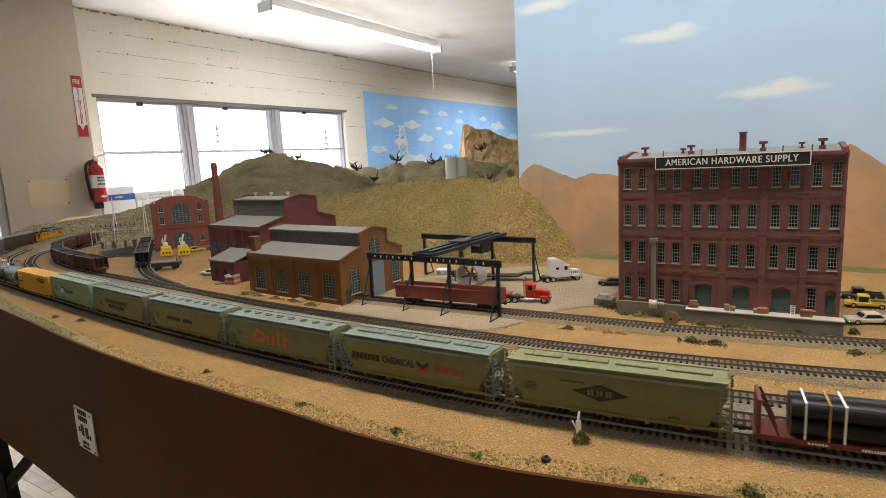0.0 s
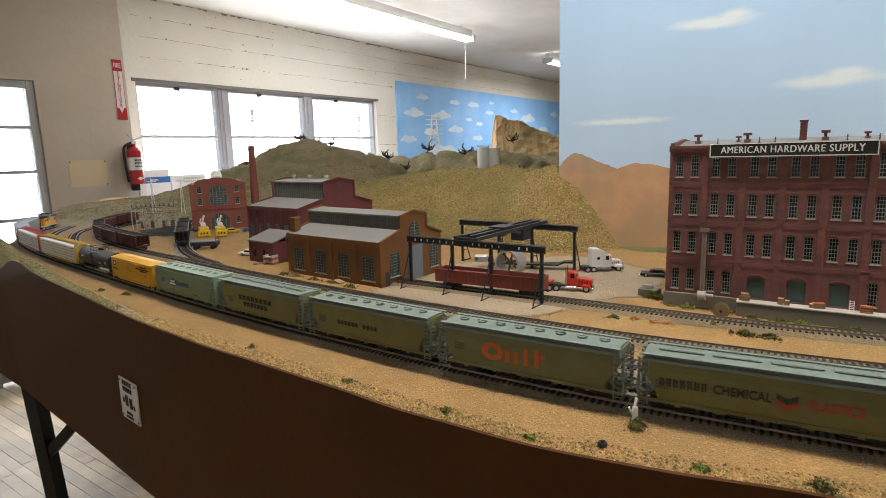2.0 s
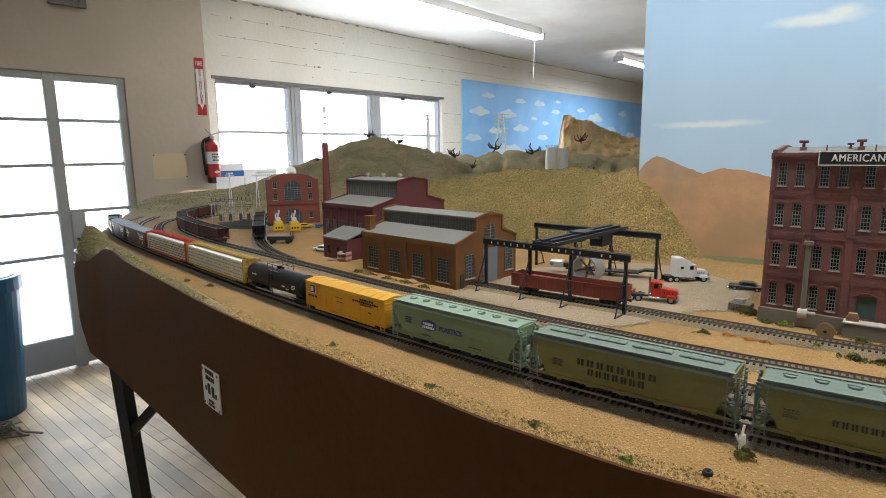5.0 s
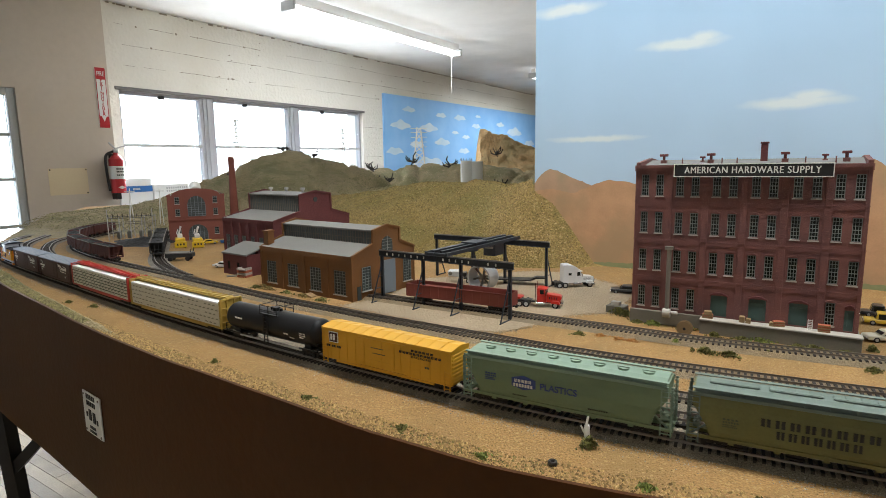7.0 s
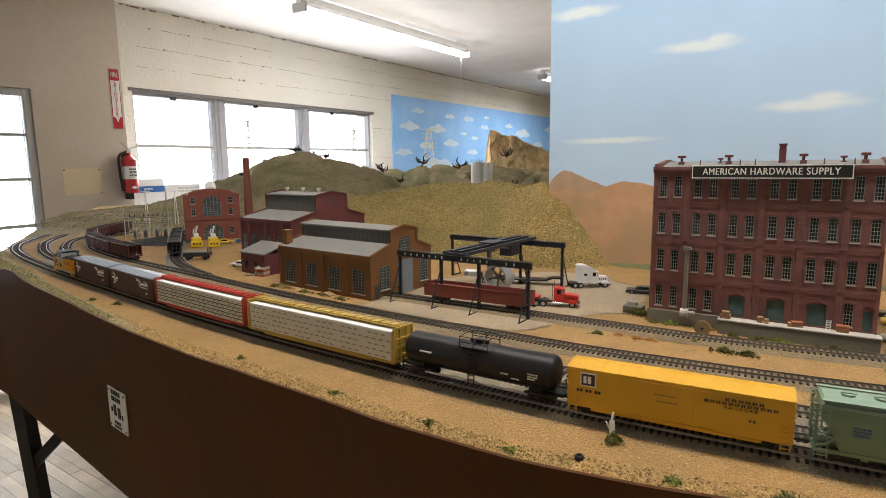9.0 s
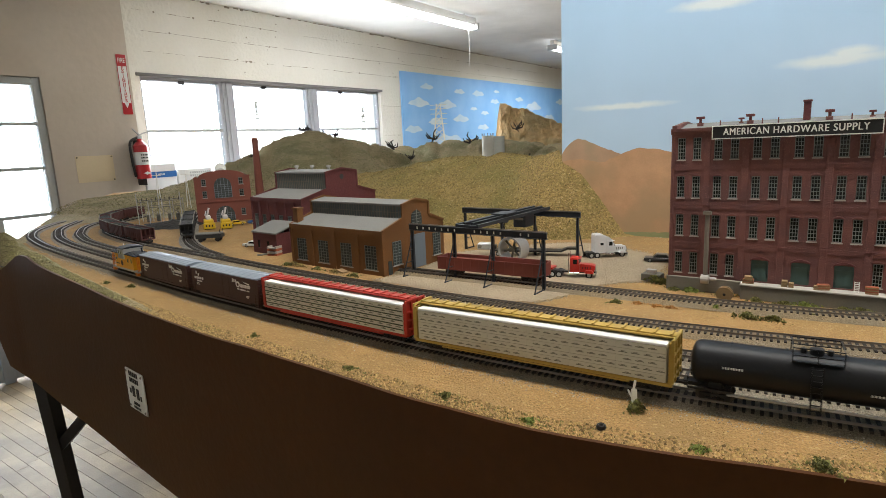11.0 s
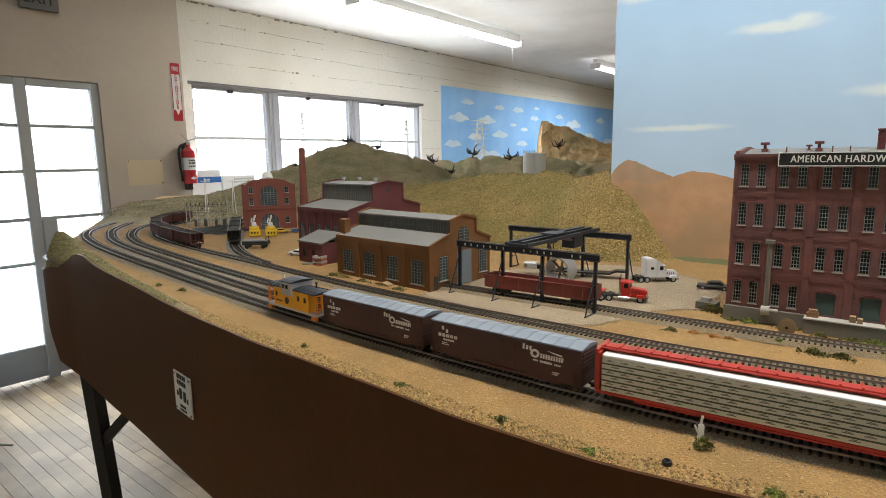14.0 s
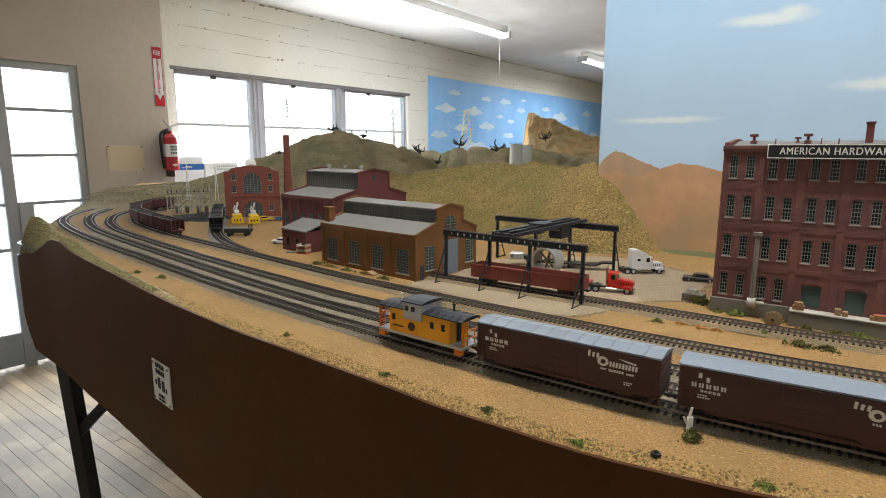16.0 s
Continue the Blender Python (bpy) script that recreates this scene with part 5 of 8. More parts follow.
def hopper(label, paint, roof, long_hatches):
    L = 0.203
    t = thing("covered_hopper", pose(0, 0, 0), label, "hopper car", "cars of the moving train")
    # body: rounded sides, sloped ends
    half = [(0.0, 1.0), (0.0125, 1.0), (0.0162, 0.93), (0.0174, 0.72), (0.0178, 0.45), (0.0172, 0.18), (0.0158, 0.03), (0.0, 0.0)]
    top, low = 0.0505, 0.0088
    bm = bmesh.new()
    rows = []
    for x, zl in ((-L / 2 + 0.0065, 0.0385), (-L / 2 + 0.017, 0.022), (-L / 2 + 0.021, low), (-0.02, low), (0.02, low), (L / 2 - 0.021, low), (L / 2 - 0.017, 0.022), (L / 2 - 0.0065, 0.0385)):
        ring = []
        for y, u in half:
            z = low + (top - low) * u
            ring.append((y, max(z, zl)))
        loop = [(y, z) for y, z in ring] + [(-y, z) for y, z in ring[-2:0:-1]]
        rows.append([bm.verts.new((x, y, z)) for y, z in loop])
    for a, b in zip(rows, rows[1:]):
        n = len(a)
        for j in range(n):
            bm.faces.new((a[j], b[j], b[(j + 1) % n], a[(j + 1) % n]))
    bm.faces.new(rows[0])
    bm.faces.new(rows[-1][::-1])
    body = part("body", bm, paint, t)
    part("roof", prism([(-0.0165, 0.0485), (0.0165, 0.0485), (0.0155, 0.0515), (0.006, 0.0528), (-0.006, 0.0528), (-0.0155, 0.0515)], 0, 1, m=Matrix(((0, L - 0.016, 0, -L / 2 + 0.008), (1, 0, 0, 0), (0, 0, 1, 0), (0, 0, 0, 1)))), roof, t, "roof coloured lighter than the sides")
    part("top_chord", boxes((-L / 2 + 0.006, L / 2 - 0.006, -0.0186, -0.0166, 0.0462, 0.0492), (-L / 2 + 0.006, L / 2 - 0.006, 0.0166, 0.0186, 0.0462, 0.0492), bevel=0.0003), roof, t)
    bm = bmesh.new()
    for s in (-1, 1):
        for i in range(11):
            x = (-0.5 + (i + 0.5) / 11) * (L - 0.02)
            box(bm, x - 0.0007, x + 0.0007, s * 0.0176 - 0.0006, s * 0.0176 + 0.0006, 0.0492, 0.0522)
        box(bm, -L / 2 + 0.006, L / 2 - 0.006, s * 0.0168 - 0.0022, s * 0.0168 + 0.0022, 0.0523, 0.0530)
    part("running_board", bm, roof, t)
    if long_hatches:
        for i in range(4):
            x = (-0.375 + 0.25 * i) * (L - 0.03)
            h = part("hatch", boxes((x - 0.0185, x + 0.0185, -0.0042, 0.0042, 0.0528, 0.0547), bevel=0.0008), roof, t)
            for k in (-0.010, 0.0, 0.010):
                part("batten", boxes((x + k - 0.0006, x + k + 0.0006, -0.0050, 0.0050, 0.0547, 0.0553)), roof, h)
    else:
        for i in range(8):
            x = (-0.44 + 0.88 * i / 7) * (L - 0.03)
            h = part("hatch", rods(((x, 0, 0.0525), (x, 0, 0.0545), 0.0048, 12)), roof, t)
            part("latch", boxes((x - 0.0055, x + 0.0055, -0.0008, 0.0008, 0.0545, 0.0552)), roof, h)
    # discharge bays and sill; the bays' near-black puts underbody shade into their colour
    for i in range(4):
        x = (-0.36 + 0.24 * i) * (L - 0.04)
        bay = part("bay", prism([(x - 0.011, low + 0.001), (x + 0.011, low + 0.001), (x + 0.004, 0.0042), (x - 0.004, 0.0042)], -0.0120, 0.0120), STEEL_DARK, t, "discharge bay coloured near-black for underbody shade")
        part("outlet", boxes((x - 0.0065, x + 0.0065, -0.0132, 0.0132, 0.0028, 0.0046), bevel=0.0003), STEEL_DARK, bay)
    for s in (-1, 1):
        part("side_sill", boxes((-L / 2 + 0.003, L / 2 - 0.003, s * 0.0166 - 0.0007, s * 0.0166 + 0.0007, 0.0094, 0.0124), bevel=0.0002), paint, t)
        for i in range(5):
            x = (-0.40 + 0.20 * i) * (L - 0.04)
            part("jack_pad", boxes((x - 0.0022, x + 0.0022, s * 0.0164 - 0.0006, s * 0.0164 + 0.0006, 0.0074, 0.0094)), paint, t)
    part("centre_sill", boxes((-L / 2 + 0.002, L / 2 - 0.002, -0.003, 0.003, 0.0088, 0.0118)), paint, t)
    for s in (-1, 1):
        x = s * (L / 2 - 0.009)
        part("end_platform", boxes((min(x, x + s * 0.007), max(x, x + s * 0.007), -0.0165, 0.0165, 0.0090, 0.0102)), paint, t)
        bm = bmesh.new()
        for y in (-0.0155, 0.0155):
            bar(bm, (s * (L / 2 - 0.004), y, 0.0102), (s * (L / 2 - 0.004), y, 0.0485), 0.0014)
            ladder(bm, s * (L / 2 - 0.0075), y * 1.12, 0.005, 0.0470, 0.0085, 9)
            ladder(bm, s * (L / 2 - 0.0030), y * 0.72, 0.010, 0.0485, 0.008, 9, "y")
        bar(bm, (s * (L / 2 - 0.004), -0.0155, 0.0225), (s * (L / 2 - 0.004), 0.0155, 0.0225), 0.0009)
        bar(bm, (s * (L / 2 - 0.006), 0.0, 0.0102), (s * (L / 2 - 0.022), 0.0, 0.0300), 0.0016)
        bar(bm, (s * (L / 2 - 0.006), -0.012, 0.0102), (s * (L / 2 - 0.026), -0.012, 0.0280), 0.0014)
        bar(bm, (s * (L / 2 - 0.006), 0.012, 0.0102), (s * (L / 2 - 0.026), 0.012, 0.0280), 0.0014)
        rod(bm, (s * (L / 2 - 0.010), -0.006, 0.0165), (s * (L / 2 - 0.010), 0.006, 0.0165), 0.0028, 10)
        part("end_ladder", bm, roof, t, "pale ladders and end frame")
    running_gear(t, L, 0.026)
    return t, -0.01815   # plane of the lettering


def side_bars(t, spec, mat, label="", y=-0.0181):
    for x0, x1, z, h, n in spec:
        bm = bmesh.new()
        word_bars(bm, x0, x1, z, h, n, y)
        part("lettering", bm, mat, t, label)


def shape_on_side(t, name, pts, mat, y, label=""):
    return part(name, prism(pts, y - 0.0003, y + 0.0003), mat, t, label)


def data_block(t, x, z, mat, y=-0.0181):
    side_bars(t, [(x, x + 0.012, z, 0.0012, 4), (x, x + 0.012, z - 0.0024, 0.0012, 6), (x, x + 0.010, z - 0.0046, 0.0008, 7), (x, x + 0.011, z - 0.0062, 0.0008, 8)], mat, y=y)


def boxcar(label, L, paint, roof_paint, ribs, h=0.0485):
    t = thing("boxcar", pose(0, 0, 0), label, "boxcar", "cars of the moving train")
    w = 0.0173
    part("body", boxes((-L / 2, L / 2, -w, w, 0.0095, h - 0.003), bevel=0.0004), paint, t)
    part("roof", prism([(-w - 0.0006, h - 0.0029), (w + 0.0006, h - 0.0029), (w + 0.0004, h - 0.0015), (0, h + 0.0015), (-w - 0.0004, h - 0.0015)], 0, 1, m=Matrix(((0, L + 0.001, 0, -L / 2 - 0.0005), (1, 0, 0, 0), (0, 0, 1, 0), (0, 0, 0, 1)))), roof_paint, t, "panelled roof")
    n = 12
    for i in range(n + 1):
        x = -L / 2 + L * i / n
        bm = bmesh.new()
        bar(bm, (x, -w, h - 0.0013), (x, 0, h + 0.0016), 0.0014, 0.0007)
        bar(bm, (x, w, h - 0.0013), (x, 0, h + 0.0016), 0.0014, 0.0007)
        part("roof_rib", bm, roof_paint, t)
    # doors and posts
    for s in (-1, 1):
        y = s * w
        d = part("door", boxes((-0.018, 0.018, min(y, y + s * 0.0005), max(y, y + s * 0.0005), 0.0115, h - 0.0055), bevel=0.0003), paint, t)
        bm = bmesh.new()
        for k in range(1, 4):
            z = 0.0115 + (h - 0.017) * k / 4
            bar(bm, (-0.017, y + s * 0.0004, z), (0.017, y + s * 0.0004, z), 0.0006)
        bar(bm, (0.0, y + s * 0.0004, 0.012), (0.0, y + s * 0.0004, h - 0.006), 0.0007)
        part("door_rib", bm, paint, d)
        part("door_track", boxes((-0.034, 0.034, min(y, y + s * 0.0016), max(y, y + s * 0.0016), 0.0102, 0.0112)), paint, t)
        part("door_track", boxes((-0.034, 0.034, min(y, y + s * 0.0014), max(y, y + s * 0.0014), h - 0.0052, h - 0.0042)), paint, t)
        for i in range(ribs + 1):
            x = -L / 2 + 0.0006 + (L - 0.0012) * i / ribs
            if abs(x) > 0.021:
                part("side_post", boxes((x - 0.0005, x + 0.0005, y - 0.0004, y + 0.0004, 0.0100, h - 0.0040)), paint, t)
        part("side_sill", boxes((-L / 2 + 0.022, L / 2 - 0.022, min(y, y - s * 0.0012), max(y, y - s * 0.0012), 0.0070, 0.0094)), paint, t)
    for s in (-1, 1):
        bm = bmesh.new()
        for k in range(8):
            z = 0.013 + (h - 0.020) * k / 7
            rod(bm, (s * L / 2, -w * 0.92, z), (s * L / 2, w * 0.92, z), 0.0011, 6)
        part("end_rib", bm, paint, t)
        for y in (-w - 0.0005, w + 0.0005):
            bm = bmesh.new()
            ladder(bm, s * (L / 2 - 0.005), y, 0.0045, 0.026, 0.007, 5)
            part("grab_iron", bm, paint, t)
    running_gear(t, L, 0.024, 0.004)
    return t


def tank_car():
    L = 0.190
    t = thing("tank_car", pose(0, 0, 0), "glossy black tank car with a railed dome platform", "tank car", "cars of the moving train")
    r, zc = 0.0183, 0.0310
    bm = bmesh.new()
    half = [(0.004, 0.0), (0.0043, 0.0070), (0.0053, 0.0120), (0.0070, 0.0156), (0.0088, 0.0174), (0.0115, r), (0.0125, r)]
    prof = [(-L / 2 + a, b) for a, b in half] + [(0, r)] + [(L / 2 - a, b) for a, b in half[::-1]]
    seg = 28
    rings = [[bm.verts.new((x, rr * math.cos(2 * math.pi * i / seg), zc - 0.0006 * (x == 0) + rr * math.sin(2 * math.pi * i / seg))) for i in range(seg)] for x, rr in prof[1:-1]]
    for a, b in zip(rings, rings[1:]):
        for i in range(seg):
            bm.faces.new((a[i], b[i], b[(i + 1) % seg], a[(i + 1) % seg]))
    bm.faces.new(rings[0][::-1])
    bm.faces.new(rings[-1])
    part("barrel", bm, TANK, t, smooth=True)
    bm = bmesh.new()
    for x in (-0.06, -0.02, 0.02, 0.06):
        bmesh.ops.create_cone(bm, cap_ends=False, segments=28, radius1=r + 0.00035, radius2=r + 0.00035, depth=0.0012, matrix=pose(x, 0, zc, 0, 90, 0))
    part("seam", bm, TANK, t)
    part("manway", rods(((0, 0, zc + r - 0.001), (0, 0, zc + r + 0.0035), 0.005, 16), ((-0.009, 0, zc + r - 0.001), (-0.009, 0, zc + r + 0.003), 0.0022), ((0.009, 0, zc + r - 0.001), (0.009, 0, zc + r + 0.003), 0.0022)), TANK, t)
    plat = part("platform", boxes((-0.017, 0.017, -0.014, -0.007, zc + 0.0135, zc + 0.0145), (-0.017, 0.017, 0.007, 0.014, zc + 0.0135, zc + 0.0145)), TANK, t)
    bm = bmesh.new()
    for s in (-1, 1):
        for x in (-0.017, 0.0, 0.017):
            bar(bm, (x, s * 0.014, zc + 0.0135), (x, s * 0.014, zc + 0.0255), 0.0007)
        for z in (0.0195, 0.0255):
            bar(bm, (-0.017, s * 0.014, zc + z), (0.017, s * 0.014, zc + z), 0.0007)
    for x in (-0.017, 0.017):
        bar(bm, (x, -0.014, zc + 0.0255), (x, 0.014, zc + 0.0255), 0.0007)
    part("railing", bm, TANK, plat)
    bm = bmesh.new()
    ladder(bm, 0.0, -r - 0.001, 0.006, zc + 0.0135, 0.007, 8)
    part("side_ladder", bm, TANK, t)
    for s in (-1, 1):
        x = s * (L / 2 - 0.024)
        part("saddle", boxes((x - 0.006, x + 0.006, -0.012, 0.012, 0.010, 0.020), bevel=0.001), TANK, t)
        part("stub_sill", boxes((min(s * (L / 2 + 0.001), s * (L / 2 - 0.036)), max(s * (L / 2 + 0.001), s * (L / 2 - 0.036)), -0.004, 0.004, 0.0085, 0.0120)), TANK, t)
        bm = bmesh.new()
        bar(bm, (s * (L / 2 - 0.003), -0.015, 0.021), (s * (L / 2 - 0.003), 0.015, 0.021), 0.0008)
        for y in (-0.015, 0.015):
            bar(bm, (s * (L / 2 - 0.003), y, 0.011), (s * (L / 2 - 0.003), y, 0.021), 0.0008)
            bar(bm, (s * (L / 2 - 0.003), y, 0.0115), (s * (L / 2 - 0.036), y, 0.0115), 0.0018)
        part("end_rail", bm, TANK, t)
    part("heater_pipe", rods(((-0.062, -0.0140, 0.0088), (0.062, -0.0140, 0.0088), 0.0012), seg=6), SILVER, t, "thin silver pipe below the barrel")
    side_bars(t, [(-0.066, -0.050, 0.0335, 0.0018, 8)], SIGN_WHITE, y=-r + 0.0002)
    side_bars(t, [(0.034, 0.043, 0.0270, 0.0016, 4), (0.046, 0.055, 0.0235, 0.0012, 4), (0.064, 0.075, 0.0315, 0.0013, 5), (0.064, 0.075, 0.0290, 0.0013, 5), (0.064, 0.072, 0.0265, 0.0012, 4)], SIGN_WHITE, y=-r + 0.0002)
    running_gear(t, L, 0.024, 0.002)
    return t


def centerbeam(label, L, paint, stagger):
    t = thing("lumber_flatcar", pose(0, 0, 0), label, "flat car", "cars of the moving train")
    w = 0.0172
    h = 0.0530
    part("deck", boxes((-L / 2, L / 2, -w, w, 0.0095, 0.0125), bevel=0.0003), paint, t)
    part("centre_sill", boxes((-L / 2 + 0.03, L / 2 - 0.03, -0.004, 0.004, 0.0045, 0.0094)), STEEL_DARK, t, "near-black centre sill")
    for s in (-1, 1):
        part("side_sill", boxes((-L / 2 + 0.036, L / 2 - 0.036, s * w - 0.0006, s * w + 0.0006, 0.0078, 0.0094)), paint, t)
    part("top_beam", boxes((-L / 2, L / 2, -0.0055, 0.0055, h - 0.004, h), (-L / 2, L / 2, -0.0075, -0.0056, h - 0.0022, h - 0.0012), (-L / 2, L / 2, 0.0056, 0.0075, h - 0.0022, h - 0.0012), bevel=0.0004), paint, t)
    n = int(L / 0.014)
    cleat = to_mesh("top_cleat", boxes((-0.001, 0.001, -0.0065, 0.0065, 0.0001, 0.0014)), paint)
    for i in range(n + 1):
        part("top_cleat", cleat, None, t, m=pose(-L / 2 + 0.004 + (L - 0.008) * i / n, 0, h))
    for s in (-1, 1):
        x = s * (L / 2 - 0.0012)
        e = part("bulkhead", boxes((min(x, x - s * 0.002), max(x, x - s * 0.002), -w, w, 0.0126, h - 0.0041)), paint, t)
        xe = s * (L / 2)
        for y in (-w + 0.001, -0.006, 0.006, w - 0.001):
            bm = bmesh.new()
            bar(bm, (xe, y, 0.0126), (xe, y, h - 0.001), 0.0026, 0.0022)
            part("stiffener", bm, paint, e)
        for z in (0.018, 0.028, 0.038, h - 0.002):
            bm = bmesh.new()
            bar(bm, (xe, -w, z), (xe, w, z), 0.0021, 0.0021)
            part("stiffener", bm, paint, e)
    # wrapped lumber packs, in tiers
    tiers = 5 if stagger else 6
    z0, z1 = 0.0128, h - 0.0075
    per = 6
    for s in (-1, 1):
        y0, y1 = sorted((s * 0.0052, s * (w - 0.0004)))
        for k in range(tiers):
            za = z0 + (z1 - z0) * k / tiers
            zb = z0 + (z1 - z0) * (k + 1) / tiers - 0.0004
            for i in range(per):
                xa = -L / 2 + 0.005 + (L - 0.010) * i / per
                xb = -L / 2 + 0.005 + (L - 0.010) * (i + 1) / per - 0.00008
                p = part("lumber_pack", boxes((xa, xb, y0, y1, za, zb), bevel=0.0001), LUMBER, t)
                if s < 0:
                    bm = bmesh.new()
                    for j in range(4 if stagger else 3):
                        xx = xa + (xb - xa) * (j + (0.25 if k % 2 else 0.6)) / (4 if stagger else 3)
                        if xx + 0.008 < xb:
                            box(bm, xx, xx + 0.0075, y0 - 0.0004, y0, (za + zb) / 2 - 0.0005, (za + zb) / 2 + 0.0002)
                            box(bm, xx + 0.002, xx + 0.0055, y0 - 0.0004, y0, (za + zb) / 2 + 0.0006, (za + zb) / 2 + 0.0010)
                    part("stamp", bm, STAMP, p, "faded printed marks")
        part("top_wrap", boxes((-L / 2 + 0.005, L / 2 - 0.005, y0, y1, z1, z1 + 0.0024), bevel=0.0004), WRAP, t, "bright white wrap over the top tier")
    if not stagger:
        # dark strips on the pack faces stand for shade in the tier gaps
        bm = bmesh.new()
        for k in range(1, 6):
            z = z0 + (z1 - z0) * k / 6
            box(bm, -L / 2 + 0.005, L / 2 - 0.005, -w - 0.0004, -w + 0.0006, z - 0.0009, z + 0.0002)
        part("batten", bm, INK_GREEN, t, "dark strips drawn for the shaded gaps between lumber tiers")
    running_gear(t, L, 0.026, 0.003)
    return t


def caboose():
    L = 0.118
    t = thing("caboose", pose(0, 0, 0), "yellow-orange wide-vision caboose with black roof", "caboose", "cars of the moving train")
    w, h = 0.0168, 0.040
    b = L / 2 - 0.014
    part("body", boxes((-b, b, -w, w, 0.0125, h), bevel=0.0004), CAB_YELLOW, t)
    part("side_sill", boxes((-L / 2 - 0.004, L / 2 + 0.004, -w, w, 0.0092, 0.0124)), SILVER, t, "silver-grey side sill")
    swap = Matrix(((0, 1, 0, 0), (1, 0, 0, 0), (0, 0, 1, 0), (0, 0, 0, 1)))

    def roof(x0, x1, wid, z):
        bm = prism([(-wid, z), (wid, z), (wid, z + 0.0012), (wid * 0.6, z + 0.0032), (0, z + 0.0040), (-wid * 0.6, z + 0.0032), (-wid, z + 0.0012)], x0, x1)
        bmesh.ops.transform(bm, matrix=swap, verts=bm.verts)
        return bm

    part("roof", roof(-L / 2 - 0.003, L / 2 + 0.003, w + 0.001, h + 0.0001), CAB_ROOF, t, "black panelled roof")
    bm = bmesh.new()
    for i in range(12):
        x = -L / 2 + L * (i + 0.5) / 12
        for s in (-1, 1):
            bar(bm, (x, s * (w + 0.001), h + 0.0016), (x, s * w * 0.5, h + 0.0042), 0.0012, 0.0008)
    part("roof_rib", bm, CAB_ROOF, t)
    cup = part("cupola", boxes((-0.022, 0.006, -w - 0.0022, w + 0.0022, 0.0310, 0.0505), bevel=0.0005), SILVER, t, "grey wide cupola with windows")
    part("cupola_roof", roof(-0.024, 0.008, w + 0.003, 0.0506), CAB_ROOF, cup)
    for s in (-1, 1):
        y = s * (w + 0.0023)
        for x in (-0.016, -0.006):
            part("window", boxes((x - 0.0028, x + 0.0028, y - 0.0003, y + 0.0003, 0.041, 0.047)), PANE_DARK, cup)
        for x in (-0.038, 0.020, 0.036):
            part("window", boxes((x - 0.0025, x + 0.0025, s * w - 0.0004, s * w + 0.0004, 0.026, 0.0335)), PANE_DARK, t)
    part("emblem", rods(((-0.010, -w - 0.0002, 0.0225), (-0.010, -w - 0.0008, 0.0225), 0.0052), seg=16), BOXCAR, t, "dark round emblem")
    side_bars(t, [(-0.040, -0.022, 0.020, 0.0018, 8)], INK, y=-w - 0.0002)
    for s in (-1, 1):
        bm = bmesh.new()
        xe = s * (L / 2 + 0.003)
        for y in (-w + 0.001, -w * 0.4, w * 0.4, w - 0.001):
            bar(bm, (xe, y, 0.0125), (xe, y, 0.029 if abs(y) < w * 0.8 else h), 0.0011)
        for z in (0.020, 0.029):
            bar(bm, (xe, -w, z), (xe, w, z), 0.0010)
        ladder(bm, xe, -w * 0.6, 0.0125, h, 0.007, 8, "y")
        part("end_railing", bm, CAB_ORANGE, t, "orange end platform railing")
        part("end_step", boxes((min(xe, xe - s * 0.010), max(xe, xe - s * 0.010), -w - 0.001, -w + 0.004, 0.0035, 0.0091), (min(xe, xe - s * 0.010), max(xe, xe - s * 0.010), w - 0.004, w + 0.001, 0.0035, 0.0091)), CAB_ORANGE, t, "orange end steps")
        part("end_door", boxes((s * b - 0.0004, s * b + 0.0004, -0.004, 0.004, 0.0126, 0.034)), CAB_ROOF, t)
    part("smoke_jack", rods(((0.034, 0.006, h + 0.003), (0.034, 0.006, h + 0.011), 0.0013), ((0.034, 0.006, h + 0.011), (0.034, 0.006, h + 0.0125), 0.0022)), CAB_ROOF, t)
    part("antenna", rods(((-0.040, 0.0, h + 0.003), (-0.040, 0.0, h + 0.014), 0.0004), ((-0.040, 0, h + 0.013), (-0.040, 0, h + 0.015), 0.0012)), SIGN_WHITE, t)
    running_gear(t, L, 0.020, 0.006)
    return t


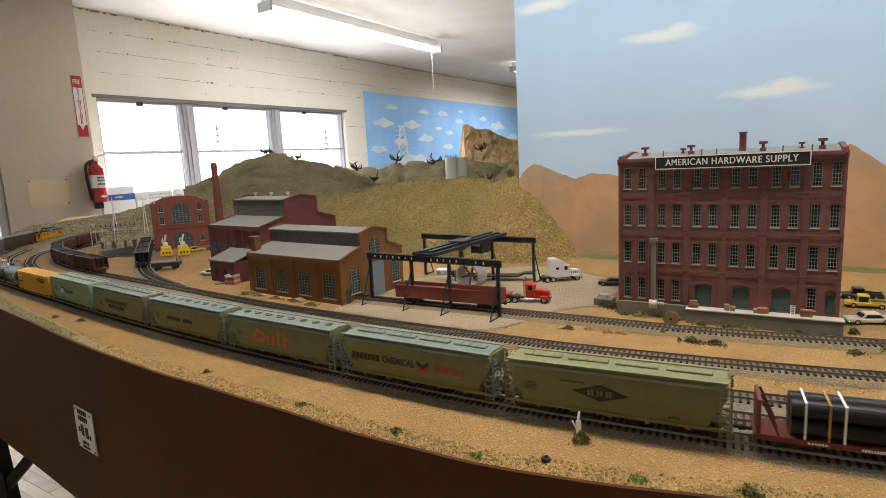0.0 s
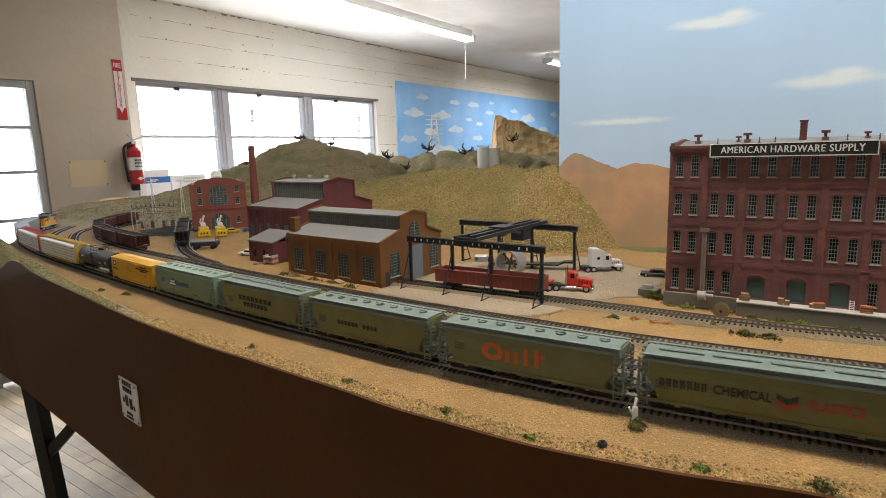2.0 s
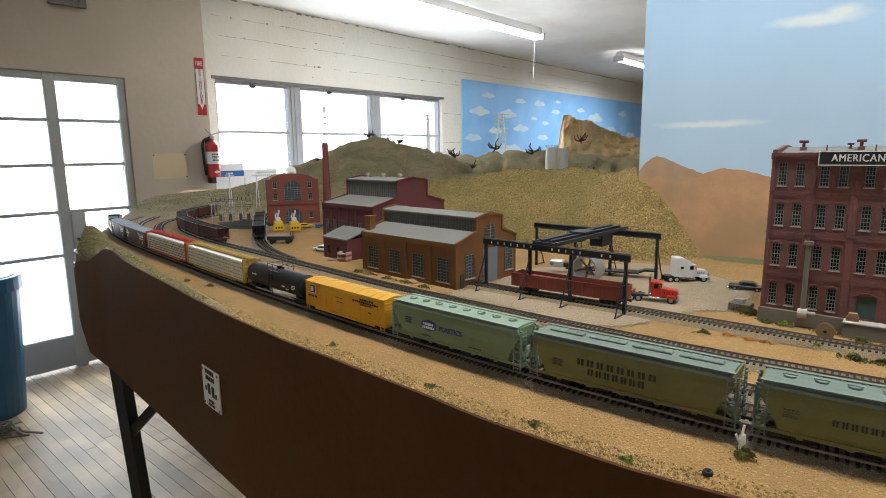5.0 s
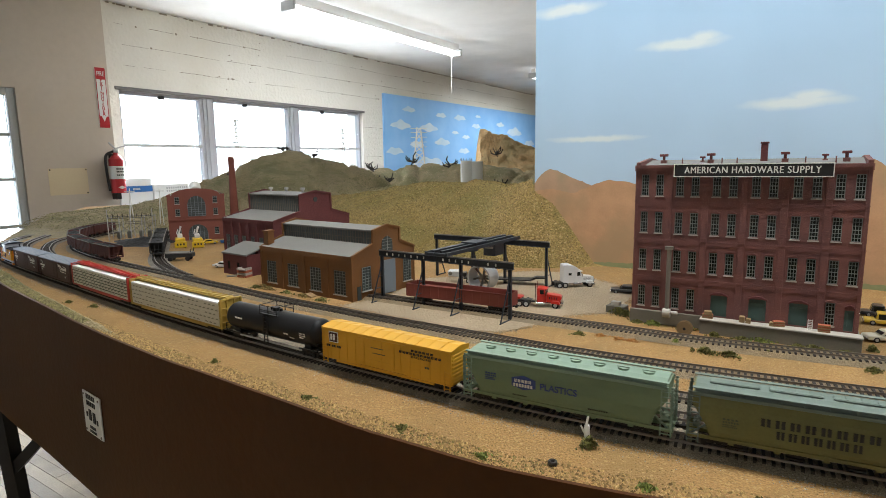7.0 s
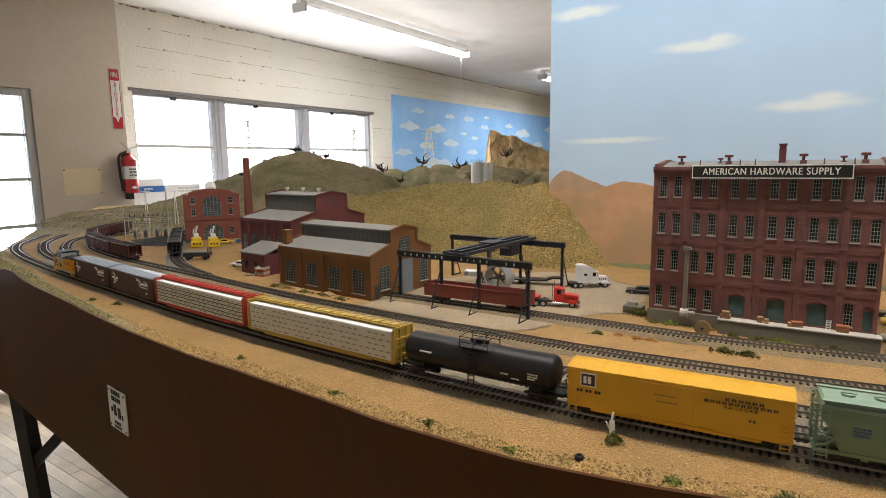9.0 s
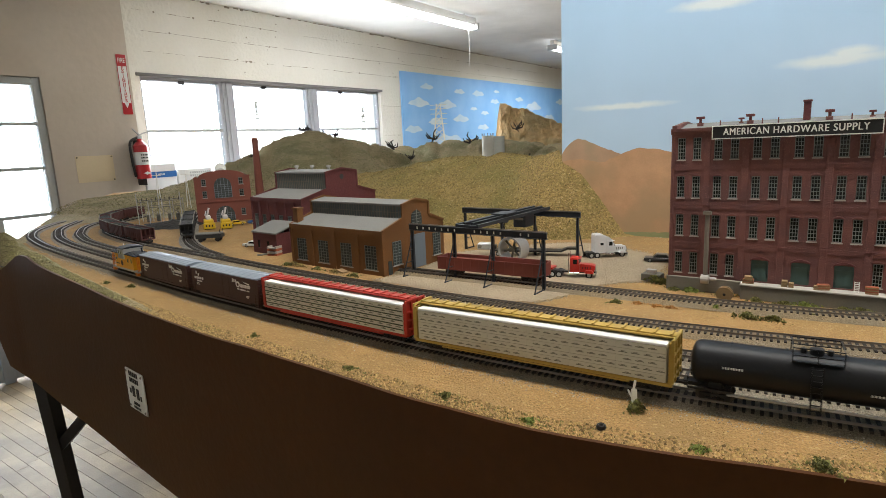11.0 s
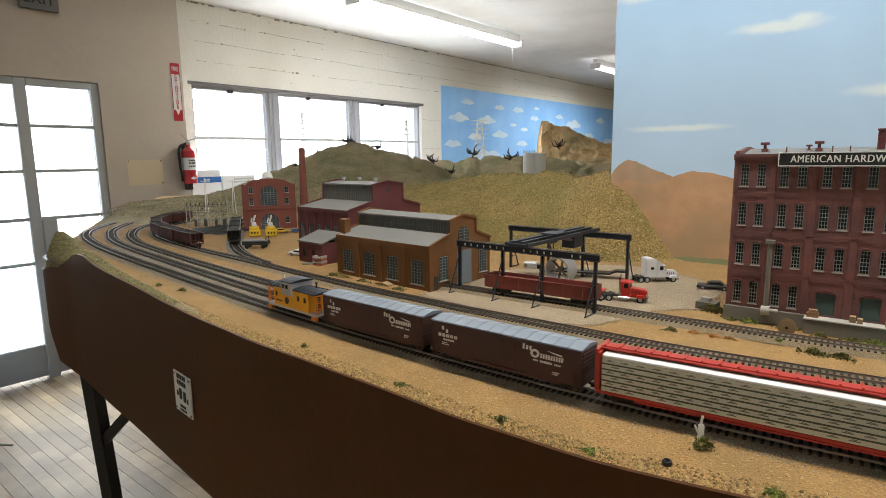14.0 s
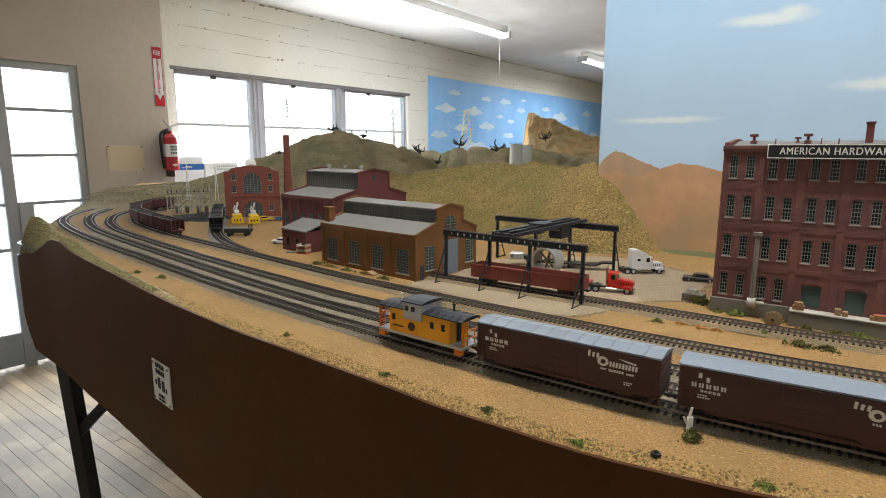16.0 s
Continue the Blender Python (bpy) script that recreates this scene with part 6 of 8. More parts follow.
def pipe_flatcar():
    L = 0.235
    t = thing("pipe_flatcar", pose(0, 0, 0), "brown bulkhead flat car loaded with black pipes", "flat car", "cars of the moving train")
    paint = material("brown_flatcar_paint", (0.14, 0.03, 0.022), 0.6, scale=35, vary=0.12)
    w = 0.0165
    part("deck", boxes((-L / 2, L / 2, -w, w, 0.0085, 0.0130), bevel=0.0003), paint, t)
    for s in (-1, 1):
        x = s * (L / 2 - 0.002)
        part("bulkhead", boxes((min(x, x - s * 0.003), max(x, x - s * 0.003), -w, w, 0.0131, 0.042), bevel=0.0004), paint, t)
        bm = bmesh.new()
        for y in (-w + 0.001, 0, w - 0.001):
            bar(bm, (s * (L / 2 - 0.006), y, 0.041), (s * (L / 2 - 0.018), y, 0.0131), 0.002)
        part("strut", bm, paint, t)
    for k in range(2):
        z = 0.0205 + 0.0148 * k
        for y in (-0.008, 0.008):
            bm = bmesh.new()
            rod(bm, (-L / 2 + 0.026, y, z), (L / 2 - 0.026, y, z), 0.0074, 20)
            part("pipe", bm, TANK, t, smooth=False)
    for x, mat in ((-0.082, SIGN_WHITE), (-0.066, OCHRE), (-0.056, SIGN_WHITE), (0.056, SIGN_WHITE), (0.066, OCHRE), (0.082, SIGN_WHITE)):
        bm = bmesh.new()
        box(bm, x - 0.0008, x + 0.0008, -w + 0.0006, w - 0.0006, 0.0427, 0.0433)
        box(bm, x - 0.0008, x + 0.0008, -w + 0.0003, -w + 0.0009, 0.0131, 0.0427)
        box(bm, x - 0.0008, x + 0.0008, w - 0.0009, w - 0.0003, 0.0131, 0.0427)
        part("strap", bm, mat, t, "tie-down strap")
    side_bars(t, [(-0.045, -0.030, 0.0108, 0.002, 8), (-0.080, -0.066, 0.0108, 0.0015, 6)], SIGN_WHITE, y=-w - 0.0002)
    running_gear(t, L, 0.028, 0.003)
    return t


def build_train():
    """Cars from the front backwards: (car, the way from the joint between the first two hoppers to its middle)."""
    cars = []
    pitch = 0.208
    y = -0.0181
    f = pipe_flatcar()
    cars.append((f, pitch + 0.127))
    t, _ = hopper("olive covered hopper with a black diamond emblem", HOPPER_OLIVE, ROOF_OLIVE, True)
    dia = shape_on_side(t, "emblem", [(-0.0325, 0.0295), (-0.0075, 0.0372), (0.0175, 0.0295), (-0.0075, 0.0218)], INK, y, "black diamond emblem")
    side_bars(t, [(-0.0185, 0.0055, 0.0295, 0.0058, 3)], HOPPER_OLIVE, y=y - 0.0005)
    side_bars(t, [(-0.044, -0.022, 0.0375, 0.0010, 14), (0.050, 0.060, 0.0165, 0.0014, 4)], INK)
    data_block(t, -0.078, 0.0315, INK_GREEN)
    cars.append((t, pitch / 2))
    t, _ = hopper("olive covered hopper lettered for chemical plastics", HOPPER_OLIVE, HOPPER_ROOF, True)
    side_bars(t, [(-0.080, -0.041, 0.0295, 0.0072, 7)], INK)
    lettering("lettering", "CHEMICAL", 0.0105, INK, t, pose(-0.0165, y, 0.0292, 90), weight=0.02, stretch=0.84)
    lettering("lettering", "PLASTICS", 0.0105, INK_RED, t, pose(0.0480, y, 0.0282, 90), "dark red lettering", weight=0.02, stretch=0.84)
    shape_on_side(t, "emblem", [(0.0080, 0.0345), (0.0155, 0.0305), (0.0230, 0.0345), (0.0230, 0.0302), (0.0155, 0.0262), (0.0080, 0.0302)], INK, y, "dark chevron emblem")
    shape_on_side(t, "emblem", [(0.0080, 0.0290), (0.0155, 0.0250), (0.0230, 0.0290), (0.0230, 0.0252), (0.0155, 0.0212), (0.0080, 0.0252)], INK_RED, y, "red chevron emblem")
    data_block(t, -0.083, 0.0300, INK_GREEN)
    cars.append((t, -pitch / 2))
    t, _ = hopper("grey-green covered hopper with orange lettering", HOPPER_GREY, HOPPER_ROOF, False)
    disc = [(-0.0335 + 0.0122 * math.cos(k * math.pi / 8), 0.0298 + 0.0094 * math.sin(k * math.pi / 8)) for k in range(16)]
    shape_on_side(t, "emblem", disc, ORANGE_INK, y, "large faded orange lettering")
    shape_on_side(t, "emblem_core", [(-0.0330 + 0.0060 * math.cos(k * math.pi / 6), 0.0298 + 0.0044 * math.sin(k * math.pi / 6)) for k in range(12)], HOPPER_GREY, y - 0.0004)
    side_bars(t, [(-0.0190, -0.0112, 0.0268, 0.0125, 1), (-0.0095, -0.0017, 0.0268, 0.0125, 1), (0.0010, 0.0090, 0.0298, 0.0180, 1), (0.0125, 0.0205, 0.0296, 0.0185, 1), (0.0180, 0.0275, 0.0325, 0.0038, 1)], ORANGE_INK)
    data_block(t, -0.078, 0.0325, INK_GREEN)
    cars.append((t, -1.5 * pitch))
    t, _ = hopper("olive covered hopper with dark railway lettering", HOPPER_OLIVE, HOPPER_ROOF, False)
    side_bars(t, [(-0.045, -0.009, 0.0280, 0.0050, 6), (-0.002, 0.022, 0.0280, 0.0050, 4)], INK)
    data_block(t, -0.078, 0.0315, INK_GREEN)
    cars.append((t, -2.5 * pitch))
    t, _ = hopper("olive covered hopper with two lines of dark lettering", HOPPER_OLIVE, HOPPER_ROOF, True)
    side_bars(t, [(-0.045, 0.035, 0.0320, 0.0062, 8), (-0.034, 0.024, 0.0232, 0.0062, 7)], INK)
    data_block(t, -0.072, 0.0295, INK_GREEN)
    cars.append((t, -3.5 * pitch))
    t, _ = hopper("clean mint-green covered hopper with a blue hexagon emblem", HOPPER_MINT, MINT_ROOF, False)
    shape_on_side(t, "emblem", [(-0.046, 0.0335), (-0.034, 0.0365), (-0.022, 0.0335), (-0.022, 0.0255), (-0.034, 0.0225), (-0.046, 0.0255)], INK_BLUE, y, "blue hexagon emblem")
    side_bars(t, [(-0.043, -0.025, 0.0312, 0.0030, 5), (-0.044, -0.024, 0.0268, 0.0030, 7)], SIGN_WHITE, y=y - 0.0005)
    lettering("lettering", "PLASTICS", 0.0086, INK_BLUE, t, pose(0.000, y, 0.0285, 90), "dark blue lettering", weight=0.015)
    data_block(t, -0.074, 0.0335, INK_BLUE)
    side_bars(t, [(-0.045, -0.030, 0.0165, 0.0010, 8), (0.028, 0.046, 0.0165, 0.0010, 9)], INK)
    cars.append((t, -4.5 * pitch))
    base = -5 * pitch
    t = boxcar("bright yellow boxcar with dark lettering", 0.184, YELLOW, YELLOW, 14)
    yb = -0.0178
    shape_on_side(t, "emblem_border", [(-0.080, 0.0305), (-0.0655, 0.0305), (-0.0655, 0.0435), (-0.080, 0.0435)], SIGN_WHITE, yb, "white-edged brown emblem")
    shape_on_side(t, "emblem", [(-0.079, 0.0315), (-0.0665, 0.0315), (-0.0665, 0.0425), (-0.079, 0.0425)], BOXCAR, yb - 0.0004)
    side_bars(t, [(-0.0770, -0.0685, 0.0370, 0.0070, 2)], SIGN_WHITE, y=yb - 0.0008)
    side_bars(t, [(-0.083, -0.058, 0.0265, 0.0026, 3), (0.042, 0.072, 0.0405, 0.0024, 6), (0.026, 0.082, 0.0370, 0.0024, 12)], INK, y=-0.0190)
    lettering("lettering", "RAILROAD", 0.0036, INK, t, pose(0.054, -0.0182, 0.0332, 90), space=1.6)
    side_bars(t, [(-0.014, 0.004, 0.0345, 0.0008, 8), (-0.012, 0.006, 0.0285, 0.0008, 8), (0.060, 0.066, 0.0250, 0.0020, 2)], INK_GREEN, y=-0.0190)
    cars.append((t, base - 0.100))
    base -= 0.200
    cars.append((tank_car(), base - 0.096))
    base -= 0.192
    t = centerbeam("ochre centre-beam flat car stacked with wrapped lumber", 0.272, OCHRE, True)
    cars.append((t, base - 0.1425))
    base -= 0.285
    t = centerbeam("red centre-beam flat car stacked with wrapped lumber", 0.262, RED, False)
    cars.append((t, base - 0.1375))
    base -= 0.275
    for k in range(2):
        t = boxcar("dark brown boxcar with white lettering and galvanised roof", 0.186, BOXCAR, GALV, 2)
        yb = -0.0176
        side_bars(t, [(-0.078, -0.074, 0.0395, 0.0042, 1), (-0.072, -0.068, 0.0365, 0.0042, 1), (-0.083, -0.055, 0.0310, 0.0038, 5), (-0.076, -0.060, 0.0262, 0.0022, 5), (-0.078, -0.070, 0.0225, 0.0010, 4), (-0.078, -0.068, 0.0205, 0.0010, 5), (0.062, 0.070, 0.0185, 0.0012, 4), (0.062, 0.068, 0.0165, 0.0012, 3)], SIGN_WHITE, "white lettering", y=yb)
        for k in range(3):
            x = 0.0275 + k * 0.0040
            shape_on_side(t, "script_bar", [(x, 0.0365), (x + 0.0021, 0.0362), (x + 0.0028, 0.0405 + 0.0012 * (k == 0)), (x + 0.0007, 0.0410 + 0.0012 * (k == 0))], SIGN_WHITE, yb)
        shape_on_side(t, "script_disc", [(0.0420 + 0.0052 * math.cos(q * math.pi / 7), 0.0340 + 0.0046 * math.sin(q * math.pi / 7)) for q in range(14)], SIGN_WHITE, yb)
        shape_on_side(t, "script_disc", [(0.0424 + 0.0024 * math.cos(q * math.pi / 5), 0.0340 + 0.0022 * math.sin(q * math.pi / 5)) for q in range(10)], BOXCAR, yb - 0.0004)
        for k in range(9):
            x = 0.0480 + k * 0.0029
            shape_on_side(t, "script_bar", [(x, 0.0305), (x + 0.0017, 0.0303), (x + 0.0024, 0.0350), (x + 0.0007, 0.0352)], SIGN_WHITE, yb)
        side_bars(t, [(0.040, 0.046, 0.0270, 0.0016, 3), (0.048, 0.062, 0.0268, 0.0022, 6), (0.064, 0.071, 0.0265, 0.0016, 4)], SIGN_WHITE, "white script lettering", y=yb)
        shape_on_side(t, "emblem_stroke", [(0.056, 0.0395), (0.072, 0.0375), (0.072, 0.0360), (0.064, 0.0372)], SIGN_WHITE, yb)
        cars.append((t, base - 0.100))
        base -= 0.200
    cars.append((caboose(), base - 0.075))
    return cars


TRAIN = build_train()
SPEED, START = 0.1408, 3.122   # metres a second, and where the first joint stands at the start


def car_pose(s):
    a, b = A.at(s - 0.062), A.at(s + 0.062)
    m = (a + b) / 2
    d = b - a
    return pose(m.x, m.y, RAIL, 0, 0, math.degrees(math.atan2(d.y, d.x)))


def motions():
    for car, offset in TRAIN:
        walk(car, [(k * 0.5, car_pose(START + offset + SPEED * k * 0.5)) for k in range(33)])


# ---- room fixtures ----
def tube_fixture(x, y, z, turn, label):
    t = thing("fluorescent_lamp", pose(x, y, 0, 0, 0, turn), label, "ceiling lamp", "ceiling lamps")
    t.location.z = z
    part("housing", prism([(-0.028, 0.10), (0.028, 0.10), (0.028, 0.045), (0.034, 0.022), (-0.034, 0.022), (-0.028, 0.045)], -1.18, 1.18, m=Matrix(((0, 1, 0, 0), (1, 0, 0, 0), (0, 0, 1, 0), (0, 0, 0, 1)))), WHITE_TRIM, t, "white metal housing")
    for s in (-0.035, 0.035):
        part("tube", rods(((-1.15, s, 0.0), (1.15, s, 0.0), 0.018), seg=12), TUBE, t, "lit white tube")
    for x in (-1.17, 1.17):
        part("end_cap", boxes((x - 0.012, x + 0.012, -0.07, 0.07, -0.025, 0.045), bevel=0.004), STEEL_SASH, t)
    part("hanger", rods(((-1.0, 0, 0.10), (-1.0, 0, 0.123), 0.01), ((1.0, 0, 0.10), (1.0, 0, 0.123), 0.01)), WHITE_TRIM, t)
    part("pull_cord", rods(((1.0, -0.05, -0.42), (1.0, -0.05, 0.03), 0.003), seg=6), WHITE_TRIM, t, "thin white pull cord")


# fixtures for the two seen tubes and the assumed one over the layout
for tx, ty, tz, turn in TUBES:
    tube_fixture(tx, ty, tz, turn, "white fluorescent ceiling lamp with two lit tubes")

RED_SAFE = material("extinguisher_red", (0.42, 0.02, 0.025), 0.3, scale=10, vary=0.06, coat=0.3)
EXIT_GREY = material("dull_sign_grey", (0.16, 0.155, 0.15), 0.6, scale=12, vary=0.15)
PAPER = material("yellowed_paper", (0.60, 0.50, 0.33), 0.8, scale=6, vary=0.06)
CARD = material("white_card", (0.72, 0.72, 0.70), 0.7, scale=6, vary=0.04)
BLUE_INK = material("blue_print", (0.03, 0.13, 0.38), 0.6, scale=20, vary=0.08)


def wall_things():
    y = -0.17
    t = thing("fire_extinguisher", ROOM @ pose(-0.165, y - 0.085, 1.31) @ Matrix.Scale(0.84, 4), "red fire extinguisher with white label hung on the wall corner", "fire extinguisher")
    part("cylinder", rods(((0, 0, 0.0), (0, 0, 0.30), 0.062), ((0, 0, 0.30), (0, 0, 0.335), 0.062, 20, 0.03), ((0, 0, 0.335), (0, 0, 0.36), 0.022, 14), seg=22), RED_SAFE, t)
    part("label", rods(((0, 0, 0.125), (0, 0, 0.24), 0.0632), seg=22), CARD, t, "white instruction label")
    bm = bmesh.new()
    for z, n in ((0.215, 4), (0.19, 5), (0.16, 4)):
        word_bars(bm, -0.035, 0.03, z, 0.014, n, -0.0625, 0.002)
    part("printing", bm, BLACK, t)
    part("valve", boxes((-0.02, 0.02, -0.015, 0.015, 0.36, 0.39), bevel=0.003), STEEL_SASH, t)
    bm = bmesh.new()
    bar(bm, (0.0, 0, 0.395), (0.11, 0, 0.43), 0.014, 0.01)
    bar(bm, (0.0, 0, 0.40), (-0.05, 0, 0.45), 0.014, 0.01)
    part("lever", bm, STEEL_SASH, t)
    bm = bmesh.new()
    pts = spline([(-0.02, 0.37), (-0.085, 0.33), (-0.09, 0.2), (-0.075, 0.02)], 6)
    for a, b in zip(pts, pts[1:]):
        rod(bm, (a.x, 0, a.y), (b.x, 0, b.y), 0.012, 8)
    part("hose", bm, BLACK, t)
    part("bracket", boxes((-0.02, 0.02, 0.0, 0.083, -0.06, 0.35)), BLACK, t)
    part("diamond", prism([(-0.03, 0.05), (0, 0.065), (0.03, 0.05), (0, 0.035)], -0.066, -0.06), CARD, t)
    # sign above it
    s = thing("extinguisher_sign", ROOM @ pose(-0.178, y - 0.004, 1.80) @ Matrix.Diagonal((0.68, 1, 1, 1)), "tall red and white fire extinguisher sign on the wall", "sign")
    part("plate", boxes((-0.055, 0.055, 0, 0.003, 0, 0.44), bevel=0.001), RED_SAFE, s)
    part("white_field", prism([(-0.046, 0.355), (0.046, 0.355), (0.046, 0.085), (0.026, 0.085), (0, 0.045), (-0.026, 0.085), (-0.046, 0.085)], -0.002, -0.0005), CARD, s, "white arrow field")
    lettering("lettering", "FIRE", 0.050, CARD, s, pose(0, -0.0015, 0.395, 90), "white letters", depth=0.0008, stretch=0.9)
    for i, c in enumerate("EXTINGUISHER"):
        lettering("letter", c, 0.031, RED_SAFE, s, pose(0, -0.0028, 0.342 - i * 0.0220, 90), depth=0.0005, stretch=1.5, weight=0.015)
    part("border", boxes((-0.057, -0.0552, -0.001, 0.003, 0, 0.44), (0.0552, 0.057, -0.001, 0.003, 0, 0.44)), CARD, s)
    # paper notice
    n = thing("paper_notice", ROOM @ pose(-0.47, y - 0.003, 1.31), "yellowed blank paper notice pinned to the wall", "notice")
    part("sheet", boxes((-0.13, 0.13, 0, 0.0015, 0, 0.19)), PAPER, n)
    for x, z in ((0.12, 0.18), (0.12, 0.01), (-0.12, 0.18)):
        part("pin", rods(((x, 0, z), (x, -0.006, z), 0.005)), BLACK, n)
    # exit sign high on the wall
    e = thing("exit_sign", ROOM @ pose(-1.06, y - 0.005, 2.47) @ Matrix.Scale(0.66, 4), "dark grey exit sign with black letters high on the wall", "sign")
    part("case", boxes((-0.17, 0.17, -0.05, 0.0, 0, 0.20), bevel=0.006), EXIT_GREY, e)
    lettering("lettering", "EXIT", 0.15, BLACK, e, pose(0.0, -0.052, 0.10, 90), "black letters", depth=0.001, stretch=0.9)
    # boxes on the window ledge behind the hill
    b = thing("card_box", ROOM @ pose(0.02, -0.10, 1.20), "white and blue cardboard parcel box by the window", "box")
    part("carton", boxes((-0.13, 0.13, -0.068, 0.045, 0, 0.212), bevel=0.004), CARD, b)
    part("stripe", boxes((-0.128, 0.130, -0.0705, -0.0685, 0.105, 0.153)), BLUE_INK, b, "blue printed stripe")
    bm = bmesh.new()
    word_bars(bm, -0.03, 0.03, 0.13, 0.014, 6, -0.0715, 0.001)
    part("printing", bm, CARD, b)
    b = thing("white_basket", ROOM @ pose(0.32, -0.10, 1.20), "low white perforated plastic basket by the window", "basket")
    part("tub", boxes((-0.16, 0.16, -0.068, 0.045, 0, 0.160), bevel=0.006), CARD, b)
    bm = bmesh.new()
    for i in range(10):
        for j in range(2):
            box(bm, -0.05 + i * 0.02, -0.038 + i * 0.02, -0.0695, -0.0675, 0.095 + j * 0.025, 0.11 + j * 0.025)
    tagged(part("perforations", bm, STEEL_SASH, b), kind="stuff")
    led = thing("window_ledge", ROOM @ pose(0, 0, 0), "deep white ledge below the windows", "ledge", kind="structure")
    part("board", boxes((-0.2, 3.1, -0.45, -0.055, 1.17, 1.1995)), WHITE_TRIM, led)


wall_things()


def mural():
    m = bpy.data.materials.new("mural_sky")
    m.use_nodes = True
    nt = m.node_tree
    b = nt.nodes["Principled BSDF"]
    b.inputs["Roughness"].default_value = 0.7
    co = nt.nodes.new("ShaderNodeTexCoord")
    n = nt.nodes.new("ShaderNodeTexNoise")
    n.inputs["Scale"].default_value = 2.5
    n.inputs["Detail"].default_value = 6
    nt.links.new(co.outputs["Object"], n.inputs["Vector"])
    ramp = nt.nodes.new("ShaderNodeValToRGB")
    e = ramp.color_ramp.elements
    e[0].position, e[0].color = 0.3, (0.20, 0.46, 0.86, 1)
    e[1].position, e[1].color = 0.75, (0.32, 0.58, 0.92, 1)
    nt.links.new(n.outputs[0], ramp.inputs[0])
    nt.links.new(ramp.outputs[0], b.inputs["Base Color"])
    t = thing("painted_mural", ROOM @ pose(3.35, -0.02, 1.25), "bright blue painted sky board with white clouds on the wall", "mural", kind="structure")
    part("board", boxes((0, 7.2, 0, 0.018, 0, 1.14)), m, t)
    white = material("painted_cloud_white", (0.62, 0.73, 0.86), 0.75, scale=7, vary=0.12, second=(0.46, 0.64, 0.86))
    rnd = random.Random(41)
    spots = [(0.55, 0.98, 0.30), (0.36, 0.76, 0.46), (1.02, 0.75, 0.46), (1.34, 0.95, 0.28), (1.86, 0.94, 0.34), (0.22, 0.42, 0.38), (0.72, 0.52, 0.34), (1.36, 0.56, 0.42), (1.72, 0.72, 0.20), (2.42, 1.00, 0.18), (2.36, 0.84, 0.28), (1.02, 0.22, 0.82), (1.98, 0.44, 0.34), (1.48, 0.20, 0.40), (0.36, 0.10, 0.36), (2.30, 0.24, 0.24), (2.04, 0.66, 0.24), (1.9, 0.14, 0.3), (2.75, 0.62, 0.44), (2.9, 0.28, 0.3), (3.2, 0.9, 0.3), (3.3, 0.5, 0.5), (3.75, 0.78, 0.6), (3.9, 0.36, 0.5), (4.4, 0.6, 0.44), (4.9, 0.9, 0.4), (5.3, 0.5, 0.5), (6.0, 0.7, 0.5)]
    for i, (x, z, w) in enumerate(spots):
        n = 26
        ph = rnd.uniform(0, 6)
        top = [(x - w / 2 + w * k / n, z + w * 0.20 * max(0.0, math.sin(math.pi * k / n)) ** 0.7 * (0.84 + 0.16 * math.sin(ph + 13.0 * k / n)) - 0.02) for k in range(n + 1)]
        foot = [(x + w / 2 - w * k / n, z - 0.02 - w * 0.09 * math.sin(math.pi * k / n) * (0.75 + 0.25 * math.sin(ph * 2 + 11.0 * k / n))) for k in range(1, n)]
        part("cloud", prism(top + foot, -0.0016 - 0.0002 * (i % 4), -0.0006), white, t)


mural()


def bin_and_mop():
    blue = material("blue_bin_plastic", (0.02, 0.10, 0.20), 0.45, scale=6, vary=0.1)
    t = thing("waste_bin", pose(-3.20, 2.74, 0), "tall blue plastic waste bin with rim and handles", "waste bin")
    part("body", rods(((0, 0, 0.0), (0, 0, 0.74), 0.20, 32, 0.245)), blue, t)
    part("rim", rods(((0, 0, 0.74), (0, 0, 0.82), 0.262, 32)), blue, t)
    for s in (-1, 1):
        bm = bmesh.new()
        a = s * 0.7
        for k0, k1 in (((0.24, -0.05, 0.80), (0.27, -0.05, 0.93)), ((0.27, -0.05, 0.93), (0.27, 0.07, 0.93)), ((0.27, 0.07, 0.93), (0.24, 0.07, 0.80))):
            rod(bm, k0, k1, 0.009, 8)
        part("handle", bm, BLACK, t, m=pose(0, 0, 0, 0, 0, -60 if s < 0 else 120))
    part("bin_liner", rods(((0, 0, 0.8201), (0, 0, 0.824), 0.23, 32)), BLACK, t)
    mop = thing("mop_head", pose(-2.92, 2.50, 0), "grey string mop head lying on the floor", "mop")
    rnd = random.Random(2)
    bm = bmesh.new()
    for i in range(70):
        p = Vector((rnd.gauss(0, 0.05), rnd.gauss(0, 0.05), rnd.uniform(0.02, 0.06)))
        a = rnd.uniform(0, 6.28)
        q = p + Vector((math.cos(a) * 0.12, math.sin(a) * 0.12, 0))
        q.z = rnd.uniform(0.004, 0.02)
        rod(bm, p, q, 0.006, 5)
    tagged(part("string", bm, STONE_DARK, mop), kind="stuff")


bin_and_mop()


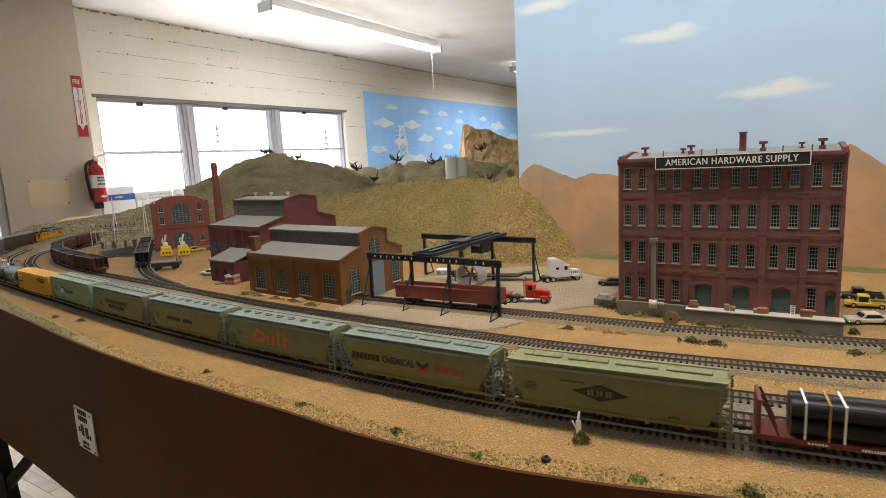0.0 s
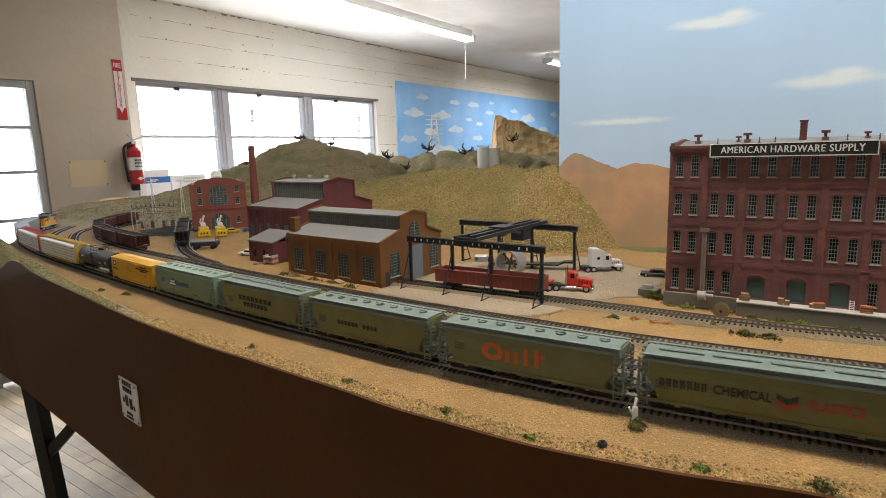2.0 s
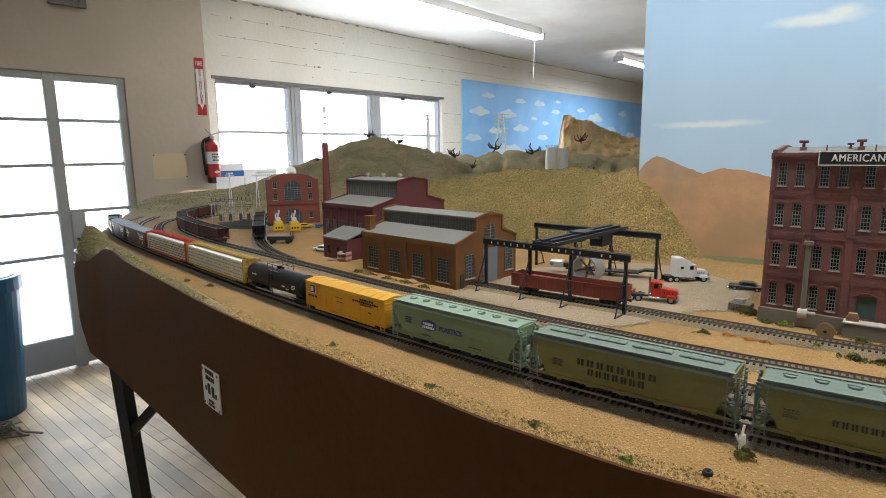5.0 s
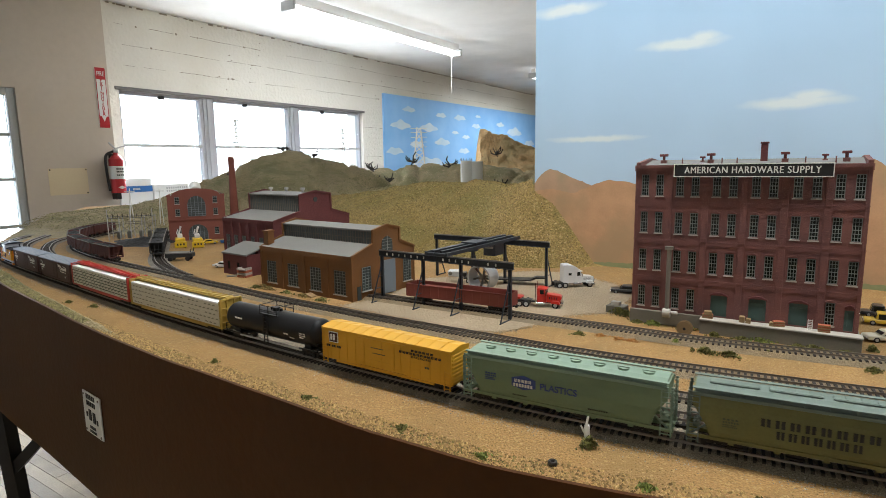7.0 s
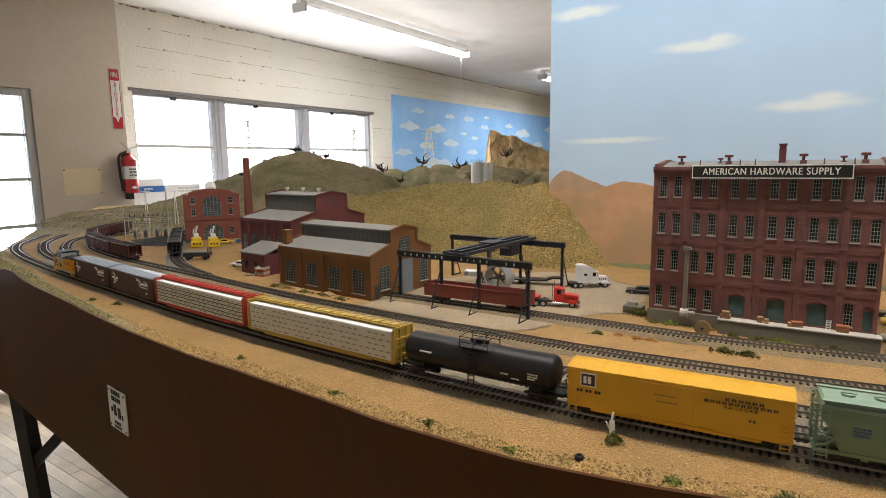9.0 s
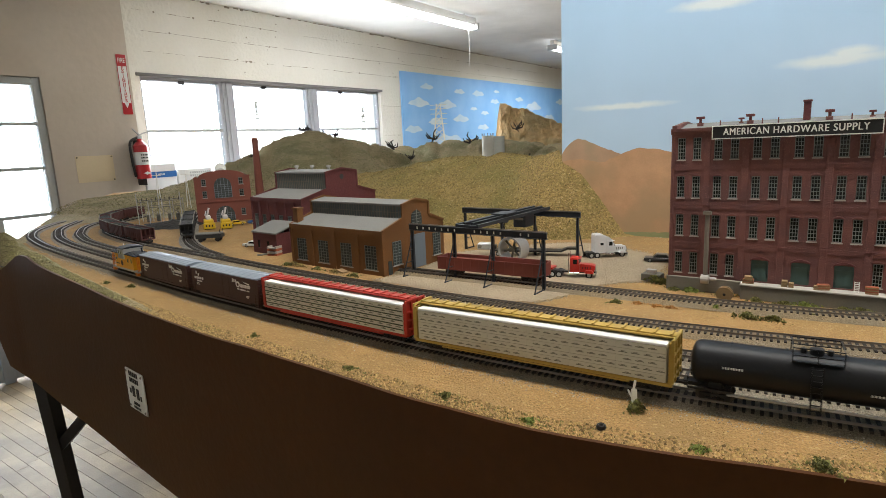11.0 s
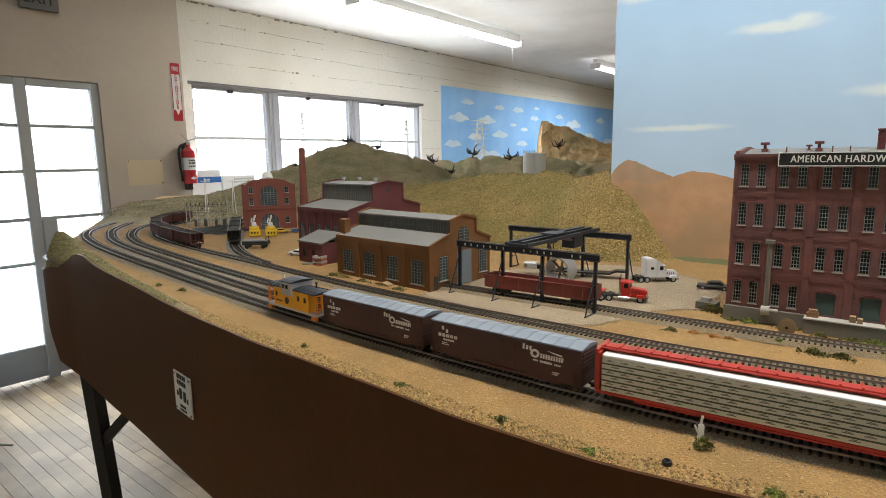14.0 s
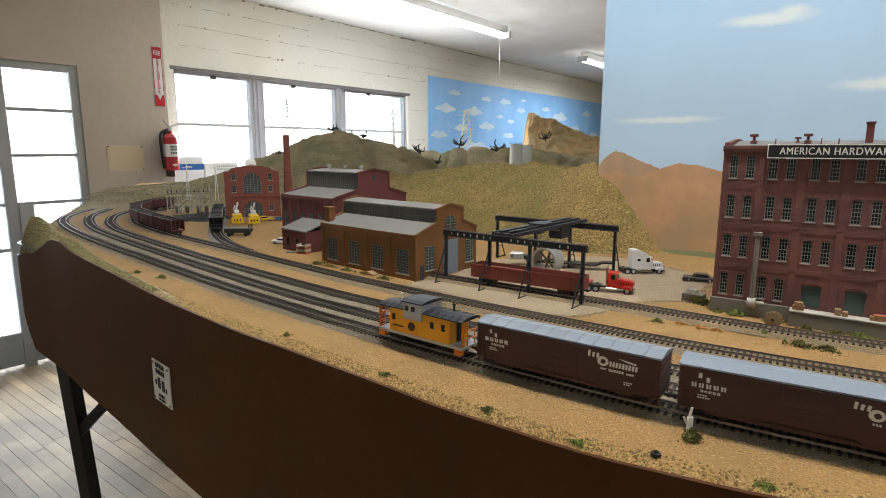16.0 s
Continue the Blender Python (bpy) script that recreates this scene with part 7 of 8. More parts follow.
# ---- scenery on the layout ----
def pad(name, outline, z, mat, label, category="ground"):
    """A flat patch with a softly uneven outline."""
    rnd = random.Random(len(outline))
    pts = spline(outline + [outline[0]], 8)[:-1]
    bm = bmesh.new()
    vs = [bm.verts.new((p.x + rnd.uniform(-0.003, 0.003), p.y + rnd.uniform(-0.003, 0.003), z)) for p in pts]
    bm.faces.new(vs)
    bmesh.ops.triangulate(bm, faces=bm.faces)
    return tagged(part(name, bm, mat), label, category, kind="structure")


YARD = [(-0.20, 0.985), (-0.082, 0.90), (0.04, 0.825), (0.10, 0.845), (0.14, 0.885), (0.20, 0.92), (0.26, 0.93), (0.30, 1.0), (0.33, 1.09), (0.28, 1.21), (0.212, 1.28), (0.12, 1.28), (0.0, 1.24), (-0.084, 1.20), (-0.12, 1.08)]
pad("yard", YARD, G + 0.0009, PAD, "pale gravel yard beneath the gantry crane")
pad("coal_ground", [(-1.17, 1.92), (-1.06, 1.80), (-0.97, 1.76), (-0.93, 1.84), (-0.98, 1.95), (-1.08, 2.05)], G + 0.0010, COAL, "black coal dust on the ground of the yard")
DRY = material("dry_grass_flock", (0.275, 0.205, 0.070), 0.95, scale=30, vary=0.35, bump=0.8, fine=0.5, island=0.5)
LEAF = material("green_clump_foliage", (0.145, 0.140, 0.036), 0.85, scale=80, vary=0.4, bump=0.6, island=0.5)
LEAF_BRIGHT = material("bright_green_foliage", (0.19, 0.23, 0.045), 0.85, scale=80, vary=0.4, bump=0.6, island=0.5)
TWIG = material("dark_twig", (0.03, 0.025, 0.02), 0.9, scale=60, vary=0.3)
ORANGE_FLOCK = material("orange_flock", (0.50, 0.24, 0.07), 0.95, scale=60, vary=0.4, bump=0.8)


def clump(name, x, y, w, h, mat, label, seed, elong=1.0, turn=0.0):
    """A foliage clump of many small crumpled pieces."""
    rnd = random.Random(seed)
    t = thing(name, pose(x, y, G, 0, 0, turn), label, "bush")
    vs, fs = [], []
    n = int(160 + 6e5 * w * h)
    for i in range(min(n, 420)):
        r = abs(rnd.gauss(0, 0.45))
        a = rnd.uniform(0, 2 * math.pi)
        lump = 0.75 + 0.35 * math.sin(a * 3 + seed)
        px, py = math.cos(a) * r * w * 0.6 * elong * lump, math.sin(a) * r * w * 0.6 * lump
        pz = max(0.0006, h * (1 - min(1, r) ** 1.6) * rnd.uniform(0.25, 1.05))
        k = rnd.uniform(0.0011, 0.0026)
        b = len(vs)
        for j in range(4):
            v = Vector((rnd.gauss(0, 1), rnd.gauss(0, 1), rnd.gauss(0, 1))).normalized() * k
            vs.append((px + v.x, py + v.y, max(0.0, pz + v.z)))
        fs += [(b, b + 1, b + 2), (b, b + 2, b + 3), (b, b + 3, b + 1), (b + 1, b + 3, b + 2)]
    me = bpy.data.meshes.new("foliage")
    me.from_pydata(vs, [], fs)
    me.materials.append(mat)
    tagged(part("foliage", me, mat, t), kind="stuff")
    return t


BUSHES = [(0.113, 0.4775, 0.020, 0.010, LEAF, 1.1), (0.175, 0.806, 0.016, 0.005, LEAF, 1.3), (0.318, 0.722, 0.024, 0.008, LEAF, 2.0), (0.342, 0.708, 0.022, 0.007, LEAF, 1.8), (0.262, 0.912, 0.026, 0.012, LEAF, 1.5), (0.292, 0.885, 0.020, 0.008, LEAF_BRIGHT, 1.6), (0.394, 0.716, 0.012, 0.005, LEAF, 1.4), (0.481, 0.652, 0.018, 0.006, LEAF, 1.4),
          (0.272, 0.905, 0.024, 0.009, LEAF, 1.4), (0.296, 0.762, 0.012, 0.006, LEAF_BRIGHT, 1.2), (0.375, 0.800, 0.016, 0.007, LEAF, 1.5), (0.454, 0.752, 0.014, 0.006, LEAF, 1.4), (0.495, 0.732, 0.020, 0.008, LEAF, 1.5),
          (0.530, 0.725, 0.014, 0.008, LEAF, 1.0), (0.519, 0.655, 0.014, 0.006, LEAF, 1.3), (0.12, 0.886, 0.014, 0.004, LEAF, 1.4), (-0.052, 0.512, 0.014, 0.005, LEAF, 1.0), (0.142, 0.413, 0.012, 0.004, LEAF_BRIGHT, 1.3),
          (-0.307, 0.700, 0.012, 0.004, LEAF, 1.2), (-0.65, 0.995, 0.016, 0.005, LEAF, 1.2), (-0.72, 1.03, 0.014, 0.004, LEAF, 1.2), (0.215, 0.388, 0.022, 0.006, LEAF, 1.4), (0.02, 0.462, 0.012, 0.003, LEAF_BRIGHT, 1.5), (-0.16, 0.585, 0.014, 0.003, LEAF, 1.6)]
for i, (x, y, w, h, mat, el) in enumerate(BUSHES):
    clump("scenic_bush", x, y, w, h, mat, "low green foliage clump on the sandy ground", i + 1, el, -35)
for i, lx in enumerate((0.012, 0.035, 0.085, 0.125, 0.160, 0.185, 0.228, 0.246, 0.282)):
    foot = HW.matrix_basis @ Vector((lx, -0.030 if lx > 0.1 else -0.010, 0))
    clump("dock_weed", foot.x, foot.y, 0.016 + 0.006 * (i % 3), 0.005 + 0.0015 * (i % 2), LEAF_BRIGHT if i % 4 == 1 else LEAF, "green weeds along the foot of the warehouse", 120 + i, 1.5, -31)
for i, (x, y) in enumerate(((-0.41, 1.145), (-0.375, 1.125), (-0.33, 1.09), (-0.29, 1.06), (-0.245, 1.025), (-0.395, 1.15))):
    clump("weed_clump", x, y, 0.020, 0.006, DRY if i % 2 else LEAF, "dry weeds along the foot of the works wall", 50 + i, 1.8, -36)
for i, (x, y) in enumerate(((0.205, 0.80), (0.225, 0.785), (0.24, 0.775), (0.345, 0.825), (0.365, 0.815))):
    clump("flock_tuft", x, y, 0.016, 0.002, ORANGE_FLOCK, "flat orange flock tuft on the sand", 70 + i, 1.4, -30)


def scatter(name, count, where, size, mat, label, category, seed, flat=0.6):
    """Many little stones or grains as one mesh."""
    rnd = random.Random(seed)
    vs, fs = [], []
    for i in range(count):
        x, y, z = where(rnd)
        k = rnd.uniform(*size)
        b = len(vs)
        a = rnd.uniform(0, 6.28)
        for dx, dy, dz in ((1, 0, 0), (-0.4, 0.9, 0), (-0.5, -0.8, 0), (0.05, 0.05, 1.3 * flat)):
            vs.append((x + k * (dx * math.cos(a) - dy * math.sin(a)), y + k * (dx * math.sin(a) + dy * math.cos(a)), z + k * dz))
        fs += [(b, b + 1, b + 3), (b + 1, b + 2, b + 3), (b + 2, b, b + 3)]
    me = bpy.data.meshes.new(name)
    me.from_pydata(vs, [], fs)
    me.materials.append(mat)
    return tagged(new(name, me), label, category, kind="stuff")


def along_edge(lo, hi, s0=2.9, s1=5.6):
    def f(rnd):
        s = s0 + (s1 - s0) * rnd.random()
        p, d = EDGE.at(s), EDGE.turn(s)
        o = lo + (hi - lo) * rnd.random() ** 1.5
        return p.x - d.y * o, p.y + d.x * o, G
    return f


def along(line, lo, hi, s0, s1):
    def f(rnd):
        s = s0 + (s1 - s0) * rnd.random()
        p, d = line.at(s), line.turn(s)
        o = rnd.uniform(lo, hi) * (1 if rnd.random() < 0.5 else -1)
        return p.x + d.y * o, p.y - d.x * o, G + 0.002
    return f


def patchy(where):
    def f(rnd):
        while True:
            q = where(rnd)
            if noise.noise(Vector(q) * 22) > 0.08:
                return q
    return f


FLOCK = material("olive_flock", (0.22, 0.20, 0.065), 0.95, scale=60, vary=0.3, island=0.5)
GRAVEL = material("pale_scenic_gravel", (0.37, 0.25, 0.10), 0.9, scale=90, vary=0.25, island=0.55)
TURF_GREY = material("grey_green_turf", (0.25, 0.22, 0.105), 0.95, scale=30, vary=0.3, island=0.5)
STONES = material("grey_ballast_stone", (0.31, 0.28, 0.235), 0.9, scale=90, vary=0.25, island=0.6)
scatter("edge_gravel", 17000, along_edge(0.0, 0.026, 3.0, 6.0), (0.0009, 0.0024), GRAVEL, "coarse pale gravel along the table edge", "gravel", 1)
scatter("edge_flock", 2600, patchy(along_edge(0.0, 0.022, 2.9, 6.0)), (0.0006, 0.0015), FLOCK, "dry olive flock along the table edge", "flock", 2, 0.8)
scatter("sand_grains", 22000, along_edge(0.008, 0.12, 3.0, 6.0), (0.0004, 0.0009), GRAVEL, "coarse sand grains on the ground", "sand", 3)
for k, (ln, s0, s1) in enumerate(((A, 1.6, 4.0), (B, 1.2, 3.4), (C, 0.9, 3.1), (D, 1.6, 3.2))):
    scatter("ballast_stones", 9000, along(ln, 0.0, 0.024, s0, s1), (0.0005, 0.0011), STONES, "loose grey ballast stones between the ties", "gravel", 10 + k)


def ballast_toe(rnd):
    """Ballast thinning out into the sand in front of the front track."""
    s = rnd.uniform(1.6, 4.2)
    p, d = A.at(s), A.turn(s)
    o = 0.017 + abs(rnd.gauss(0, 0.009))
    return p.x + d.y * o, p.y - d.x * o, G + 0.0012 * max(0.0, 1 - (o - 0.017) / 0.004)


scatter("ballast_toe", 8000, ballast_toe, (0.0005, 0.0011), STONES, "loose grey ballast thinning out into the sand", "gravel", 15)


def town_sand(rnd):
    u, v = rnd.random(), rnd.random()
    return -0.2 + 0.8 * u, 0.86 - 0.42 * u + 0.10 * v - 0.06, G


scatter("town_gravel", 6000, town_sand, (0.0005, 0.0012), GRAVEL, "coarse sand between the sidings", "sand", 20)
scatter("town_flock", 1800, town_sand, (0.0005, 0.0013), ORANGE_FLOCK, "orange flock specks between the sidings", "flock", 21)


def hill_spot(ridges, x0, x1, y0, y1):
    def f(rnd):
        while True:
            x, y = rnd.uniform(x0, x1), rnd.uniform(y0, y1)
            h = ground_height(x, y, ridges)
            if h > 0.012 and x > left_edge(y) and (x < 0.19 or before_backdrop(x, y) > 0.0):
                return x, y, G - 0.007 + h
    return f


scatter("hill_flock", 26000, hill_spot(RIDGES_NEAR, -0.7, 0.4, 1.2, 2.3), (0.0016, 0.0040), DRY, "coarse straw-coloured turf on the hill", "turf", 30, 0.7)
scatter("hill_flock", 16000, hill_spot(RIDGES_FAR, -1.9, 0.2, 2.2, 3.4), (0.0018, 0.0045), TURF_GREY, "coarse grey-green turf on the hills", "turf", 31, 0.7)
def bank_spot(rnd):
    while True:
        s = EDGE.length * rnd.uniform(0.30, 0.62)
        p, d = EDGE.at(s), EDGE.turn(s)
        if -1.34 < p.x < -0.6 and p.y < 1.49:
            u = rnd.uniform(0.08, 0.55)
            wide = float(np.interp(p.x, [-1.35, -1.2, -1.0, -0.5], [0.085, 0.085, 0.05, 0.02]))
            crest = float(np.interp(p.x, [-1.352, -1.31, -1.25, -1.20, -1.12, -1.0, -0.9, -0.6, -0.5], [0.0, 0.050, 0.056, 0.030, 0.022, 0.030, 0.014, 0.004, 0.0]))
            top = fascia_rise(p.x)
            z = top + (crest - top) * min(1, u / 0.4) ** 0.7 if u < 0.4 else crest * (1 - ((u - 0.4) / 0.6) ** 1.3)
            return p.x - d.y * wide * u, p.y + d.x * wide * u, G + z - 0.001


scatter("bank_turf", 5000, bank_spot, (0.0012, 0.0034), TURF_GREY, "coarse brown-green turf on the bank", "turf", 33, 0.8)
scatter("bank_flock", 1500, patchy(bank_spot), (0.001, 0.0026), FLOCK, "olive flock on the bank", "flock", 34, 0.8)
RIM = Line(YARD + [YARD[0]])


def yard_rim(rnd):
    p = RIM.at(rnd.uniform(0, RIM.length))
    return p.x + rnd.gauss(0, 0.006), p.y + rnd.gauss(0, 0.006), G + 0.0003


scatter("yard_gravel", 7000, yard_rim, (0.0005, 0.0016), PAD, "loose pale gravel round the yard", "gravel", 35)
scatter("hill_rubble", 2600, hill_spot(RIDGES_NEAR, 0.1, 0.4, 1.2, 1.6), (0.0012, 0.0035), GRAVEL, "pale rubble on the hill flank", "rubble", 32)


def signpost():
    t = thing("hand_signpost", pose(0.1125, 0.4815, G), "small white pointing-hand post in a foliage clump", "post")
    bm = bmesh.new()
    box(bm, -0.0022, 0.0022, -0.0016, 0.0016, 0.0, 0.019, bevel=0.0005)
    part("post", bm, SIGN_WHITE, t)
    bm = bmesh.new()
    rod(bm, (-0.0005, 0, 0.019), (0.0008, 0, 0.0268), 0.0011, 8)
    bar(bm, (-0.0022, 0, 0.012), (-0.0052, 0, 0.0185), 0.0016, 0.0016)
    part("finger", bm, SIGN_WHITE, t)
    w = thing("loose_tyre", pose(0.0773, 0.448, G) @ Matrix.Scale(0.78, 4), "small black rubber tyre lying on the sand", "tyre")
    bm = bmesh.new()
    rings = []
    for i in range(18):
        a = 2 * math.pi * i / 18
        rings.append([bm.verts.new(((0.0036 + 0.0016 * math.cos(b)) * math.cos(a), (0.0036 + 0.0016 * math.cos(b)) * math.sin(a), 0.0032 + 0.003 * math.sin(b))) for b in [2 * math.pi * j / 8 for j in range(8)]])
    for i in range(18):
        p, q = rings[i], rings[(i + 1) % 18]
        for j in range(8):
            bm.faces.new((p[j], q[j], q[(j + 1) % 8], p[(j + 1) % 8]))
    part("tread", bm, BLACK, w)


signpost()


# ---- standing rolling stock ----
def gondola():
    L = 0.196
    s0 = min(((E.at(k * 0.002) - Vector((0.005, 0.952, 0))).length, k * 0.002) for k in range(700))[1]
    p, d = E.at(s0), E.turn(s0)
    t = thing("gondola_car", pose(p.x, p.y, RAIL, 0, 0, math.degrees(math.atan2(d.y, d.x))), "weathered red gondola car standing under the crane", "gondola car")
    w = 0.017
    part("floor", boxes((-L / 2, L / 2, -w, w, 0.0095, 0.0115)), GOND_RED, t)
    for s in (-1, 1):
        y0, y1 = sorted((s * w, s * (w - 0.0012)))
        sd = part("side", boxes((-L / 2, L / 2, y0, y1, 0.0116, 0.0300)), GOND_RED, t)
        bm = bmesh.new()
        for i in range(13):
            x = -L / 2 + 0.002 + (L - 0.004) * i / 12
            box(bm, x - 0.0007, x + 0.0007, s * w - 0.0006, s * w + 0.0006, 0.0116, 0.0292)
        box(bm, -L / 2, L / 2, s * w - 0.0012, s * w + 0.0012, 0.0301, 0.0315)
        part("side_post", bm, GOND_RED, sd)
    for s in (-1, 1):
        x0, x1 = sorted((s * L / 2, s * (L / 2 - 0.0012)))
        part("end", boxes((x0, x1, -w + 0.0013, w - 0.0013, 0.0116, 0.0312)), GOND_RED, t)
    part("load", boxes((-0.085, 0.0, -0.012, 0.012, 0.0116, 0.0265), (0.012, 0.075, -0.011, 0.011, 0.0116, 0.024)), GOND_RED, t)
    running_gear(t, L, 0.026)


gondola()
COAL_RED = material("hopper_oxide", (0.10, 0.032, 0.028), 0.7, scale=35, vary=0.2)
COAL_BLACK = material("hopper_black", (0.03, 0.03, 0.03), 0.65, scale=35, vary=0.2)


def coal_hopper(line, s, paint, label):
    L = 0.128
    p, d = line.at(s), line.turn(s)
    t = thing("coal_hopper", pose(p.x, p.y, RAIL, 0, 0, math.degrees(math.atan2(d.y, d.x))), label, "hopper car", "coal hoppers in the yard")
    w, h = 0.0165, 0.0385
    for sg in (-1, 1):
        y0, y1 = sorted((sg * w, sg * (w - 0.001)))
        sd = part("side", boxes((-L / 2, L / 2, y0, y1, 0.012, h)), paint, t)
        bm = bmesh.new()
        for i in range(10):
            x = -L / 2 + 0.001 + (L - 0.002) * i / 9
            box(bm, x - 0.0007, x + 0.0007, sg * w - 0.0008, sg * w + 0.0008, 0.012, h - 0.0005)
        part("side_post", bm, paint, sd)
        part("top_rail", boxes((-L / 2, L / 2, sg * w - 0.0012, sg * w + 0.0012, h + 0.0001, h + 0.0012)), STONE_DARK, t, "pale grey top rail")
        x = sg * L / 2
        part("end_slope", prism([(x, h), (x - sg * 0.001, h), (x - sg * 0.032, 0.013), (x - sg * 0.030, 0.013)], -w + 0.0011, w - 0.0011), paint, t)
        bm = bmesh.new()
        for y in (-w + 0.001, -0.005, 0.005, w - 0.001):
            bar(bm, (x * 0.985, y, 0.010), (x * 0.985, y, h - 0.001), 0.0014)
        bar(bm, (x * 0.985, -w, 0.020), (x * 0.985, w, 0.020), 0.0012)
        part("end_post", bm, paint, t)
    part("sill", boxes((-L / 2, L / 2, -0.003, 0.003, 0.0088, 0.0118), (-L / 2, -L / 2 + 0.006, -w, w, 0.0088, 0.0118), (L / 2 - 0.006, L / 2, -w, w, 0.0088, 0.0118)), paint, t)
    bm = bmesh.new()
    rnd = random.Random(int(s * 100))
    nx, ny = 18, 5
    g = [[bm.verts.new((-L / 2 + 0.004 + (L - 0.008) * i / nx, -w + 0.0016 + (2 * w - 0.0032) * j / ny, h - 0.004 + 0.004 * math.sin(math.pi * j / ny) * (0.6 + 0.4 * math.sin(i * 1.1)) + rnd.uniform(-0.001, 0.001))) for j in range(ny + 1)] for i in range(nx + 1)]
    for i in range(nx):
        for j in range(ny):
            bm.faces.new((g[i][j], g[i + 1][j], g[i + 1][j + 1], g[i][j + 1]))
    part("coal_load", bm, COAL, t, "heaped black coal")
    for k in (-0.02, 0.02):
        part("bay", prism([(k - 0.014, 0.0128), (k + 0.014, 0.0128), (k + 0.004, 0.0045), (k - 0.004, 0.0045)], -0.013, 0.013), paint, t)
    running_gear(t, L, 0.018)


sD = min(((D.at(k * 0.002) - Vector((-0.875, 1.447, 0))).length, k * 0.002) for k in range(900))[1]
for k in range(6):
    coal_hopper(D, sD - 0.064 - k * 0.140, COAL_RED, "red-oxide coal hopper loaded with coal on the curve")
sD2 = min(((D2.at(k * 0.002) - Vector((-0.80, 1.508, 0))).length, k * 0.002) for k in range(600))[1]
for k in range(3):
    coal_hopper(D2, sD2 - 0.064 - k * 0.140, COAL_BLACK, "black coal hopper loaded with coal on the spur")


# ---- road vehicles ----
TYRE = material("tyre_rubber", (0.02, 0.02, 0.02), 0.8, scale=90, vary=0.2)
CHROME = material("chrome", (0.6, 0.6, 0.6), 0.2, 1.0, scale=90, vary=0.05)


def wheel_at(t, x, y, r, w):
    s = 1 if y > 0 else -1
    k = part("wheel", rods(((x, y - w / 2, r), (x, y + w / 2, r), r), seg=14), TYRE, t)
    part("rim", rods(((x, y + s * w / 2, r), (x, y + s * (w / 2 + 0.0003), r), r * 0.58), seg=12), SILVER, k)


def auto(m, paint, label, L=0.056, pickup=False):
    t = thing("pickup_truck" if pickup else "toy_car", m, label, "pickup" if pickup else "car")
    w, h = 0.0105, 0.0088
    prof = [(-L / 2, 0.0035), (L / 2, 0.0035), (L / 2, 0.0070), (L / 2 - 0.002, h), (-L / 2 + 0.002, h), (-L / 2, 0.0075)]
    bm = prism(prof, -w, w)
    bmesh.ops.bevel(bm, geom=bm.edges[:], offset=0.0008, segments=1, affect="EDGES")
    part("body", bm, paint, t)
    if pickup:
        c0, c1, c2, c3 = -0.002, 0.012, 0.015, -0.003
        top = 0.0190
    else:
        c0, c1, c2, c3 = -0.011, 0.006, 0.013, -0.018
        top = 0.0155
    bm = prism([(c3, h), (c2, h), (c1, top), (c0, top)], -w * 0.86, w * 0.86)
    bmesh.ops.bevel(bm, geom=bm.edges[:], offset=0.0006, segments=1, affect="EDGES")
    cab = part("cabin", bm, paint, t)
    k = 0.0016
    part("side_glass", prism([(c3 + 0.003, h + 0.0007), (c2 - 0.004, h + 0.0007), (c1 - 0.001, top - k), (c0 + 0.001, top - k)], -w * 0.87, w * 0.87), PANE_DARK, cab, "dark window glass")
    part("windscreen", boxes((0, 0.0004, -w * 0.74, w * 0.74, -0.5 * (top - h) * 0.75, 0.5 * (top - h) * 0.75)), PANE_DARK, cab, m=pose((c1 + c2) / 2 + 0.0004, 0, (h + top) / 2, 0, -math.degrees(math.atan2(c2 - c1, top - h)), 0))
    for s in (-1, 1):
        part("bumper", boxes((s * L / 2 - 0.0008, s * L / 2 + 0.0008, -w, w, 0.0038, 0.0055), bevel=0.0003), CHROME, t)
        for x in (-L * 0.30, L * 0.31):
            wheel_at(t, x, s * (w - 0.001), 0.0038, 0.0026)
    for y in (-w * 0.7, w * 0.7):
        part("headlight", rods(((L / 2 + 0.0001, y, 0.0068), (L / 2 + 0.0008, y, 0.0068), 0.0011)), SIGN_WHITE, t)
    if pickup:
        part("bed", boxes((-L / 2 + 0.002, -0.005, -w * 0.82, w * 0.82, h + 0.0001, h + 0.0004)), BLACK, t)
        part("bed_side", boxes((-L / 2 + 0.001, -0.004, -w * 0.97, -w * 0.85, h, h + 0.002), (-L / 2 + 0.001, -0.004, w * 0.85, w * 0.97, h, h + 0.002)), paint, t)


def paint(name, color, rough=0.35):
    return material(name, color, rough, scale=60, vary=0.06, coat=0.2)


P_YELLOW, P_CREAM, P_BLACK = paint("toy_yellow", (0.62, 0.42, 0.02)), paint("toy_cream", (0.62, 0.60, 0.48)), paint("toy_black", (0.02, 0.02, 0.022))
P_WHITE, P_RED, P_BLUE = paint("toy_white", (0.72, 0.72, 0.72)), paint("toy_red", (0.5, 0.03, 0.02)), paint("toy_blue", (0.03, 0.10, 0.28))
auto(pose(0.634, 0.842, G, 0, 0, 150), P_YELLOW, "yellow old pickup truck parked beside the warehouse", 0.056, True)
auto(pose(0.660, 0.888, G, 0, 0, 150), P_BLACK, "black old pickup truck parked beside the warehouse", 0.056, True)
auto(pose(0.580, 0.766, G, 0, 0, 168), P_CREAM, "cream and white old sedan parked beside the warehouse")
auto(pose(0.318, 1.066, G, 0, 0, 160), P_BLACK, "black toy sedan parked behind the warehouse")
auto(pose(-0.568, 1.385, G, 0, 0, -20), P_WHITE, "white old sedan parked by the foundry", 0.064)
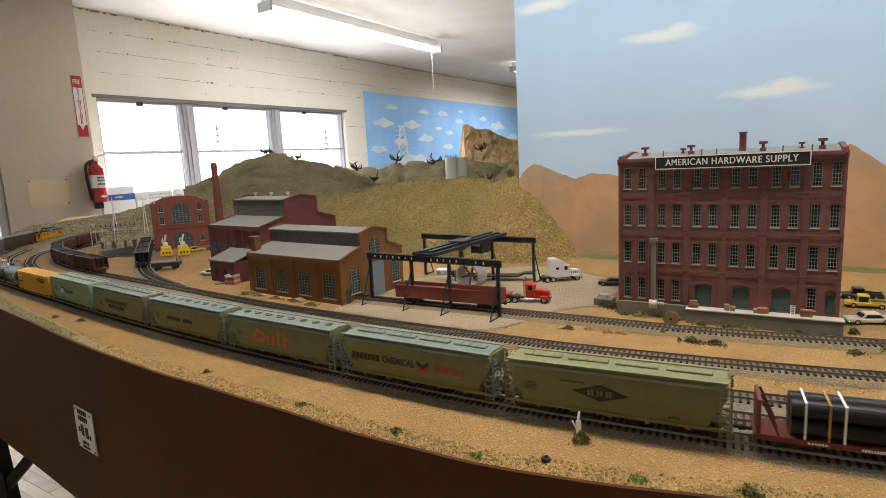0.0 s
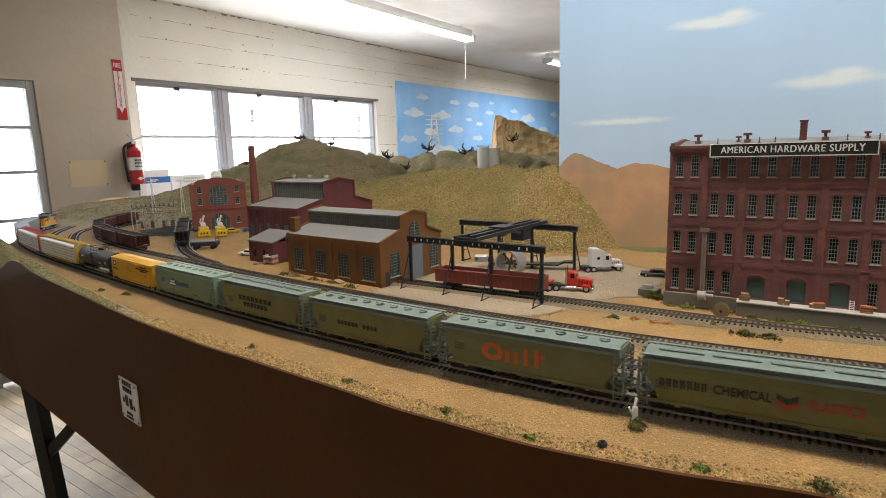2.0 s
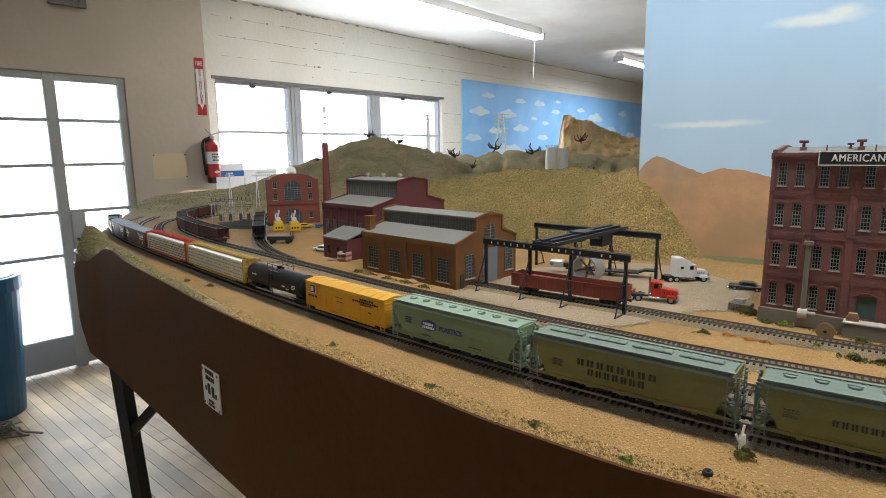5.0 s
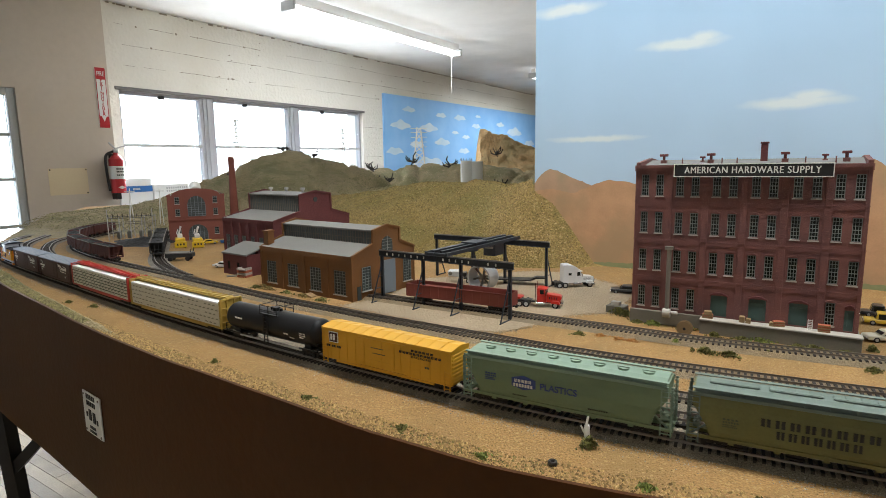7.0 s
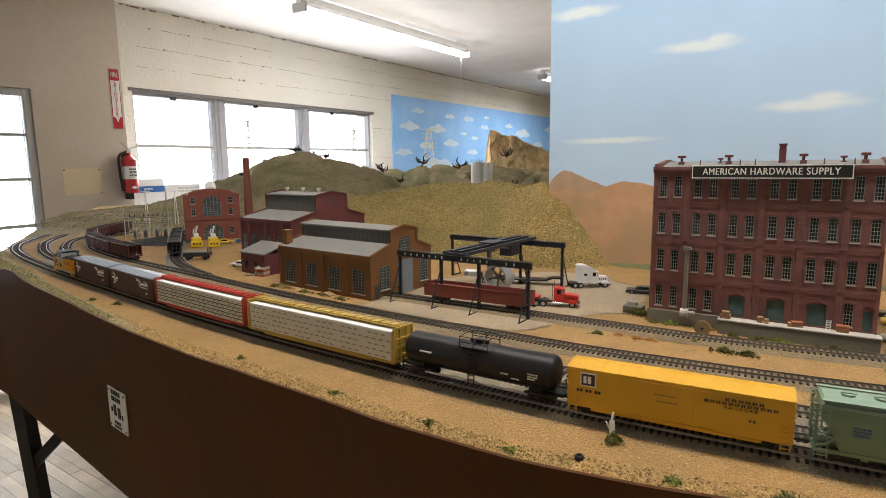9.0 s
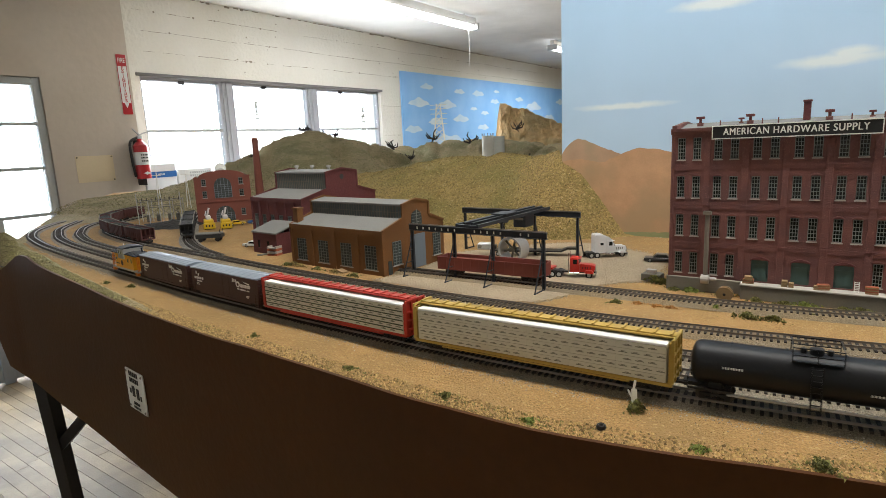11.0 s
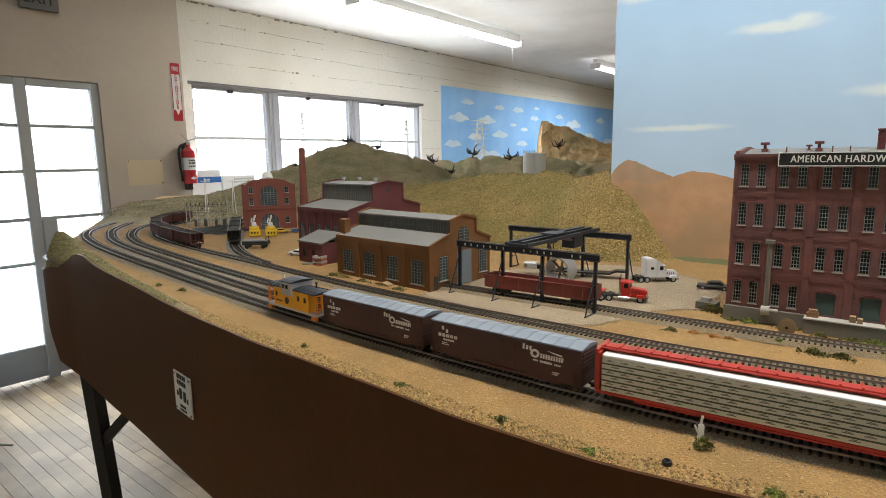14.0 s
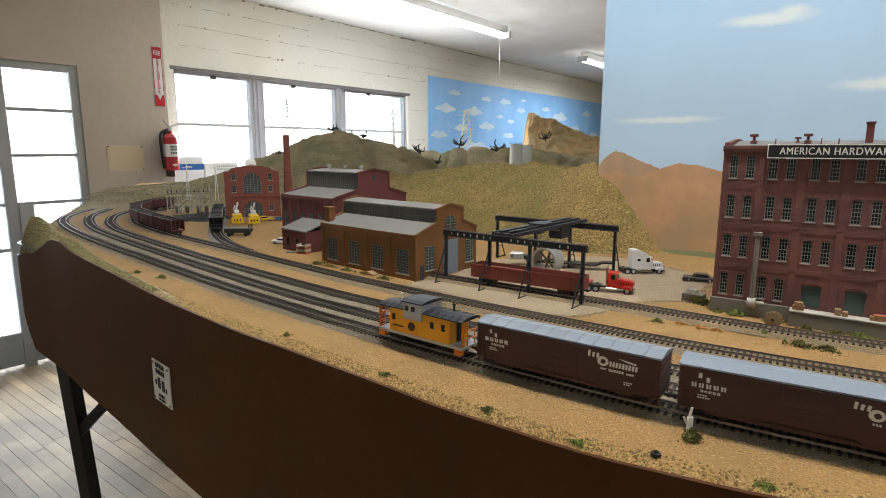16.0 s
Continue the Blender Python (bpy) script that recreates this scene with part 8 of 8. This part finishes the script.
auto(pose(-0.795, 1.82, G, 0, 0, 30), P_YELLOW, "yellow toy sedan parked by the engine house", 0.052)
auto(pose(-0.735, 1.84, G, 0, 0, 30), P_BLUE, "blue pickup truck parked by the engine house", 0.060, True)


def semi(m, body, label, sleeper):
    t = thing("truck_tractor", m, label, "truck")
    part("chassis", boxes((-0.040, 0.038, -0.004, 0.004, 0.0075, 0.0100), (-0.040, -0.012, -0.008, 0.008, 0.0101, 0.0112)), BLACK, t)
    def eased(bm, k=0.0008):
        bmesh.ops.bevel(bm, geom=bm.edges[:], offset=k, segments=2, affect="EDGES")
        return bm

    hood = part("hood", eased(prism([(0.014, 0.0095), (0.037, 0.0095), (0.039, 0.0190), (0.037, 0.0212), (0.014, 0.0235)], -0.0085, 0.0085)), body, t)
    for k in range(4):
        part("vent_slot", boxes((0.018 + k * 0.004, 0.0195 + k * 0.004, -0.0087, -0.0084, 0.0150, 0.0190)), BLACK, hood)
    for s in (-1, 1):
        part("headlight", rods(((0.0375, s * 0.0105, 0.0135), (0.0392, s * 0.0105, 0.0135), 0.0017), seg=10), CHROME, t)
        part("step", boxes((0.002, 0.012, s * 0.0118 - 0.0016, s * 0.0118 + 0.0016, 0.0052, 0.0060)), CHROME, t)
        part("mirror", boxes((0.0125, 0.0135, s * 0.0152 - 0.0010, s * 0.0152 + 0.0010, 0.0230, 0.0290)), CHROME, t)
        part("marker_lamp", boxes((0.0045, 0.0060, s * 0.006 - 0.0006, s * 0.006 + 0.0006, 0.0341, 0.0350)), OCHRE, t)
    part("visor", boxes((0.0108, 0.0150, -0.0115, 0.0115, 0.0322, 0.0328)), body, t)
    part("mudguard", boxes((-0.0405, -0.0395, -0.0135, -0.0055, 0.003, 0.011), (-0.0405, -0.0395, 0.0055, 0.0135, 0.003, 0.011)), BLACK, t)
    part("grille", boxes((0.0391, 0.0398, -0.006, 0.006, 0.0095, 0.020)), CHROME, t)
    part("cab", eased(prism([(-0.002, 0.0095), (0.0139, 0.0095), (0.0139, 0.0240), (0.010, 0.0335), (-0.002, 0.0345)], -0.0125, 0.0125)), body, t)
    part("windscreen", boxes((0, 0.0005, -0.010, 0.010, -0.0038, 0.0038)), PANE_DARK, t, m=pose(0.0124, 0, 0.0287, 0, -22, 0))
    for s in (-1, 1):
        y = s * 0.0126
        part("side_glass", boxes((0.003, 0.0095, y - 0.0003, y + 0.0003, 0.0240, 0.0315)), PANE_DARK, t)
        part("fuel_tank", rods(((-0.004, s * 0.0105, 0.0075), (0.012, s * 0.0105, 0.0075), 0.0032), seg=12), CHROME, t)
        part("exhaust", rods(((-0.0045, s * 0.0115, 0.010), (-0.0045, s * 0.0115, 0.042), 0.0009)), CHROME, t)
        part("fender", prism([(0.022, 0.0095), (0.024, 0.0135), (0.034, 0.0135), (0.037, 0.0085)], s * 0.0125 - 0.0035, s * 0.0125 + 0.0035), body, t)
        for x in (-0.032, -0.0205):
            wheel_at(t, x, s * 0.0105, 0.0058, 0.0055)
        wheel_at(t, 0.029, s * 0.0115, 0.0058, 0.0036)
    if sleeper:
        part("sleeper", eased(prism([(-0.024, 0.0095), (-0.0021, 0.0095), (-0.0021, 0.0430), (-0.010, 0.0465), (-0.024, 0.0465)], -0.0130, 0.0130), 0.0014), body, t, "tall sleeper box")
        part("wind_fairing", prism([(-0.002, 0.0347), (0.010, 0.0338), (0.004, 0.0400), (-0.002, 0.0430)], -0.0120, 0.0120), body, t)
        part("sleeper_window", boxes((-0.0145, -0.0085, -0.0134, -0.0128, 0.0255, 0.0300)), PANE_DARK, t)
    part("bumper", boxes((0.0385, 0.0408, -0.0125, 0.0125, 0.0040, 0.0085), bevel=0.0004), CHROME, t)
    return t


semi(pose(0.232, 1.128, G, 0, 0, 8), P_WHITE, "white long-nosed truck tractor with sleeper cab", True)
semi(pose(0.142, 0.974, G, 0, 0, -16), P_RED, "red truck tractor coupled to a flat trailer", False)


def trailer(m, L, mat, label, low):
    t = thing("flat_trailer", m, label, "trailer")
    part("deck", boxes((-L / 2, L / 2 - 0.03, -0.013, 0.013, low, low + 0.003), bevel=0.0004), mat, t)
    part("gooseneck", prism([(L / 2 - 0.032, low), (L / 2 - 0.020, 0.0145), (L / 2, 0.0145), (L / 2, 0.0175), (L / 2 - 0.022, 0.0175), (L / 2 - 0.034, low + 0.003)], -0.010, 0.010), mat, t)
    for s in (-1, 1):
        for x in (-L / 2 + 0.010, -L / 2 + 0.023):
            wheel_at(t, x, s * 0.0105, 0.0048, 0.005)
    return t


trailer(pose(0.060, 1.005, G, 0, 0, -28), 0.12, P_RED, "red flat trailer behind the truck", 0.0135)
trailer(pose(0.10, 1.162, G, 0, 0, -14), 0.17, BLACK, "black low-loader trailer in the yard", 0.0095)


def big_wheel():
    t = thing("turbine_wheel", pose(0.052, 1.105, G + 0.0005, 0, 0, -33), "large grey spoked steel wheel standing on the yard", "wheel")
    R, r, d = 0.0255, 0.0225, 0.034
    bm = bmesh.new()
    n = 30
    rings = [[bm.verts.new((rr * math.cos(2 * math.pi * i / n), y, R + rr * math.sin(2 * math.pi * i / n))) for i in range(n)] for rr, y in ((R, -d / 2), (R, d / 2), (r, d / 2), (r, -d / 2))]
    for k in range(4):
        a, b = rings[k], rings[(k + 1) % 4]
        for i in range(n):
            bm.faces.new((a[i], b[i], b[(i + 1) % n], a[(i + 1) % n]))
    part("band", bm, SILVER, t)
    for i in range(6):
        a = math.pi * i / 3 + 0.3
        bm = bmesh.new()
        bar(bm, (0.004 * math.cos(a), 0, R + 0.004 * math.sin(a)), (r * math.cos(a), 0, R + r * math.sin(a)), 0.002, 0.0035)
        part("spoke", bm, STONE_DARK, t)
    part("hub", rods(((0, -0.006, R), (0, 0.006, R), 0.005), seg=14), STONE_DARK, t)
    d = thing("grey_machine", pose(0.0, 1.182, G + 0.0135, 0, 0, -14), "pale grey machine casting on the trailer", "machine")
    part("casting", boxes((-0.016, 0.012, -0.010, 0.010, 0, 0.013), bevel=0.002), SILVER, d)
    part("block", boxes((0.0125, 0.022, -0.008, 0.008, 0, 0.009), bevel=0.001), BLACK, d)
    part("motor", rods(((-0.010, -0.0101, 0.007), (-0.010, -0.0125, 0.007), 0.004), seg=12), STONE_DARK, d)


big_wheel()


def plow(m):
    t = thing("yellow_track_machine", m, "yellow and white tracked machine by the engine house", "machine", "yellow machines")
    part("hull", boxes((-0.020, 0.020, -0.024, 0.024, 0.006, 0.030), bevel=0.003), P_YELLOW, t)
    part("apron", boxes((-0.024, 0.024, -0.031, -0.0245, 0.002, 0.020), bevel=0.001), P_YELLOW, t)
    part("cab", boxes((-0.010, 0.010, -0.014, 0.012, 0.0301, 0.042), bevel=0.002), P_WHITE, t, "white cab")
    bm = bmesh.new()
    bar(bm, (-0.004, -0.012, 0.042), (0.006, -0.016, 0.066), 0.006, 0.006)
    bar(bm, (-0.012, 0, 0.042), (-0.006, 0, 0.056), 0.004)
    part("boom", bm, P_WHITE, t, "white raised boom")
    for s in (-1, 1):
        part("track", boxes((s * 0.0165 - 0.004, s * 0.0165 + 0.004, -0.022, 0.022, 0.0, 0.0058), bevel=0.001), TYRE, t)
    for x in (-0.012, 0.0, 0.012):
        part("lamp", boxes((x - 0.003, x + 0.003, -0.0318, -0.0311, 0.009, 0.015)), BLACK, t)


plow(pose(-0.856, 1.752, G, 0, 0, 28) @ Matrix.Diagonal((0.72, 0.9, 1, 1)))
plow(pose(-0.802, 1.752, G, 0, 0, 28) @ Matrix.Diagonal((0.72, 0.9, 1, 1)))


def cart():
    t = thing("flat_wagon", pose(-0.735, 1.50, G, 0, 0, 8), "dark flat wagon with a grey cover in the yard", "wagon")
    part("deck", boxes((-0.034, 0.034, -0.015, 0.015, 0.010, 0.020), bevel=0.0006), COAL_BLACK, t)
    part("cover", boxes((-0.035, 0.030, -0.016, 0.016, 0.0201, 0.023), bevel=0.0006), ROOF_GREY, t, "grey cover")
    for s in (-1, 1):
        for x in (-0.022, 0.022):
            part("wheel", rods(((x, s * 0.012, 0.006), (x, s * 0.014, 0.006), 0.006), seg=14), STEEL_DARK, t)
    part("stake", boxes((0.030, 0.0315, -0.0145, -0.013, 0.0231, 0.032), (0.030, 0.0315, 0.013, 0.0145, 0.0231, 0.032)), COAL_BLACK, t)


cart()


def substation():
    t = thing("electric_substation", pose(-1.135, 1.985, G, 0, 0, 22) @ Matrix.Diagonal((0.53, 0.8, 0.92, 1)), "grey model electric substation with posts, bars and insulators", "substation")
    for i in range(5):
        for j in range(2):
            x, y = -0.13 + 0.065 * i, -0.05 + 0.10 * j
            part("post", boxes((x - 0.0022, x + 0.0022, y - 0.0022, y + 0.0022, 0, 0.085 + 0.03 * (j == 0 and i % 2 == 0))), STONE, t)
    for z in (0.060, 0.082):
        for y in (-0.05, 0.05):
            part("busbar", boxes((-0.135, 0.135, y - 0.0012, y + 0.0012, z, z + 0.0024)), STONE_DARK, t)
    for i in range(5):
        x = -0.13 + 0.065 * i
        part("cross_bar", boxes((x - 0.001, x + 0.001, -0.05, 0.05, 0.0845, 0.0865)), STONE_DARK, t)
    for i in range(4):
        bm = bmesh.new()
        x = -0.13 + 0.065 * i
        bar(bm, (x, -0.05, 0.028), (x + 0.065, -0.05, 0.060), 0.0016)
        bar(bm, (x + 0.065, -0.05, 0.028), (x, -0.05, 0.060), 0.0016)
        part("lattice", bm, STONE_DARK, t)
    for i in range(10):
        x = -0.125 + 0.0275 * i
        part("insulator", rods(((x, -0.05, 0.0865), (x, -0.05, 0.098), 0.0022)), TWIG, t)
    for x in (-0.08, -0.02, 0.05, 0.1):
        tr = part("transformer", boxes((x - 0.011, x + 0.011, -0.016, 0.016, 0.004, 0.030), bevel=0.002), STONE_DARK, t)
        part("radiator", boxes(*[(x - 0.010 + k * 0.005, x - 0.008 + k * 0.005, -0.0215, -0.0165, 0.007, 0.027) for k in range(5)]), STONE_DARK, tr)
        part("bushing", rods(((x - 0.005, 0, 0.030), (x - 0.006, 0, 0.043), 0.0018), ((x + 0.005, 0, 0.030), (x + 0.006, 0, 0.043), 0.0018)), STONE, tr)
    for x in (-1.315, -1.193):
        pl = thing("line_pole", pose(x, 2.3, G + 0.006), "tall pale utility pole beside the substation", "pole")
        part("mast", rods(((-0.008, 0, 0), (0, 0, 0.16), 0.0016), ((0.008, 0, 0), (0, 0, 0.16), 0.0016)), SIGN_WHITE, pl)
        part("cross_arm", boxes((-0.02, 0.02, -0.001, 0.001, 0.145, 0.148)), SIGN_WHITE, pl)
    rnd = random.Random(6)
    me = grid_sheet(-0.12, 0.12, -0.09, 0.09, 0.008, lambda x, y: max(-0.002, 0.022 * (1 - math.hypot(x / 0.11, y / 0.08)) + rnd.uniform(-0.0012, 0.0012)))
    me.materials.append(COAL)
    cp = thing("coal_heap", pose(-1.03, 1.86, G, 0, 0, 30), "low heap of black coal", "coal heap")
    part("coal", me, COAL, cp)


substation()


def goods():
    d = HW.matrix_basis
    CR = material("crate_wood", (0.30, 0.20, 0.10), 0.8, scale=60, vary=0.2)
    ORG = material("orange_crate", (0.36, 0.10, 0.05), 0.75, scale=60, vary=0.2)
    def crate(x, y, w, h, mat, label, turn=0):
        t = thing("crate", d @ pose(x, y, 0.0206, 0, 0, turn), label, "crate", "goods on the dock")
        part("box", boxes((-w / 2, w / 2, -0.004, 0.004, 0, h), bevel=0.0004), mat, t)
        for z in (0.15, 0.5, 0.85):
            part("slat", boxes((-w / 2 - 0.0003, w / 2 + 0.0003, -0.0046, -0.0041, h * z - 0.0006, h * z + 0.0006)), CR, t)
    crate(0.113, -0.012, 0.014, 0.006, ORG, "red-orange crate on the dock")
    crate(0.113, -0.0121, 0.010, 0.004, CR, "small wooden crate on the dock", 8)
    bpy.data.objects["crate.001"].location.z += 0.0062
    crate(0.158, -0.012, 0.007, 0.008, CR, "brown wooden crate on the dock")
    crate(0.166, -0.013, 0.006, 0.006, CR, "pale wooden crate on the dock")
    crate(0.203, -0.012, 0.014, 0.007, ORG, "tilted red-orange crate on the dock", 18)
    crate(0.195, -0.013, 0.005, 0.005, CR, "pale wooden crate on the dock")
    crate(0.256, -0.012, 0.014, 0.009, ORG, "tall red-brown crate on the dock")
    l = thing("dock_ladder", d @ pose(0.240, -0.010, 0.0206), "small white ladder standing on the dock", "ladder")
    bm = bmesh.new()
    ladder(bm, 0, 0, 0, 0.013, 0.005, 6)
    part("rungs", bm, SIGN_WHITE, l)
    s = thing("cable_spool", pose(0.322, 0.800, G, 0, 0, AHS_ANG), "round wooden cable spool leaning at the dock end", "cable spool")
    for y in (-0.004, 0.003):
        part("flange", rods(((0, y, 0.0105), (0, y + 0.0012, 0.0105), 0.0105), seg=24), CR, s)
    part("core", rods(((0, -0.0028, 0.0105), (0, 0.003, 0.0105), 0.006), seg=16), CR, s)
    part("hub", rods(((0, -0.0045, 0.0105), (0, -0.0041, 0.0105), 0.002), seg=10), BLACK, s)
    p = thing("pallet_stack", pose(-0.475, 1.262, G, 0, 0, -20), "stack of pale red slatted pallets by the shed", "pallets")
    for i in range(4):
        part("pallet", boxes((-0.013, 0.013, -0.010, 0.010, i * 0.0055, i * 0.0055 + 0.002), (-0.013, -0.009, -0.010, 0.010, i * 0.0055 + 0.002, i * 0.0055 + 0.0052), (0.009, 0.013, -0.010, 0.010, i * 0.0055 + 0.002, i * 0.0055 + 0.0052)), SILL if i % 2 else ORG, p)
    q = thing("plank_pile", pose(-0.50, 1.275, G, 0, 0, 25), "weathered planks lying by the shed", "planks")
    for i in range(3):
        part("plank", boxes((-0.02, 0.02, -0.008 + i * 0.006, -0.004 + i * 0.006, 0, 0.002)), STONE_DARK, q)
    w = thing("cellar_hatch", pose(-0.275, 1.062, G, 0, 0, -36), "sloping pale wooden hatch by the works wall", "hatch")
    part("lid", prism([(-0.009, 0), (0.009, 0), (0.009, 0.002), (-0.009, 0.006)], -0.007, 0.007), CR, w)
    b = thing("stone_block", pose(0.262, 0.93, G, 0, 0, -36), "pale stone platform end beside the warehouse", "platform")
    part("block", boxes((-0.014, 0.016, -0.010, 0.012, 0, 0.012), bevel=0.0008), STONE_DARK, b)
    part("crate", boxes((-0.008, 0.006, -0.004, 0.006, 0.0121, 0.018), bevel=0.0004), SILL, b)


goods()


# ---- far end of the layout ----
def far_scenery():
    white = SIGN_WHITE
    t = thing("storage_tanks", pose(0.10, 3.40, G + 0.135), "pair of white cylindrical storage tanks on the ridge", "tanks")
    part("tank", rods(((-0.035, 0, 0), (-0.035, 0, 0.125), 0.034), seg=24), white, t)
    part("tank", rods(((0.025, 0.05, 0), (0.025, 0.05, 0.120), 0.038), seg=24), SIGN_WHITE, t)
    bm = bmesh.new()
    for i in range(12):
        a = 2 * math.pi * i / 12
        rod(bm, (-0.035 + 0.033 * math.cos(a), 0.033 * math.sin(a), 0.125), (-0.035 + 0.033 * math.cos(a), 0.033 * math.sin(a), 0.138), 0.0012, 5)
    part("tank_railing", bm, STONE_DARK, t)

    def pylon(x, y, z, h, w):
        p = thing("power_pylon", pose(x, y, z), "white lattice power pylon on the far ridge", "pylon", "power pylons")
        bm = bmesh.new()
        n = 7
        for sx in (-1, 1):
            for sy in (-1, 1):
                bar(bm, (sx * w, sy * w, 0), (sx * w * 0.3, sy * w * 0.3, h), 0.0045 if w > 0.03 else 0.002)
        for k in range(n):
            a, b = k / n, (k + 1) / n
            wa, wb = w * (1 - 0.7 * a), w * (1 - 0.7 * b)
            for s in (-1, 1):
                bar(bm, (-wa, s * wa, h * a), (wb, s * wb, h * b), 0.003 if w > 0.03 else 0.0014)
                bar(bm, (wa, s * wa, h * a), (-wb, s * wb, h * b), 0.003 if w > 0.03 else 0.0014)
        part("lattice", bm, white, p)
        for z in (0.55, 0.66, 0.77, 0.88, 0.97):
            part("cross_arm", boxes((-w * 1.1 - 0.012, w * 1.1 + 0.012, -0.002, 0.002, h * z, h * z + 0.004)), white, p)
    pylon(-0.275, 4.45, 1.44, 0.33, 0.045)
    pylon(-1.245, 3.3, 1.47, 0.29, 0.011)
    pylon(-0.635, 3.3, 1.46, 0.24, 0.011)
    # rigid rock cliff
    rnd = random.Random(12)
    bm = bmesh.new()
    prof = [(0.16, 0.20), (0.18, 0.36), (0.205, 0.53), (0.24, 0.52), (0.30, 0.49), (0.36, 0.475), (0.42, 0.47), (0.46, 0.445), (0.50, 0.42), (0.56, 0.39), (0.62, 0.38), (0.68, 0.34), (0.80, 0.33), (0.95, 0.34)]
    rows = []
    px, pz = [p[0] for p in prof], [p[1] for p in prof]
    for i in range(91):
        x = prof[0][0] + (prof[-1][0] - prof[0][0]) * i / 90
        z = float(np.interp(x, px, pz)) + noise.noise(Vector((x * 30, 0, 1))) * 0.012 + noise.noise(Vector((x * 90, 0, 2))) * 0.006
        row = []
        for k in range(25):
            u = k / 24
            q = Vector((x * 16, u * 7, 4))
            out = noise.noise(q) * 0.03 + abs(noise.noise(q * 2.3)) * 0.02 + noise.noise(q * 5) * 0.008
            row.append(bm.verts.new((x + 0.01 * noise.noise(q * 1.7), 4.75 - 0.27 * (1 - u) ** 1.5 + 0.05 * u - out, G + 0.12 + (z - 0.12) * u)))
        rows.append(row)
    for a, b in zip(rows, rows[1:]):
        for j in range(24):
            bm.faces.new((a[j], b[j], b[j + 1], a[j + 1]))
    back = [bm.verts.new((r[-1].co.x, r[-1].co.y + 0.15, G + 0.1)) for r in rows]
    for i in range(len(rows) - 1):
        bm.faces.new((rows[i][-1], rows[i + 1][-1], back[i + 1], back[i]))
    tagged(part("rock_cliff", bm, ROCK), "ochre rock cliff with a grassy top at the far end", "cliff", kind="structure")
    for i, (x, y) in enumerate(((-0.56, 3.95), (-0.30, 3.95), (-0.05, 3.96), (0.33, 4.55), (-0.42, 3.55), (0.28, 3.5), (-0.78, 3.2), (-0.95, 3.2))):
        h = ground_height(x, y, RIDGES_FAR)
        d = thing("dead_tree", pose(x, y, G - 0.012 + (h if y < 4.4 else 0.30), rnd.uniform(-8, 8), rnd.uniform(-8, 8), rnd.uniform(0, 360)), "bare twisted dark dead tree on the ridge", "tree", "dead trees on the ridge")
        big = 1.0 if y > 3.4 else 0.7
        part("trunk", rods(((0, 0, 0), (0.012 * big, 0, 0.035 * big), 0.005 * big, 7, 0.003 * big)), TWIG, d)
        for k in range(8):
            a = rnd.uniform(0, 6.28)
            p0 = Vector((0.012, 0, rnd.uniform(0.014, 0.034))) * big
            p1 = p0 + Vector((math.cos(a) * 0.04, math.sin(a) * 0.03, rnd.uniform(0.0, 0.03))) * big
            p2 = p1 + Vector((math.cos(a + 1) * 0.02, math.sin(a + 1) * 0.02, rnd.uniform(0.01, 0.035))) * big
            bm = bmesh.new()
            rod(bm, p0, p1, 0.0052 * big, 6, 0.0042 * big)
            rod(bm, p1, p2, 0.0042 * big, 6, 0.0026 * big)
            part("limb", bm, TWIG, d)
    for i, (x, y) in enumerate(((-1.0, 3.2), (-0.85, 3.22), (-1.1, 3.12), (-0.92, 3.18), (-1.2, 3.05))):
        h = ground_height(x, y, RIDGES_FAR)
        c = clump("ridge_scrub", x, y, 0.05, 0.02, TWIG, "sparse dark scrub on the hill crest", 90 + i, 1.4)
        c.location.z = G - 0.01 + h


far_scenery()


build_floor()
motions()
